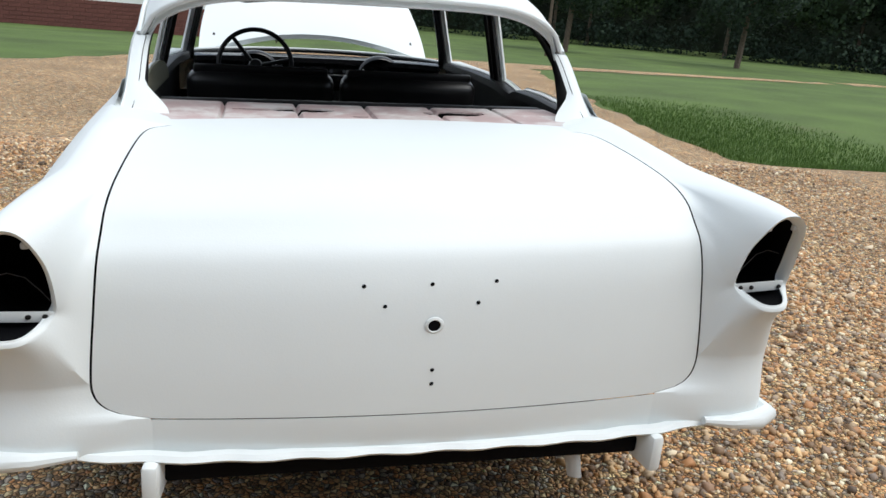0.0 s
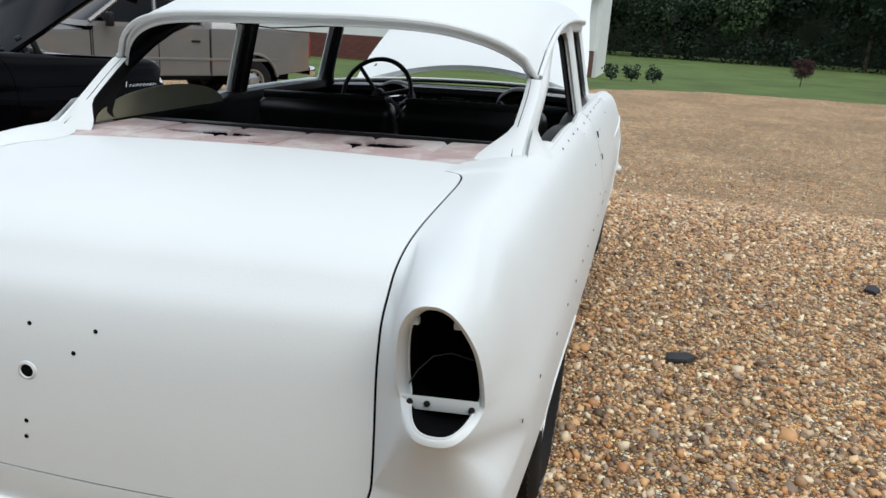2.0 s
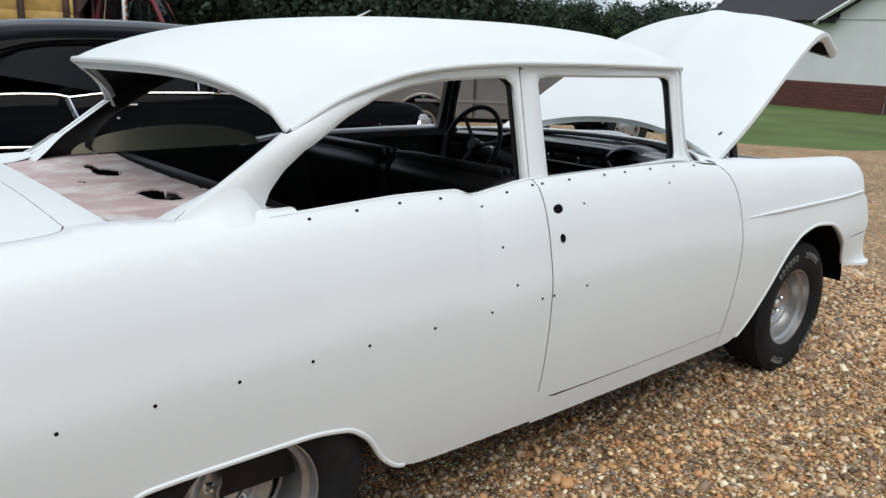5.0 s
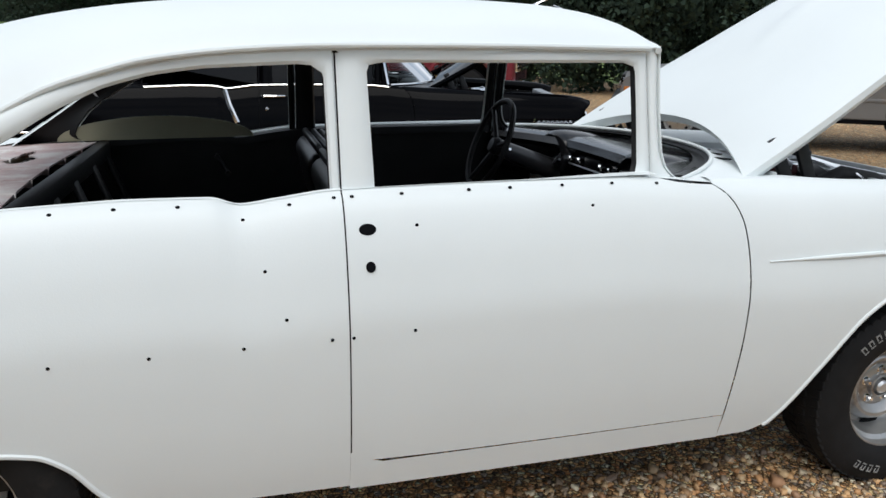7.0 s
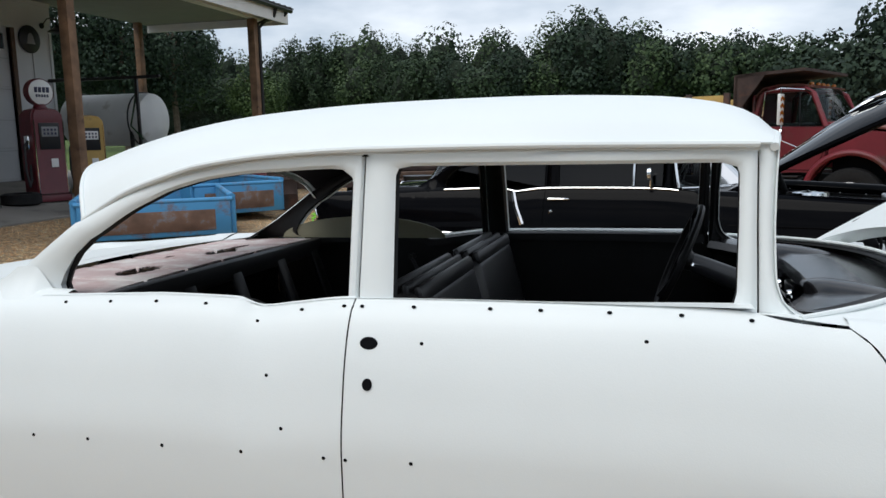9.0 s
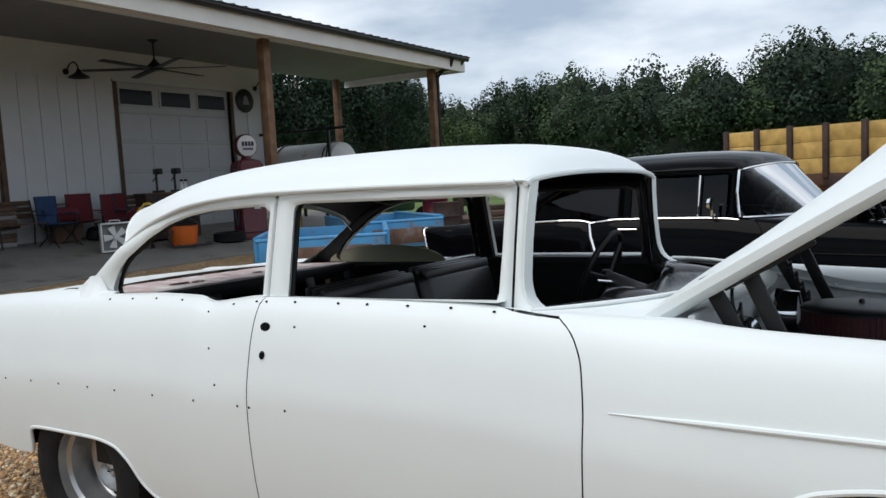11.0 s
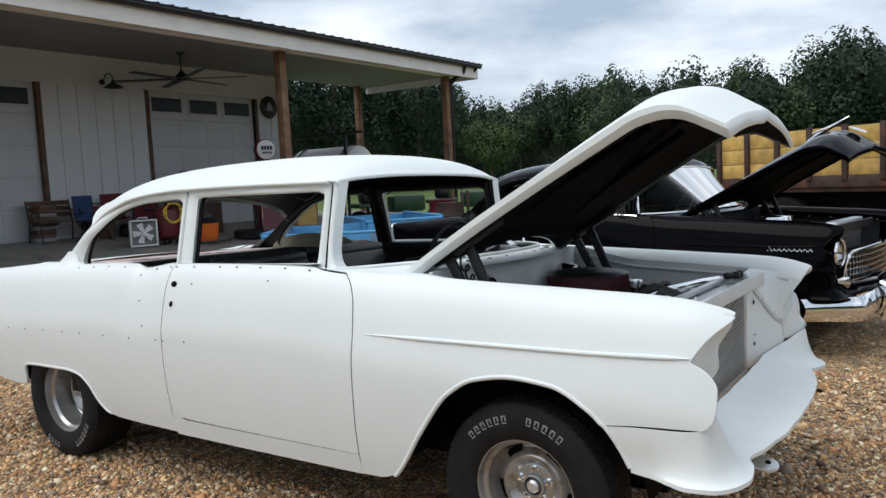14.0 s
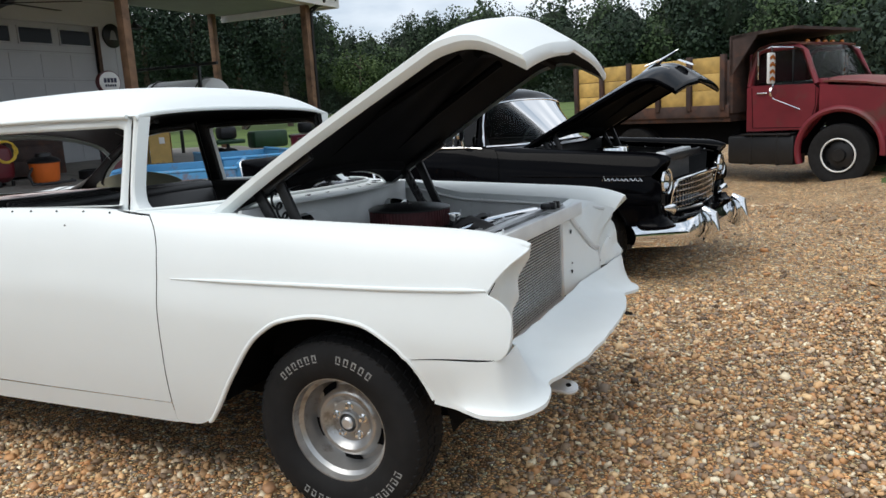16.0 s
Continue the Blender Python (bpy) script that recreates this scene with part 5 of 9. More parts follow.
    lever = tube([(wheel_at, 0.44, 1.045), (wheel_at + 0.15, 0.40, 1.07)], 0.006, 6)
    part("column_lever", lever, M_CHROME, car)
    return dash


def body(car, paint, mats, hood_tilt, ornament=False):
    """All that the two sedans share."""
    both(quarter, "rear_quarter", paint, car)
    doors = both(door_skin, "door", paint, car)
    fenders = both(fender_skin, "front_fender", paint, car)
    both(fender_face, "headlamp_surround", paint, car)
    z = np.linspace(0.672, 0.995, 40)
    lip = [(float(side_x(curve(BROW, q), q)) - 0.004, float(curve(BROW, q)) - 0.002, q) for q in z]
    both(lambda: tube(lip, 0.0045, 8), "brow_lip", paint, car)
    # trunk lid
    s, v = np.meshgrid(np.linspace(0.085, 0.935, 90), np.linspace(-1, 1, 50), indexing="ij")
    lid = part("trunk_lid", sheet(deck(v * curve(LID, s), s), thick=0.004), paint, car)
    # black strips behind the lid's gaps stand in for the shade inside
    sg = np.linspace(0.088, 0.933, 80)
    for sgn in (1, -1):
        strip = np.stack([deck(curve(LID, sg) + k, sg) + [0, 0.007, -0.007] for k in (-0.012, 0.0, 0.016)], 1) * [sgn, 1, 1]
        part("lid_gutter", sheet(strip), M_DARK, car)
    # deck strip under the rear window and tail panel under the lid
    s, v = np.meshgrid(np.linspace(-0.02, 0.0833, 8), np.linspace(-1, 1, 40), indexing="ij")
    d = deck(v * 0.617, np.clip(s, 0, 1)) - [0, 0, 0.0005]
    d[..., 1] += 0.0 - 0.05 * (1 - v**2) * step(0.08, 0.0, s) * 0.3
    part("deck_strip", sheet(d), paint, car)
    s, v = np.meshgrid(np.linspace(0.9385, 1.0, 7), np.linspace(-1, 1, 60), indexing="ij")
    low = deck(v * 0.581, s)
    fill = sheet(low, thick=0.004)
    bmesh.ops.recalc_face_normals(fill, faces=fill.faces[:])
    part("tail_panel", fill, paint, car)
    edge = [(x, -2.574 + 0.075 * abs(x / 0.86) ** 4 + (0.004 * math.sin(x * 40)), 0.452 + 0.01 * abs(x) ** 2) for x in np.linspace(-0.87, 0.87, 60)]
    part("lower_tail_edge", tube(edge, 0.012, 6, flat=1.6), paint, car, "rolled lower edge with chipped paint")
    for sgn in (1, -1):
        ear = [(sgn * 0.72, -2.565, 0.475), (sgn * 0.80, -2.567, 0.468), (sgn * 0.88, -2.560, 0.466), (sgn * 0.925, -2.535, 0.467), (sgn * 0.936, -2.45, 0.468), (sgn * 0.93, -2.25, 0.450)]
        part("rear_corner_bead", tube(ear, [0.010, 0.018, 0.026, 0.027, 0.016, 0.006], 10), paint, car)
        # sill and arches
        y = np.linspace(-0.437, 0.735, 40)
        p = [[(sgn * (side_x(a, z) - 0.002 * float(z > 0.375)), a, z) for z in (0.372 + 0.04 * float(step(-0.36, -0.42, a)), 0.355, 0.33, 0.30, 0.285)] + [(sgn * 0.80, a, 0.29)] for a in y]
        bm = sheet(p if sgn < 0 else p[::-1])
        part("sill_panel", bm, paint, car)
        for knots, a, b in ((REAR_ARCH, -1.80, -0.98), (FRONT_ARCH, 0.90, 1.795)):
            ys = np.linspace(a, b, 60)
            line = [(sgn * (side_x(q, curve(knots, q)) - 0.004), q, curve(knots, q)) for q in ys]
            line += [(sgn * 0.905, 1.822, 0.610), (sgn * 0.898, 1.850, 0.560), (sgn * 0.896, 1.873, 0.515)] if b > 0 else []
            part("wheel_arch_lip", tube(line, 0.009, 8), paint, car)
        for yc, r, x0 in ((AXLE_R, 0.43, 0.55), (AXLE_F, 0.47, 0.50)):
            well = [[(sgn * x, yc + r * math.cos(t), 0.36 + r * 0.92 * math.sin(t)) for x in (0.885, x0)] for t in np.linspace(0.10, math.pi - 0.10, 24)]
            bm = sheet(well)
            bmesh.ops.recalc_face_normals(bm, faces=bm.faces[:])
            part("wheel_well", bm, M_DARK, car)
        bead = [(sgn * (side_x(q, 0.874) + 0.001), q, 0.874 + 0.006 * step(1.7, 2.1, q)) for q in np.linspace(0.82, 2.058, 40)]
        rs = [0.002 + 0.006 * float(step(0.82, 1.1, q)) - 0.005 * float(step(1.98, 2.058, q)) for q in np.linspace(0.82, 2.058, 40)]
        part("fender_crease", tube(bead, rs, 8), paint, fenders[0 if sgn > 0 else 1])
    for sgn in (1, -1):
        jamb = [[(sgn * (side_x(-0.435, z) - d), y, z) for y, d in ((-0.47, 0.012), (-0.435, 0.016), (-0.40, 0.012))] for z in np.linspace(0.34, 1.09, 16)]
        bm = sheet(jamb)
        bmesh.ops.recalc_face_normals(bm, faces=bm.faces[:])
        part("door_jamb", bm, mats["jamb"], car)
    # cowl ahead of the windscreen
    w, u = np.meshgrid(np.linspace(-1, 1, 41), np.linspace(0, 1, 10), indexing="ij")
    a = np.abs(w)
    y0 = 0.985 - 0.42 * a**2.6
    y1 = 1.10 - 0.16 * a**2.0
    y1 = np.maximum(y1, y0 + 0.05)
    g = np.stack([w * (0.80 - 0.13 * u), y0 + (y1 - y0) * u, 1.115 + 0.012 * (1 - a**2) - 0.02 * u - 0.01 * a**4], -1)
    cowl = part("cowl", sheet(g, thick=0.005), paint, car)
    rim = [(0.80 * q, 0.985 - 0.42 * abs(q) ** 2.6, 1.120 + 0.012 * (1 - q * q) - 0.008 * abs(q) ** 4) for q in np.linspace(-1, 1, 50)]
    part("windscreen_gutter", tube(rim, 0.007, 8), mats["gutter"], cowl)
    trough = [[((0.80 - d) * q, 0.985 - d - 0.42 * abs(q) ** 2.6, 1.112 + 0.012 * (1 - q * q) - z - 0.008 * abs(q) ** 4) for d, z in ((0.0, 0.0), (0.012, 0.012), (0.035, 0.012), (0.05, 0.002))] for q in np.linspace(-1, 1, 50)]
    bm = sheet(trough)
    bmesh.ops.recalc_face_normals(bm, faces=bm.faces[:])
    part("windscreen_trough", bm, M_TRIM, cowl)
    for k in range(9):
        part("cowl_louvre", box(0.058, 0.022, 0.004, (-0.48 + 0.12 * k, 1.018 - 0.30 * abs((-0.48 + 0.12 * k) / 0.8) ** 2.2, 1.1175), 0.0015, (0, 0, 24 if k > 4 else -24)), M_DARK, cowl)
    for sgn in (1, -1):
        ys = np.linspace(0.476, 0.97, 24)
        sh = curve(SHOULDER, ys) - 0.0065
        inn = np.where(ys < 0.57, 0.765, 0.80 * np.clip((0.985 - ys) / 0.42, 0.0, 1) ** (1 / 2.6) - 0.004)
        bm = sheet([[(sgn * (o + (i - o) * t), y, z + (1.113 - z) * t) for t in np.linspace(0, 1, 6)] for o, i, y, z in zip(side_x(ys, sh) - 0.001, inn, ys, sh)])
        bmesh.ops.recalc_face_normals(bm, faces=bm.faces[:])
        part("cowl_side", bm, paint, cowl)
    greenhouse(car, paint, mats)
    # engine bay
    part("firewall", box(1.36, 0.02, 0.62, (0, 0.98, 0.79), 0.005), mats["bay"], car)
    for sgn in (1, -1):
        ys = np.linspace(0.96, 2.02, 30)
        p = [[(sgn * (0.722 - 0.055 * step(0.9, 2.1, q) - 0.12 * t), q, curve(SHOULDER, q) - 0.035 - bay_drop(q) - (0.55 - bay_drop(q)) * t) for t in np.linspace(0, 1, 10)] for q in ys]
        bm = sheet(p)
        bmesh.ops.recalc_face_normals(bm, faces=bm.faces[:])
        inner = part("inner_fender", bm, mats["bay"], car)
        # an added black copy of the inner fender, set just outboard of it
        p = [[(sgn * (0.732 - 0.055 * step(0.9, 2.1, q) - 0.12 * t), q, curve(SHOULDER, q) - 0.035 - bay_drop(q) - (0.55 - bay_drop(q)) * t) for t in np.linspace(0.25, 1, 8)] for q in ys]
        part("splash_shield", sheet(p), M_DARK, car)
        for q in (1.12, 1.3, 1.48, 1.66, 1.84):
            part("inner_fender_rib", tube([(sgn * (0.715 - 0.055 * step(0.9, 2.1, q) - 0.11 * t), q, curve(SHOULDER, q) - 0.06 - bay_drop(q) - 0.45 * t) for t in (0.05, 0.5, 0.95)], 0.008, 6), mats["bay"], inner)
        part("bay_flange", tube([(sgn * (0.705 - 0.055 * step(0.9, 2.1, q)), q, curve(SHOULDER, q) - 0.024 - bay_drop(q)) for q in np.linspace(0.9, 2.08, 20)], 0.008, 6), mats["bay"], inner)
        for q in np.linspace(1.05, 2.0, 6):
            part("flange_bolt", moved(lathe([(0, 0.006), (0.007, 0.005), (0.008, 0)], 8), Matrix.Translation((sgn * (0.705 - 0.055 * float(step(0.9, 2.1, q))), q, curve(SHOULDER, q) - 0.017 - bay_drop(q)))), M_ALU, inner)
    part("radiator_support", box(1.16, 0.02, 0.06, (0, 1.98, 0.965), 0.006), mats["bay"], car)
    hood_parts(car, paint, mats["under"], hood_tilt, ornament)
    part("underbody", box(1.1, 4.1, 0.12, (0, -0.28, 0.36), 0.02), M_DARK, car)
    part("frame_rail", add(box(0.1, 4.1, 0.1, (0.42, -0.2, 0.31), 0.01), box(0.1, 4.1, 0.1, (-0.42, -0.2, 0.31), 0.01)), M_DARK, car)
    axle = tube([(-0.66, AXLE_R, 0.33), (0.66, AXLE_R, 0.33)], 0.045, 10)
    add(axle, moved(lathe([(0, 0.16), (0.1, 0.12), (0.14, 0), (0.1, -0.12), (0, -0.16)], 16, "y"), Matrix.Translation((0, AXLE_R, 0.33))))
    part("rear_axle", axle, M_DARK, car)
    part("front_crossmember", tube([(-0.66, AXLE_F, 0.33), (-0.3, AXLE_F, 0.28), (0.3, AXLE_F, 0.28), (0.66, AXLE_F, 0.33)], 0.04, 8), M_DARK, car)
    return doors, fenders, lid


def apron(car, paint):
    """The skin under fenders and grille: sides, flared corners and the shelf between them."""
    top = [(0.0, 0.914, 1.800, 0.648), (0.12, 0.9145, 1.92, 0.6555), (0.24, 0.909, 2.04, 0.6595), (0.31, 0.897, 2.094, 0.666), (0.36, 0.85, 2.118, 0.676), (0.46, 0.74, 2.102, 0.668), (0.54, 0.645, 2.064, 0.642),
           (0.68, 0.48, 2.0, 0.600), (0.82, 0.26, 2.0, 0.592), (1.0, 0.0, 2.0, 0.590)]
    low = [(0.0, 0.900, 1.875, 0.515), (0.10, 0.903, 1.94, 0.508), (0.18, 0.925, 2.0, 0.504), (0.26, 0.940, 2.06, 0.500), (0.33, 0.925, 2.135, 0.500), (0.40, 0.855, 2.195, 0.500), (0.46, 0.785, 2.215, 0.503),
           (0.53, 0.70, 2.205, 0.508), (0.59, 0.63, 2.178, 0.512), (0.68, 0.53, 2.205, 0.515), (0.82, 0.29, 2.245, 0.520), (1.0, 0.0, 2.256, 0.520)]
    u = np.linspace(0, 1, 90)
    a, b = curve(top, u), curve(low, u)
    front = step(0.2, 0.55, u)[:, None]
    span = np.linalg.norm(b - a, axis=-1)[:, None]
    ta = (np.array([[0.02, 0.0, -1.0]]) * (1 - front) + np.array([[0.0, 0.55, -0.75]]) * front) * span
    way = np.stack([0.75 * (1 - front[:, 0]), 0.25 + 0.75 * front[:, 0], -0.12 + 0 * u], -1) * step(0.05, 0.25, u)[:, None]
    tb = (way + np.array([[0, 0, -0.9]]) * (1 - step(0.05, 0.25, u))[:, None]) * span
    half = hermite(a, b, ta, tb, 18)
    half[..., 2] += 0.003 * np.sin(half[..., 0] * 31) * np.sin(half[..., 1] * 23) * front
    lip = half[:, -1:] + np.array([0, 0, -0.014])
    half = np.concatenate([half, lip], 1)
    whole = np.concatenate([half, (half * [-1, 1, 1])[::-1][1:]], 0)
    bm = sheet(whole)
    bmesh.ops.recalc_face_normals(bm, faces=bm.faces[:])
    if sum(f.normal.z for f in bm.faces) < 0:
        bmesh.ops.reverse_faces(bm, faces=bm.faces[:])
    bmesh.ops.solidify(bm, geom=bm.faces[:], thickness=0.004)
    part("front_apron", bm, paint, car, "splash apron with flared corners")


def white_sedan():
    car = thing("sedan", "white primered two-door sedan without glass, lamps or bumpers, hood raised", "car")
    mats = {"jamb": M_TRIM, "lining": M_TRIM, "gutter": M_WHITE, "sill": M_WHITE, "bay": M_GREYP, "under": M_DARK, "seat": M_VINYL, "dash": M_DASH, "column": M_COLUMN}
    doors, fenders, lid = body(car, M_WHITE, mats, 30.6)
    apron(car, M_WHITE)
    interior(car, mats)
    for sgn in (1, -1):
        wheel(car, 0.785, AXLE_R, 0.345, 0.27, 0.205, 0.085, "wide wheel with a dished silver rim", sgn)
        wheel(car, 0.765, AXLE_F, 0.335, 0.225, 0.20, 0.045, "wheel with a silver slotted steel rim", sgn)
        # tail lamp openings: rim, dark can, bracket
        rim = [(sgn * x, tail_y(r) + 0.029 * lip_depth(r), z) for (x, z), (_, r) in zip(egg(56, -0.013), egg(56))]
        ring = part("tail_lamp_lip", tube(rim, 0.0022, 6, closed=True), M_WHITE, car, "white lip of an empty tail lamp opening")
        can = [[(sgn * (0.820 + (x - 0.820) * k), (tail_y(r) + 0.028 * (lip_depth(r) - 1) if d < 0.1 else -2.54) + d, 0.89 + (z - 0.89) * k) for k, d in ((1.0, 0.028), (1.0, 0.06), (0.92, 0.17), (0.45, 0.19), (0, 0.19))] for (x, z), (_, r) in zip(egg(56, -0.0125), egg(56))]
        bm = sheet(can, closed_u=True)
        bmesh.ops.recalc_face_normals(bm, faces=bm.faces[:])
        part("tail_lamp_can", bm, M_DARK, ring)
        strap = box(0.134, 0.005, 0.025, (sgn * 0.819, -2.533, 0.826), 0.002, (0, -2.5 * sgn, 0))
        part("lamp_bracket", strap, M_WHITE, ring)
        for dx in (-0.052, -0.022, 0.055):
            part("bracket_screw", moved(lathe([(0, 0.004), (0.005, 0.003), (0.006, 0)], 8, "y"), pose(sgn * 0.819 + sgn * dx, -2.5365, 0.826, 0, 0, 180)), M_BLKMETAL, ring)
        for dx in (-0.036, 0.034):
            part("lamp_tab", box(0.014, 0.012, 0.013, (sgn * 0.8165 + dx, -2.574, 0.988), 0.003), M_GREYP, ring)
        part("lamp_wire", tube([(sgn * 0.758, -2.515, 0.848), (sgn * 0.775, -2.525, 0.880), (sgn * 0.80, -2.525, 0.908), (sgn * 0.83, -2.525, 0.918), (sgn * 0.872, -2.515, 0.905)], 0.0013, 5), M_RUBBERMAT, ring)
        iron = box(0.035, 0.16, 0.10, (sgn * 0.575, -2.52, 0.405), 0.012, (0, 0, sgn * 6))
        part("bumper_bracket", iron, M_WHITE, car)
        tab = prism(arc(0.0, 0.0, 0.036, 0, 180, 12) + [(-0.036, -0.20), (0.036, -0.20)], 0.014, 0.004)
        iron = part("front_bumper_iron", moved(tab, pose(sgn * 0.50, 2.205, 0.440, -8, sgn * 20, 0)), M_ALU if sgn > 0 else M_TRIM, car, "bare steel bumper bracket")
        part("bolt_hole", moved(lathe([(0, 0.002), (0.009, 0.002), (0.01, 0)], 10), pose(sgn * 0.50, 2.207, 0.4545, -8, sgn * 20, 0)), M_DARK, iron)
    part("rear_crossbar", box(1.12, 0.05, 0.045, (0, -2.515, 0.400), 0.008), M_DARK, car)
    hook = tube([(0.36, -2.42, 0.40), (0.39, -2.47, 0.385), (0.405, -2.505, 0.35), (0.41, -2.52, 0.305)], [0.02, 0.024, 0.028, 0.024], 8, flat=0.4)
    part("tow_hook", hook, M_GREYP, car, "grey steel hook under the tail")
    # trim holes drilled in sides, sills and lid
    hole = lathe([(0, 0.0012), (0.0042, 0.0012), (0.0048, 0.0)], 10, "x")
    sides = [(-0.265 - 0.0, 0.765), (-0.426, 0.758), (-0.481, 0.758), (-0.699, 0.754), (-0.92, 0.750), (-1.141, 0.747), (-1.311, 0.743), (-1.506, 0.738), (-1.702, 0.732), (-1.90, 0.725), (-2.135, 0.717),
             (-2.33, 0.71), (-0.592, 0.819), (-0.638, 0.94), (0.25, 1.062), (-0.25, 1.034), (-0.684, 1.061)]
    for sgn in (1, -1):
        for y, z in sides:
            part("trim_hole", moved(hole.copy(), Matrix.Translation((sgn * side_x(y, z), y, z)) @ Matrix.Diagonal((sgn, 1, 1, 1))), M_DARK, car, "dark drilled trim hole")
        big = lathe([(0, 0.002), (0.016, 0.002), (0.018, 0.0)], 18, "x")
        door = doors[0 if sgn > 0 else 1]
        lean = Matrix.Rotation(radians(-sgn * 17), 4, "Y")
        part("handle_hole", moved(big.copy(), Matrix.Translation((sgn * (side_x(-0.379, 1.029) + 0.001), -0.379, 1.029)) @ lean @ Matrix.Diagonal((sgn, 1.25, 0.85, 1))), M_DARK, door)
        part("lock_hole", moved(big, Matrix.Translation((sgn * (side_x(-0.376, 0.937) + 0.001), -0.376, 0.937)) @ lean @ Matrix.Diagonal((sgn, 0.7, 0.8, 1))), M_DARK, door)
        for y in (-1.262, -1.12, -0.98, -0.835, -0.569, -0.457, -0.411, -0.281, -0.098, 0.018, 0.170, 0.322, 0.464):
            z = float(curve(SHOULDER, y)) - 0.018
            part("sill_hole", moved(hole.copy(), Matrix.Translation((sgn * (side_x(y, z) + 0.0005), y, z)) @ Matrix.Rotation(radians(-sgn * 35), 4, "Y") @ Matrix.Diagonal((sgn, 1.2, 0.9, 1))), M_DARK, car)
    hole.free()
    for x, z in ((-0.156, 0.865), (-0.006, 0.865), (0.142, 0.866), (-0.110, 0.821), (0.100, 0.821), (0.0, 0.660), (0.0, 0.624)):
        q = np.interp(-z, [-0.925, -0.84, -0.742, -0.61, -0.51], [0.64, 0.69, 0.77, 0.88, 0.965])
        at = deck(np.array(x), np.array(q))
        part("emblem_hole", moved(lathe([(0, 0.0015), (0.004, 0.0015), (0.005, 0)], 10, "y"), pose(at[0], at[1] - 0.0008, at[2], 0, 0, 180)), M_DARK, lid)
    at = deck(np.array(-0.003), np.array(0.746))
    part("lock_ring", moved(lathe([(0.012, 0.0), (0.016, 0.004), (0.021, 0.002), (0.022, 0)], 20, "y"), pose(0, at[1] - 0.001, at[2], 0, 0, 180)), M_WHITE, lid)
    part("lock_opening", moved(lathe([(0, 0.002), (0.0145, 0.002), (0.0145, 0)], 14, "y"), pose(0, at[1] - 0.001, at[2], 0, 0, 180)), M_DARK, lid)
    # rear shelf in pinkish primer with speaker cut-outs, and the bare seat-back brace
    shelf = bmesh.new()
    xs = np.linspace(-0.72, 0.72, 145)
    ys = np.linspace(-1.70, -1.30, 52)
    cut = [(0.30, -1.45, 0.115, 0.05), (-0.05, -1.56, 0.03, 0.012), (-0.22, -1.44, 0.10, 0.045), (-0.36, -1.46, 0.09, 0.02)]
    g = [[(x, y + 0.04 * (x / 0.72) ** 2, 1.066 + 0.016 * float(step(0.002, 0.012, abs((x + 0.12) % 0.24 - 0.12)))) for y in ys] for x in xs]
    inside = lambda i, j: any(((xs[i] + 0.005 - c[0]) / c[2]) ** 2 + ((ys[j] + 0.004 - c[1] + 0.003 * math.sin(xs[i] * 60)) / c[3]) ** 2 < 1 for c in cut)
    shelf = sheet(g, keep=lambda i, j: not inside(i, j), thick=0.006)
    part("rear_shelf", shelf, M_PINK, car, "pinkish primered rear shelf with speaker cut-outs")
    brace = bmesh.new()
    for x in (-0.62, -0.3, 0.05, 0.35, 0.62):
        add(brace, box(0.07, 0.02, 0.66, (x, -1.13, 0.76), 0.006, (18, 0, 0)))
    add(brace, box(1.4, 0.05, 0.07, (0, -1.235, 1.05), 0.01))
    part("seat_back_brace", brace, M_TRIM, car, "bare dark sheet-metal brace behind the rear seat")
    part("trunk_backing", box(1.4, 0.02, 0.72, (0, -1.45, 0.70), 0.004), M_DARK, car)
    for sgn in (1, -1):
        board = prism([(x, z) for x, z in arc(0, 0, 0.40, 0, 180, 24)], 0.008, 0.002)
        part("quarter_trim_board", moved(board, Matrix.Translation((sgn * 0.735, -1.02, 1.085)) @ SIDEWAYS @ Matrix.Diagonal((1.0, 0.24, 1, 1))), M_OLIVE, car, "olive fibre board leaning in the quarter window") if sgn < 0 else None
        house = [[(sgn * (0.56 + 0.2 * t), -1.46 + 0.42 * math.cos(k), 0.36 + 0.46 * math.sin(k)) for t in (0, 1)] for k in np.linspace(0, math.pi, 16)]
        bm = sheet(house)
        bmesh.ops.recalc_face_normals(bm, faces=bm.faces[:])
        part("inner_wheel_housing", bm, M_TRIM, car)
    # engine bay contents
    rad = part("radiator_core", box(0.68, 0.05, 0.40, (0.02, 1.925, 0.74), 0.004), M_CORE, car, "aluminium radiator")
    fr = bmesh.new()
    for z in (0.935, 0.525):
        add(fr, box(0.74, 0.075, 0.045, (0.02, 1.925, z + 0.015), 0.008))
    for x in (-0.335, 0.375):
        add(fr, box(0.03, 0.07, 0.44, (x, 1.925, 0.745), 0.006))
    part("radiator_frame", fr, M_ALU, rad)
    for k in range(30):
        part("fin", box(0.67, 0.008, 0.003, (0.02, 1.953, 0.567 + k * 0.0122), 0), M_ALU, rad, smooth=0)
    rail = box(0.78, 0.030, 0.016, (0, 1.868, 0.985), 0.004)
    add(rail, box(0.78, 0.024, 0.012, (0, 1.795, 0.975), 0.003))
    for x in (-0.30, 0.0, 0.30):
        add(rail, box(0.018, 0.080, 0.010, (x, 1.832, 0.978), 0.002))
    part("radiator_top_rail", rail, M_ALU, car, "bare aluminium rails over the radiator")
    shroud = box(0.66, 0.16, 0.05, (0.02, 1.79, 0.935), 0.02)
    add(shroud, moved(lathe([(0.20, 0.0), (0.24, 0.01), (0.25, 0.06), (0.235, 0.065)], 32, "y"), Matrix.Translation((0.0, 1.64, 0.76))))
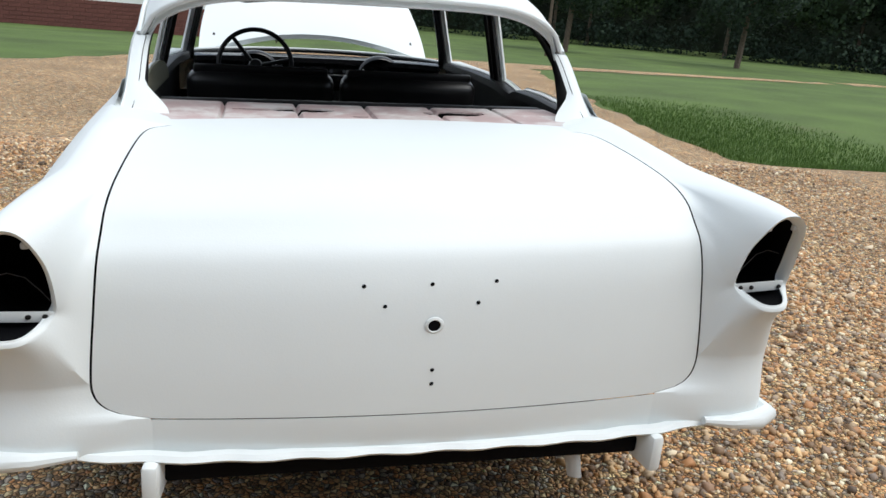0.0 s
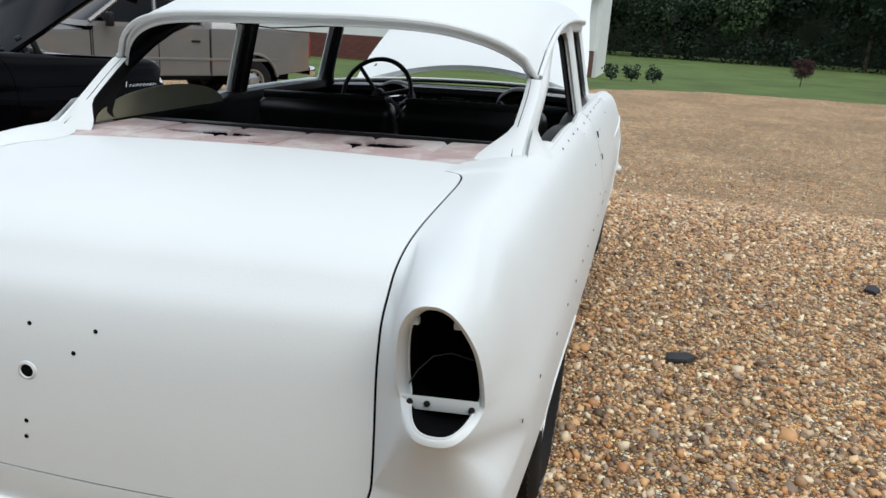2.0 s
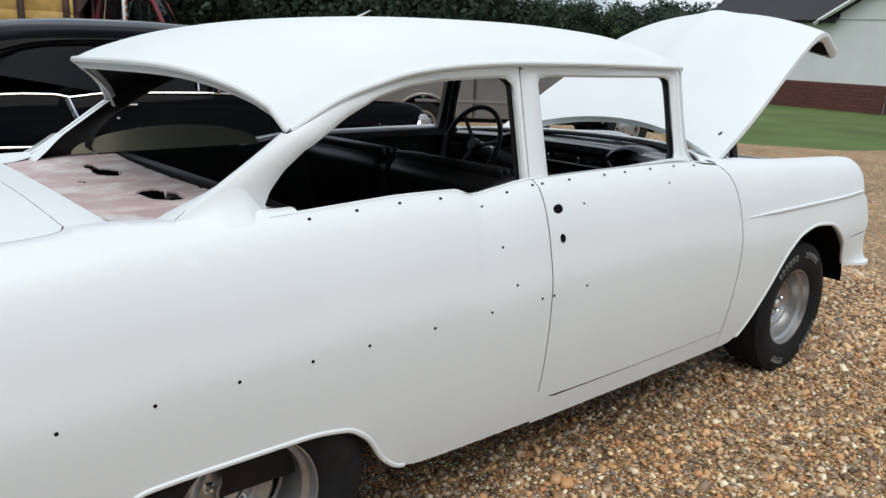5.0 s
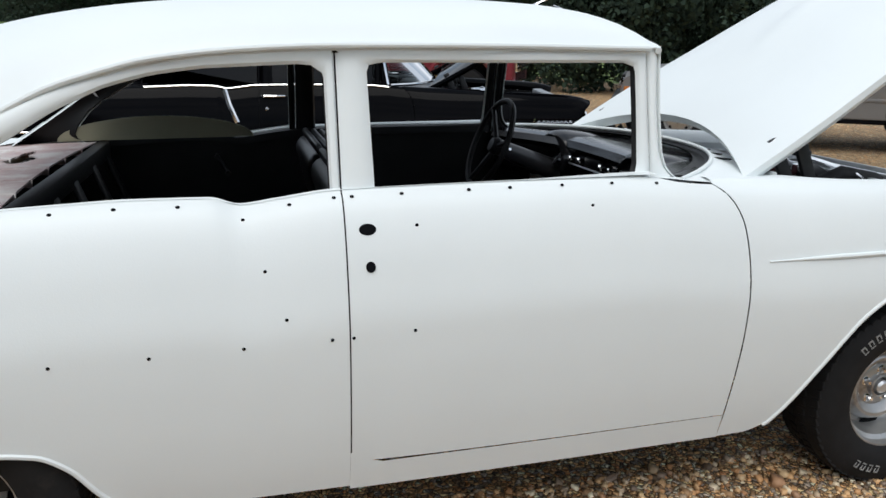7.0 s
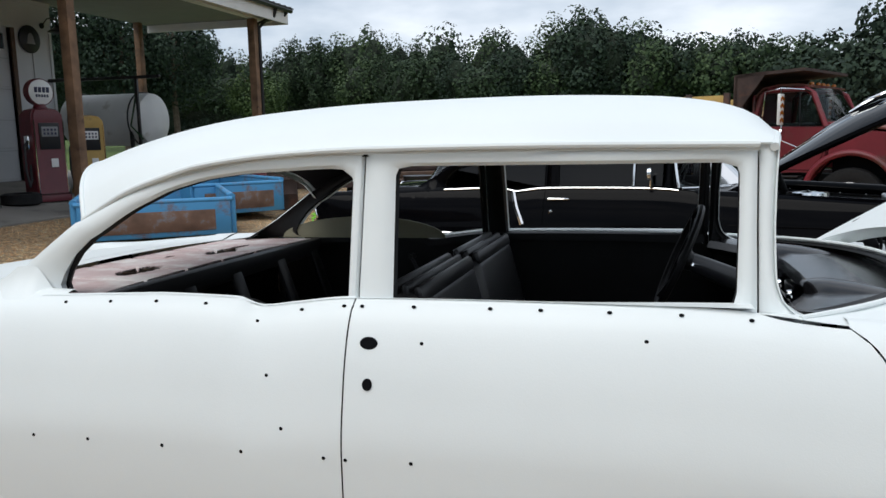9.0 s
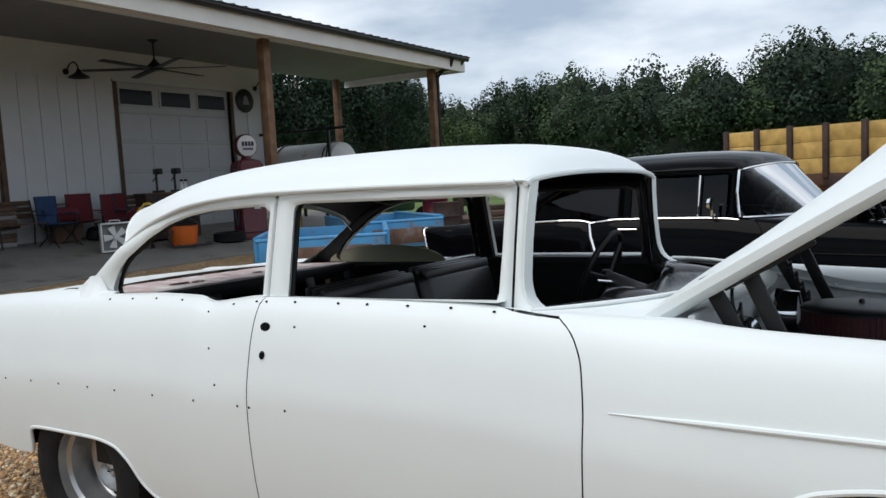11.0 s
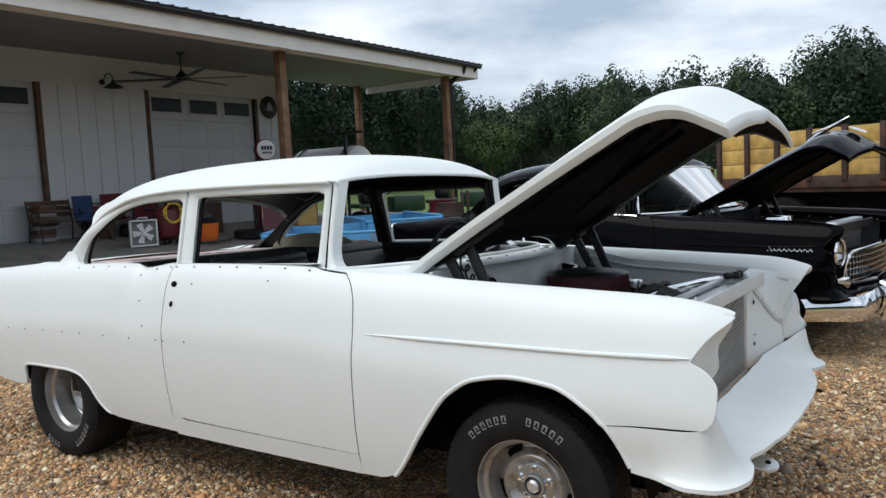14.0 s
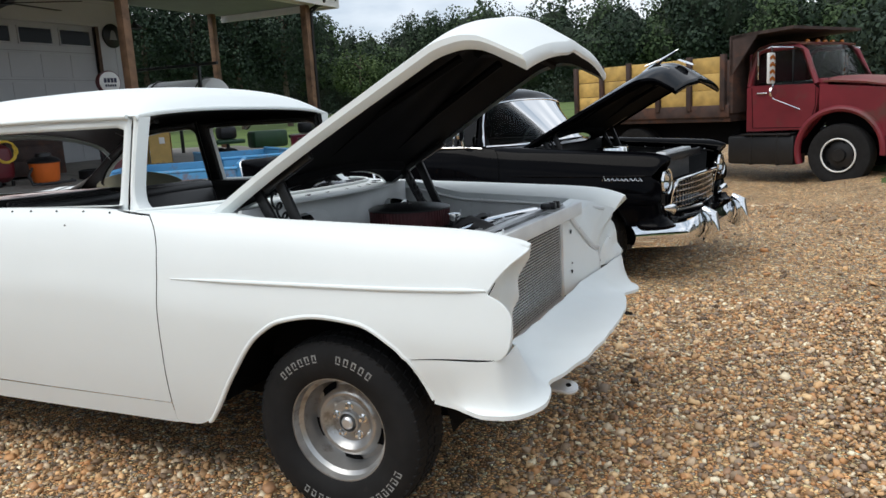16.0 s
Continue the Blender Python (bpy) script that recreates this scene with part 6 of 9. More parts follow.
    part("fan_shroud", shroud, M_BLKMETAL, car, "black fan shroud behind the radiator")
    latch = box(0.10, 0.05, 0.028, (-0.33, 1.90, 1.004), 0.008)
    for x in (-0.36, -0.30):
        add(latch, moved(lathe([(0, 0.03), (0.016, 0.028), (0.018, 0.0)], 14, "y"), Matrix.Translation((x, 1.915, 1.006))))
    part("latch_block", latch, M_BLKMETAL, car, "black block with two round sockets")
    part("overflow_pipe", tube([(0.34, 1.70, 0.97), (0.18, 1.76, 0.995), (-0.10, 1.83, 1.000), (-0.24, 1.87, 0.998)], 0.010, 8), M_CHROME, car)
    for sgn in (1, -1):
        w, v = np.meshgrid(np.linspace(0, 1, 16), np.linspace(0, 1, 18), indexing="ij")
        crest = curve([(0, 0.990), (0.1, 0.982), (0.3, 0.925), (0.6, 0.845), (0.85, 0.775), (1.0, 0.745)], w)
        px = 0.385 + 0.255 * w
        py = 1.940 + 0.105 * w**1.3 + 0.008 * np.sin(v * 3.1)
        pz = 0.545 + 0.05 * w**2 + (crest - 0.545 - 0.05 * w**2) * v
        bm = sheet(np.stack([sgn * px, py, pz], -1))
        bmesh.ops.recalc_face_normals(bm, faces=bm.faces[:])
        bmesh.ops.solidify(bm, geom=bm.faces[:], thickness=0.003)
        side = part("radiator_side_panel", bm, M_WHITE, car)
        for k, vv, r in ((0.28, 0.87, 0.011), (0.12, 0.9, 0.005), (0.32, 0.44, 0.005), (0.30, 0.33, 0.010), (0.9, 0.2, 0.006)):
            i, j = int(k * 15), int(vv * 17)
            part("panel_hole", moved(lathe([(0, 0.002), (r * 0.9, 0.002), (r, 0)], 12, "y"), Matrix.Translation((sgn * px[i, j], py[i, j] + 0.003, pz[i, j]))), M_DARK, side)
        edge = [(0.39, 1.945, 0.995), (0.44, 1.962, 0.950), (0.50, 1.985, 0.888), (0.56, 2.012, 0.820), (0.61, 2.035, 0.768), (0.650, 2.052, 0.742), (0.652, 2.05, 0.66), (0.645, 2.05, 0.585)]
        edge = [tuple(curve([(k / 7.0,) + q for k, q in enumerate(edge)], t)) for t in np.linspace(0, 1, 40)]
        # the fender's inner nose, from the bolted flange out to the brow
        crest_line = fender_grids()[1][:, 0]
        crest_line = crest_line[crest_line[:, 1] > 1.90]
        pick = np.linspace(0, len(crest_line) - 1, 24).round().astype(int)
        rim = np.concatenate([crest_line[pick], face_edge(16)])
        seam = np.array(edge)
        k = np.linspace(0, 1, 9)[None, :, None]
        nose = seam[:, None] * (1 - k) + rim[:, None] * k + np.array([0.0, -0.016, -0.004]) * np.sin(k * math.pi)
        bm = sheet(nose * [sgn, 1, 1])
        bmesh.ops.recalc_face_normals(bm, faces=bm.faces[:])
        part("fender_inner_nose", bm, M_WHITE, car)
        crack = face_grid()[3:28, 17] + [0, 0.001, 0]
        crack[:, 0] += 0.006 * np.sin(np.arange(25) * 0.9)
        part("lamp_bucket_joint", tube([(sgn * x, y, z) for x, y, z in crack], np.linspace(0.0035, 0.0012, 25).tolist(), 6), M_DARK, car, "dark open joint round the empty headlamp bucket")
        flange = tube([(sgn * x, y, z) for x, y, z in edge], 0.013, 8, flat=0.35)
        fl = part("fender_flange", flange, M_GREYP, car, "grey bolted seam flange")
        for k in (4, 12, 19, 25, 32):
            x, y, z = edge[k]
            part("flange_bolt", moved(lathe([(0, 0.005), (0.006, 0.004), (0.007, 0)], 8, "y"), Matrix.Translation((sgn * x, y + 0.006, z))), M_ALU, fl)
    can = part("air_cleaner", moved(lathe([(0.0, 0.0), (0.165, 0.0), (0.175, 0.004), (0.175, 0.075), (0.0, 0.075)], 56), Matrix.Translation((0.0, 1.36, 0.955))), M_PLEAT, car, "round air cleaner with dark red pleats")
    pl = bmesh.new()
    for k in range(72):
        a = k * 2 * math.pi / 72
        add(pl, box(0.006, 0.004, 0.07, (0.176 * math.cos(a), 1.36 + 0.176 * math.sin(a), 0.993), 0, (0, 0, math.degrees(a))))
    part("pleats", pl, M_PLEAT, can, smooth=0)
    part("air_cleaner_lid", moved(lathe([(0, 0.025), (0.008, 0.022), (0.01, 0.012), (0.12, 0.010), (0.17, 0.002), (0.182, -0.004), (0.182, -0.01), (0, -0.01)], 56), Matrix.Translation((0, 1.36, 1.038))), M_BLKMETAL, can)
    eng = box(0.55, 0.62, 0.34, (0, 1.42, 0.74), 0.06)
    add(eng, box(0.18, 0.55, 0.12, (0.27, 1.42, 0.88), 0.04, (0, 30, 0)))
    add(eng, box(0.18, 0.55, 0.12, (-0.27, 1.42, 0.88), 0.04, (0, -30, 0)))
    part("engine_block", eng, M_BLKMETAL, car)
    hose = tube([(0.12, 1.62, 0.93), (0.16, 1.72, 0.99), (0.22, 1.82, 0.97), (0.25, 1.9, 0.92)], 0.032, 12)
    part("radiator_hose", hose, M_RUBBERMAT, car)
    part("filler_cap", moved(lathe([(0, 0.05), (0.03, 0.045), (0.035, 0.0), (0.03, -0.02)], 20), Matrix.Translation((0.05, 1.60, 0.97))), M_CHROME, car)
    boost = moved(lathe([(0, 0.1), (0.09, 0.08), (0.10, 0.0), (0.06, -0.03)], 24, "y"), Matrix.Translation((-0.37, 1.06, 0.94)))
    part("brake_booster", boost, M_CHROME, car)
    wiper = lathe([(0, 0.06), (0.05, 0.05), (0.055, -0.05), (0, -0.06)], 18, "x")
    part("wiper_motor", moved(wiper, Matrix.Translation((0.42, 1.06, 1.0))), M_CHROME, car)
    cover = part("heater_cover", moved(lathe([(0, 0.016), (0.085, 0.016), (0.098, 0.010), (0.112, 0.008), (0.118, 0.0)], 36, "y"), Matrix.Translation((0.20, 0.99, 0.955)) @ Matrix.Diagonal((1.25, 1, 0.8, 1))), M_GREYP, car, "pale round cover plate on the firewall")
    wires = tube([(0.13, 1.012, 0.95), (0.15, 1.03, 0.975), (0.19, 1.028, 0.965), (0.22, 1.03, 0.985), (0.26, 1.012, 0.975)], 0.004, 5)
    part("wiring_loom", wires, M_BLKMETAL, cover)
    wire = tube([(-0.62, -1.05, 1.44), (-0.42, -0.75, 1.405), (-0.22, -0.5, 1.425), (-0.1, -0.3, 1.47), (0.0, -0.05, 1.50)], 0.003, 5)
    part("roof_wire", wire, M_BLKMETAL, car, "loose black wire hanging under the roof")
    clip = box(0.035, 0.03, 0.022, (0.03, -0.05, 1.475), 0.004)
    add(clip, tube([(0.03, -0.05, 1.475), (0.10, -0.02, 1.455), (0.14, 0.0, 1.49), (0.12, 0.02, 1.52)], 0.0025, 5))
    part("wire_connector", clip, M_BLKMETAL, car)
    # the body leans a little to its far side
    for ob in car.children_recursive:
        if ob.type == "MESH":
            for v in ob.data.vertices:
                back = float(step(-0.6, -2.4, v.co.y))
                v.co.z -= (0.022 + 0.014 * back) * (0.9 - v.co.x) * float(step(0.4, 0.9, v.co.z))
                dent = float(step(-0.5, -0.62, v.co.x) * step(0.64, 0.72, v.co.z) * step(0.90, 0.84, v.co.z)) if ob.name.split(".")[0] in ("front_fender", "headlamp_surround", "brow_lip", "lamp_bucket_joint") else 0.0
                v.co.y -= 0.70 * dent * max(0.0, v.co.y - 2.070)
                v.co.x *= 1 + 0.020 * back * float(step(0.0, -0.6, v.co.x))
    return car


def black_sedan():
    car = thing("sedan", "glossy black two-door sedan with chrome trim, hood raised, on the gravel", "car", pose(-4.09, 0.07, -0.03, 0, 0, -10.7))
    mats = {"jamb": M_TRIM, "lining": M_TRIM, "gutter": M_CHROME, "sill": M_BLACK, "bay": M_BLKMETAL, "under": M_DARK, "seat": M_VINYL, "dash": M_TRIM, "column": M_TRIM}
    doors, fenders, lid = body(car, M_BLACK, mats, 27, True)
    apron(car, M_BLACK)
    interior(car, mats)
    for sgn in (1, -1):
        wheel(car, 0.765, AXLE_R, 0.335, 0.205, 0.195, 0.02, "wheel with a silver rim", sgn)
        wheel(car, 0.765, AXLE_F, 0.335, 0.205, 0.195, 0.02, "wheel with a silver rim", sgn)
        ring = part("headlamp_ring", moved(lathe([(0.088, -0.02), (0.100, 0.0), (0.105, 0.02), (0.098, 0.035), (0.088, 0.03)], 32, "y"), Matrix.Translation((sgn * 0.725, 2.105, 0.825))), M_CHROME, car)
        part("headlamp_lens", moved(lathe([(0, 0.035), (0.05, 0.028), (0.09, 0.005)], 32, "y"), Matrix.Translation((sgn * 0.725, 2.115, 0.825))), M_LENS, ring)
        part("headlamp_bowl", moved(lathe([(0, -0.05), (0.05, -0.035), (0.09, 0.0)], 32, "y"), Matrix.Translation((sgn * 0.725, 2.115, 0.825))), M_CHROME, ring)
        park = tube([(sgn * 0.61, 2.15, 0.60), (sgn * 0.71, 2.17, 0.61), (sgn * 0.82, 2.14, 0.63)], [0.035, 0.045, 0.012], 12, flat=0.6)
        part("parking_lamp", park, M_CHROME, car)
        rear = moved(lathe([(0, 0.03), (0.04, 0.024), (0.07, 0)], 24, "y"), pose(sgn * 0.820, -2.545, 0.90, 0, 0, 180) @ Matrix.Diagonal((1, 1, 1.5, 1)))
        part("tail_lamp", rear, M_REDLENS, car)
        part("tail_lamp_rim", tube([(sgn * x, tail_y(z), z) for x, z in egg()], 0.010, 8, closed=True), M_CHROME, car)
        door = doors[0 if sgn > 0 else 1]
        hx = side_x(-0.34, 1.03) + 0.022
        pull = tube([(sgn * (hx - 0.02), -0.41, 1.03), (sgn * hx, -0.395, 1.032), (sgn * (hx + 0.004), -0.3, 1.033), (sgn * (hx - 0.02), -0.24, 1.033)], [0.012, 0.011, 0.009, 0.008], 8)
        part("door_handle", pull, M_CHROME, door)
        part("door_lock", moved(lathe([(0, 0.006), (0.012, 0.004), (0.014, 0)], 12, "x"), Matrix.Translation((sgn * (side_x(-0.376, 0.937) - 0.002), -0.376, 0.937)) @ Matrix.Diagonal((sgn, 1, 1, 1))), M_CHROME, door)
        # belt moulding, slash and side strip
        belt = [(sgn * (side_x(q, float(curve(SHOULDER, q)) - 0.02) + 0.004), q, float(curve(SHOULDER, q)) - 0.016) for q in np.linspace(-1.3, 0.55, 40)]
        part("belt_moulding", tube(belt, 0.008, 6), M_CHROME, car)
        slash = [(sgn * (side_x(q, z) + 0.003), q, z) for q, z in ((-0.70, 1.07), (-0.66, 0.96), (-0.60, 0.83))]
        part("slash_moulding", tube(slash, 0.028, 6, flat=0.6), M_CHROME, car)
        strip = [(sgn * (side_x(q, 0.76) + 0.003), q, 0.758 - 0.012 * (q < -0.6)) for q in np.linspace(-2.4, -0.6, 30)]
        part("side_moulding", tube(strip, 0.009, 6), M_CHROME, car)
        script = bmesh.new()
        for k in range(9):
            y0 = 1.68 + k * 0.036
            add(script, tube([(sgn * (side_x(y0, 0.84) + 0.004), y0, 0.842), (sgn * (side_x(y0, 0.85) + 0.004), y0 + 0.012, 0.862 if k else 0.882), (sgn * (side_x(y0, 0.84) + 0.004), y0 + 0.03, 0.843)], 0.0035, 5))
        part("fender_script_bars", script, M_CHROME, car, "chrome strokes of fender script")
        post = tube([(sgn * 0.84, 0.36, 1.135), (sgn * 0.86, 0.36, 1.19)], [0.02, 0.008], 8)
        add(post, moved(lathe([(0, 0.03), (0.045, 0.02), (0.05, -0.005), (0, -0.01)], 20, "y"), pose(sgn * 0.87, 0.36, 1.225, 0, 0, 180)))
        part("door_mirror", post, M_CHROME, car)
        # side glass
        pane = prism([(-1.31, 1.11), (-1.22, 1.24), (-1.1, 1.32), (-0.95, 1.385), (-0.77, 1.42), (-0.5, 1.434), (-0.46, 1.41), (-0.46, 1.11)], 0.004)
        pm = SIDEWAYS.copy()
        for nm, bm in (("quarter_glass", pane), ("door_glass", prism([(-0.35, 1.11), (-0.355, 1.438), (0.42, 1.44), (0.42, 1.12)], 0.004))):
            m = pm
            bm.transform(m)
            for v in bm.verts:
                v.co.x += float(glasshouse_x(v.co.z, v.co.y)) - 0.022
            part(nm, bm if sgn > 0 else moved(bm, MIRROR), M_SMOKE if nm == "quarter_glass" else M_SMOKE, car, smooth=0)
        part("vent_window_bar", tube([(sgn * (float(glasshouse_x(z)) - 0.012), 0.22, z) for z in (1.12, 1.28, 1.44)], 0.008, 6), M_CHROME, car)
    # windscreen and rear window
    w, u = np.meshgrid(np.linspace(-1, 1, 41), np.linspace(0, 1, 10), indexing="ij")
    a = np.abs(w)
    bot = np.stack([w * 0.80, 0.985 - 0.42 * a**2.6, 1.118 + 0 * w], -1)
    top = np.stack([w * 0.70, 0.60 - 0.09 * a**2.4, 1.505 - 0.04 * a**2.5], -1)
    k = u[..., None]
    part("windscreen", sheet(bot * (1 - k) + top * k), M_GLASS, car)
    for rowname, line in (("windscreen_moulding", bot[:, 0]), ("windscreen_moulding", top[:, 0])):
        part(rowname, tube([tuple(q) for q in line], 0.010, 6), M_CHROME, car)
    for sgn in (1, -1):
        part("windscreen_moulding", tube([(sgn * 0.80, 0.545, 1.12), (sgn * 0.75, 0.51, 1.3), (sgn * 0.70, 0.51, 1.465)], 0.010, 6), M_CHROME, car)
    bot = np.stack([w * 0.76, -1.70 + 0.14 * a**2.4, 1.10 + 0 * w], -1)
    top = np.stack([w * 0.72, -1.585 + 0.32 * a**2.6, 1.375 - 0.07 * a**2], -1)
    part("rear_window", sheet(bot * (1 - k) + top * k), M_GLASS, car)
    part("rear_window_moulding", tube([tuple(q) for q in bot[:, 0]], 0.010, 6), M_CHROME, car)
    part("rear_window_moulding", tube([tuple(q) for q in top[:, 0]], 0.012, 6), M_CHROME, car)
    # egg-crate grille
    part("grille_shell", tube([(-0.57, 2.09, 0.57), (-0.565, 2.11, 0.71), (-0.51, 2.14, 0.805), (0, 2.19, 0.825), (0.51, 2.14, 0.805), (0.565, 2.11, 0.71), (0.57, 2.09, 0.57), (0, 2.17, 0.55)], 0.014, 8, closed=True), M_CHROME, car)
    part("grille_backing", box(1.10, 0.01, 0.25, (0, 2.06, 0.688), 0.002), M_DARK, car)
    for q in range(22):
        x = -0.525 + q * 0.05
        part("grille_bar", box(0.006, 0.025, 0.25, (x, 2.155 - 0.2 * x * x, 0.688), 0), M_CHROME, car, smooth=0)
    for q in range(6):
        bar = [(x, 2.155 - 0.2 * x * x, 0.588 + q * 0.042) for x in np.linspace(-0.54, 0.54, 16)]
        part("grille_bar", tube(bar, 0.004, 5), M_CHROME, car, smooth=0)
    # bumper
    x, t = np.meshgrid(np.linspace(-0.93, 0.93, 61), np.linspace(0, 1, 9), indexing="ij")
    a = np.abs(x / 0.93)
    dip = 0.02 * np.exp(-(((np.abs(x) - 0.45) / 0.08) ** 2))
    yb = 2.32 - 0.10 * a**2 - 0.32 * step(0.75, 1.05, a) + 0.035 * np.sin(t * math.pi)
    zb = 0.335 + 0.19 * t - 0.03 * step(0.6, 1, a) * t + dip
    bumper = part("front_bumper", sheet(np.stack([x, yb, zb], -1), thick=0.006), M_CHROME, car, "chrome front bumper with two guards")
    for sgn in (1, -1):
        guard = tube([(sgn * 0.42, 2.34, 0.32), (sgn * 0.42, 2.40, 0.42), (sgn * 0.42, 2.38, 0.53), (sgn * 0.42, 2.31, 0.58)], [0.035, 0.05, 0.05, 0.025], 12)
        part("bumper_guard", guard, M_CHROME, bumper)
        part("bumper_iron", box(0.04, 0.4, 0.06, (sgn * 0.42, 2.12, 0.42), 0.008), M_DARK, bumper)
    # rear bumper
    yr = -2.66 + 0.06 * a**2 + 0.22 * step(0.75, 1.05, a) - 0.03 * np.sin(t * math.pi)
    part("rear_bumper", sheet(np.stack([x, yr, zb], -1)[::-1], thick=0.006), M_CHROME, car)
    # bay
    part("engine_block", box(0.55, 0.6, 0.4, (0, 1.4, 0.75), 0.06), M_BLKMETAL, car)
    part("air_cleaner", moved(lathe([(0, 0.03), (0.02, 0.02), (0.15, 0.012), (0.16, -0.06), (0, -0.06)], 32), Matrix.Translation((0, 1.38, 1.03))), M_CHROME, car)
    rad = part("radiator_core", box(0.62, 0.06, 0.44, (0, 1.94, 0.74), 0.006), M_CORE, car)
    part("radiator_top_tank", box(0.66, 0.09, 0.07, (0, 1.94, 0.985), 0.015), M_ALU, rad)
    return car


white_sedan()
black_sedan()


# ---- barn with its porch ----
WALL_Y, POST_Y = -13.0, -9.4


def build_barn():
    barn = thing("barn", "white barn with two garage doors and a deep porch", "barn", kind="structure")
    # slab
    xs = np.linspace(-16.2, 9.0, 12)
    top = [[(x, -9.2, slab_z(-9.2)), (x, -9.25, slab_z(-9.2) + 0.002), (x, -11, slab_z(-11)), (x, -13.0, slab_z(-13)), (x, -17, slab_z(-13))] for x in xs]
    bm = sheet(top)
    add(bm, sheet([[(x, -9.2, slab_z(-9.2) - 0.35), (x, -9.2, slab_z(-9.2))] for x in xs]))
    bmesh.ops.remove_doubles(bm, verts=bm.verts[:], dist=0.001)
    bmesh.ops.recalc_face_normals(bm, faces=bm.faces[:])
    if sum(f.normal.z for f in bm.faces) < 0:
        bmesh.ops.reverse_faces(bm, faces=bm.faces[:])
    part("porch_slab", bm, M_CONC, barn)
    base = slab_z(WALL_Y)
    head = 3.92
    # front wall between and above the door openings
    doors = ((-5.35, -1.7), (-11.25, -8.0), (1.2, 4.9))
    cuts = [(-12.45, -11.25), (-8.0, -5.35), (-1.7, 1.2), (4.9, 9.0)]
    for a, b in cuts:
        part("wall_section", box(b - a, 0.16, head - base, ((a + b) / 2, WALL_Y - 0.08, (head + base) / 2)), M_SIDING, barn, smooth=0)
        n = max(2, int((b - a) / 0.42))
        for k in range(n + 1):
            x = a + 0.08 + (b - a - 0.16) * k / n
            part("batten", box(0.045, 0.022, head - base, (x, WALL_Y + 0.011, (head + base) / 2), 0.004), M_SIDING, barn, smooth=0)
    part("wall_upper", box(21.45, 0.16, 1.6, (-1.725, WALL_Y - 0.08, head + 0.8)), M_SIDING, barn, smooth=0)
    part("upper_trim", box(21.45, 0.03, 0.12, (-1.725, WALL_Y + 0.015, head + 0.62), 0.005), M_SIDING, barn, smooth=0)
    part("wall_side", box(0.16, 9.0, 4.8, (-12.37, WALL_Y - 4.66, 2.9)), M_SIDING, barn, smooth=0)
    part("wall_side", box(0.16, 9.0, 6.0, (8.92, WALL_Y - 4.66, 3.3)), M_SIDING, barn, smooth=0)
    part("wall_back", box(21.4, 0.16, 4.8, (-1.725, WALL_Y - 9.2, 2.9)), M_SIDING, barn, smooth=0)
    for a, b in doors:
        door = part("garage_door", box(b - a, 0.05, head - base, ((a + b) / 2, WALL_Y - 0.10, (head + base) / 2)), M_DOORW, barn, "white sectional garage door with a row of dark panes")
        hgt = (head - base) / 5
        for k in range(5):
            z = base + hgt * (k + 0.5)
            for q in range(4):
                w = (b - a) / 4
                x = a + w * (q + 0.5)
                if k < 4:
                    part("door_panel", box(w - 0.12, 0.02, hgt - 0.12, (x, WALL_Y - 0.072, z), 0.012), M_DOORW, door, smooth=0)
            part("panel_joint", box(b - a, 0.012, 0.008, ((a + b) / 2, WALL_Y - 0.073, base + hgt * k + 0.004)), M_SOFFIT, door, smooth=0)
        for q in range(3):
            w = (b - a) / 3
            x = a + w * (q + 0.5)
            part("pane", box(w - 0.22, 0.012, 0.33, (x, WALL_Y - 0.07, head - 0.30), 0.004), M_PANE, door, smooth=0)
            for sx in (-1, 1):
                part("pane_frame", box(0.04, 0.03, 0.41, (x + sx * (w - 0.20) / 2, WALL_Y - 0.066, head - 0.30), 0.005), M_DOORW, door, smooth=0)
            for sz in (-1, 1):
                part("pane_frame", box(w - 0.16, 0.03, 0.04, (x, WALL_Y - 0.066, head - 0.30 + sz * 0.185), 0.005), M_DOORW, door, smooth=0)
        for x in (a - 0.05, b + 0.05):
            part("door_jamb", box(0.10, 0.19, head - base + 0.05, (x, WALL_Y - 0.055, (head + base) / 2 + 0.02), 0.006), M_WOODDARK, barn, smooth=0)
        part("door_header", box(b - a + 0.2, 0.19, 0.06, ((a + b) / 2, WALL_Y - 0.05, head + 0.03), 0.006), M_SIDING, barn, smooth=0)
    # posts
    for x in (4.7, -2.22, -8.78, -15.2):
        z0 = slab_z(POST_Y)
        part("porch_post", box(0.19, 0.19, 4.42 - z0, (x, POST_Y, (4.42 + z0) / 2), 0.012), M_POST, barn, "rough pine post with knots")
    part("porch_post", box(0.17, 0.17, 4.6, (-15.6, WALL_Y, 2.8), 0.012), M_POST, barn)
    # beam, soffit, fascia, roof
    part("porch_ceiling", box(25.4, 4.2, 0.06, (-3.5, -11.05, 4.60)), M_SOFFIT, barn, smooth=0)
    part("beam", box(25.2, 0.22, 0.14, (-3.45, POST_Y, 4.50), 0.01), M_FASCIA, barn, smooth=0)
    part("fascia", box(25.4, 0.05, 0.34, (-3.5, -8.93, 4.55), 0.006), M_FASCIA, barn, "white fascia board under the eave", smooth=0)
    part("side_fascia", box(0.05, 4.2, 0.34, (-16.2, -11.03, 4.55), 0.006), M_FASCIA, barn, smooth=0)
    part("downpipe", tube([(-15.42, -8.84, 4.70), (-15.42, -8.90, 4.50), (-15.40, POST_Y + 0.03, 4.32), (-15.40, POST_Y + 0.03, 0.35)], 0.05, 8), M_BLKMETAL, barn)
    part("gutter", tube([(9.2, -8.84, 4.72), (-16.25, -8.84, 4.72)], 0.065, 8), M_BLKMETAL, barn)
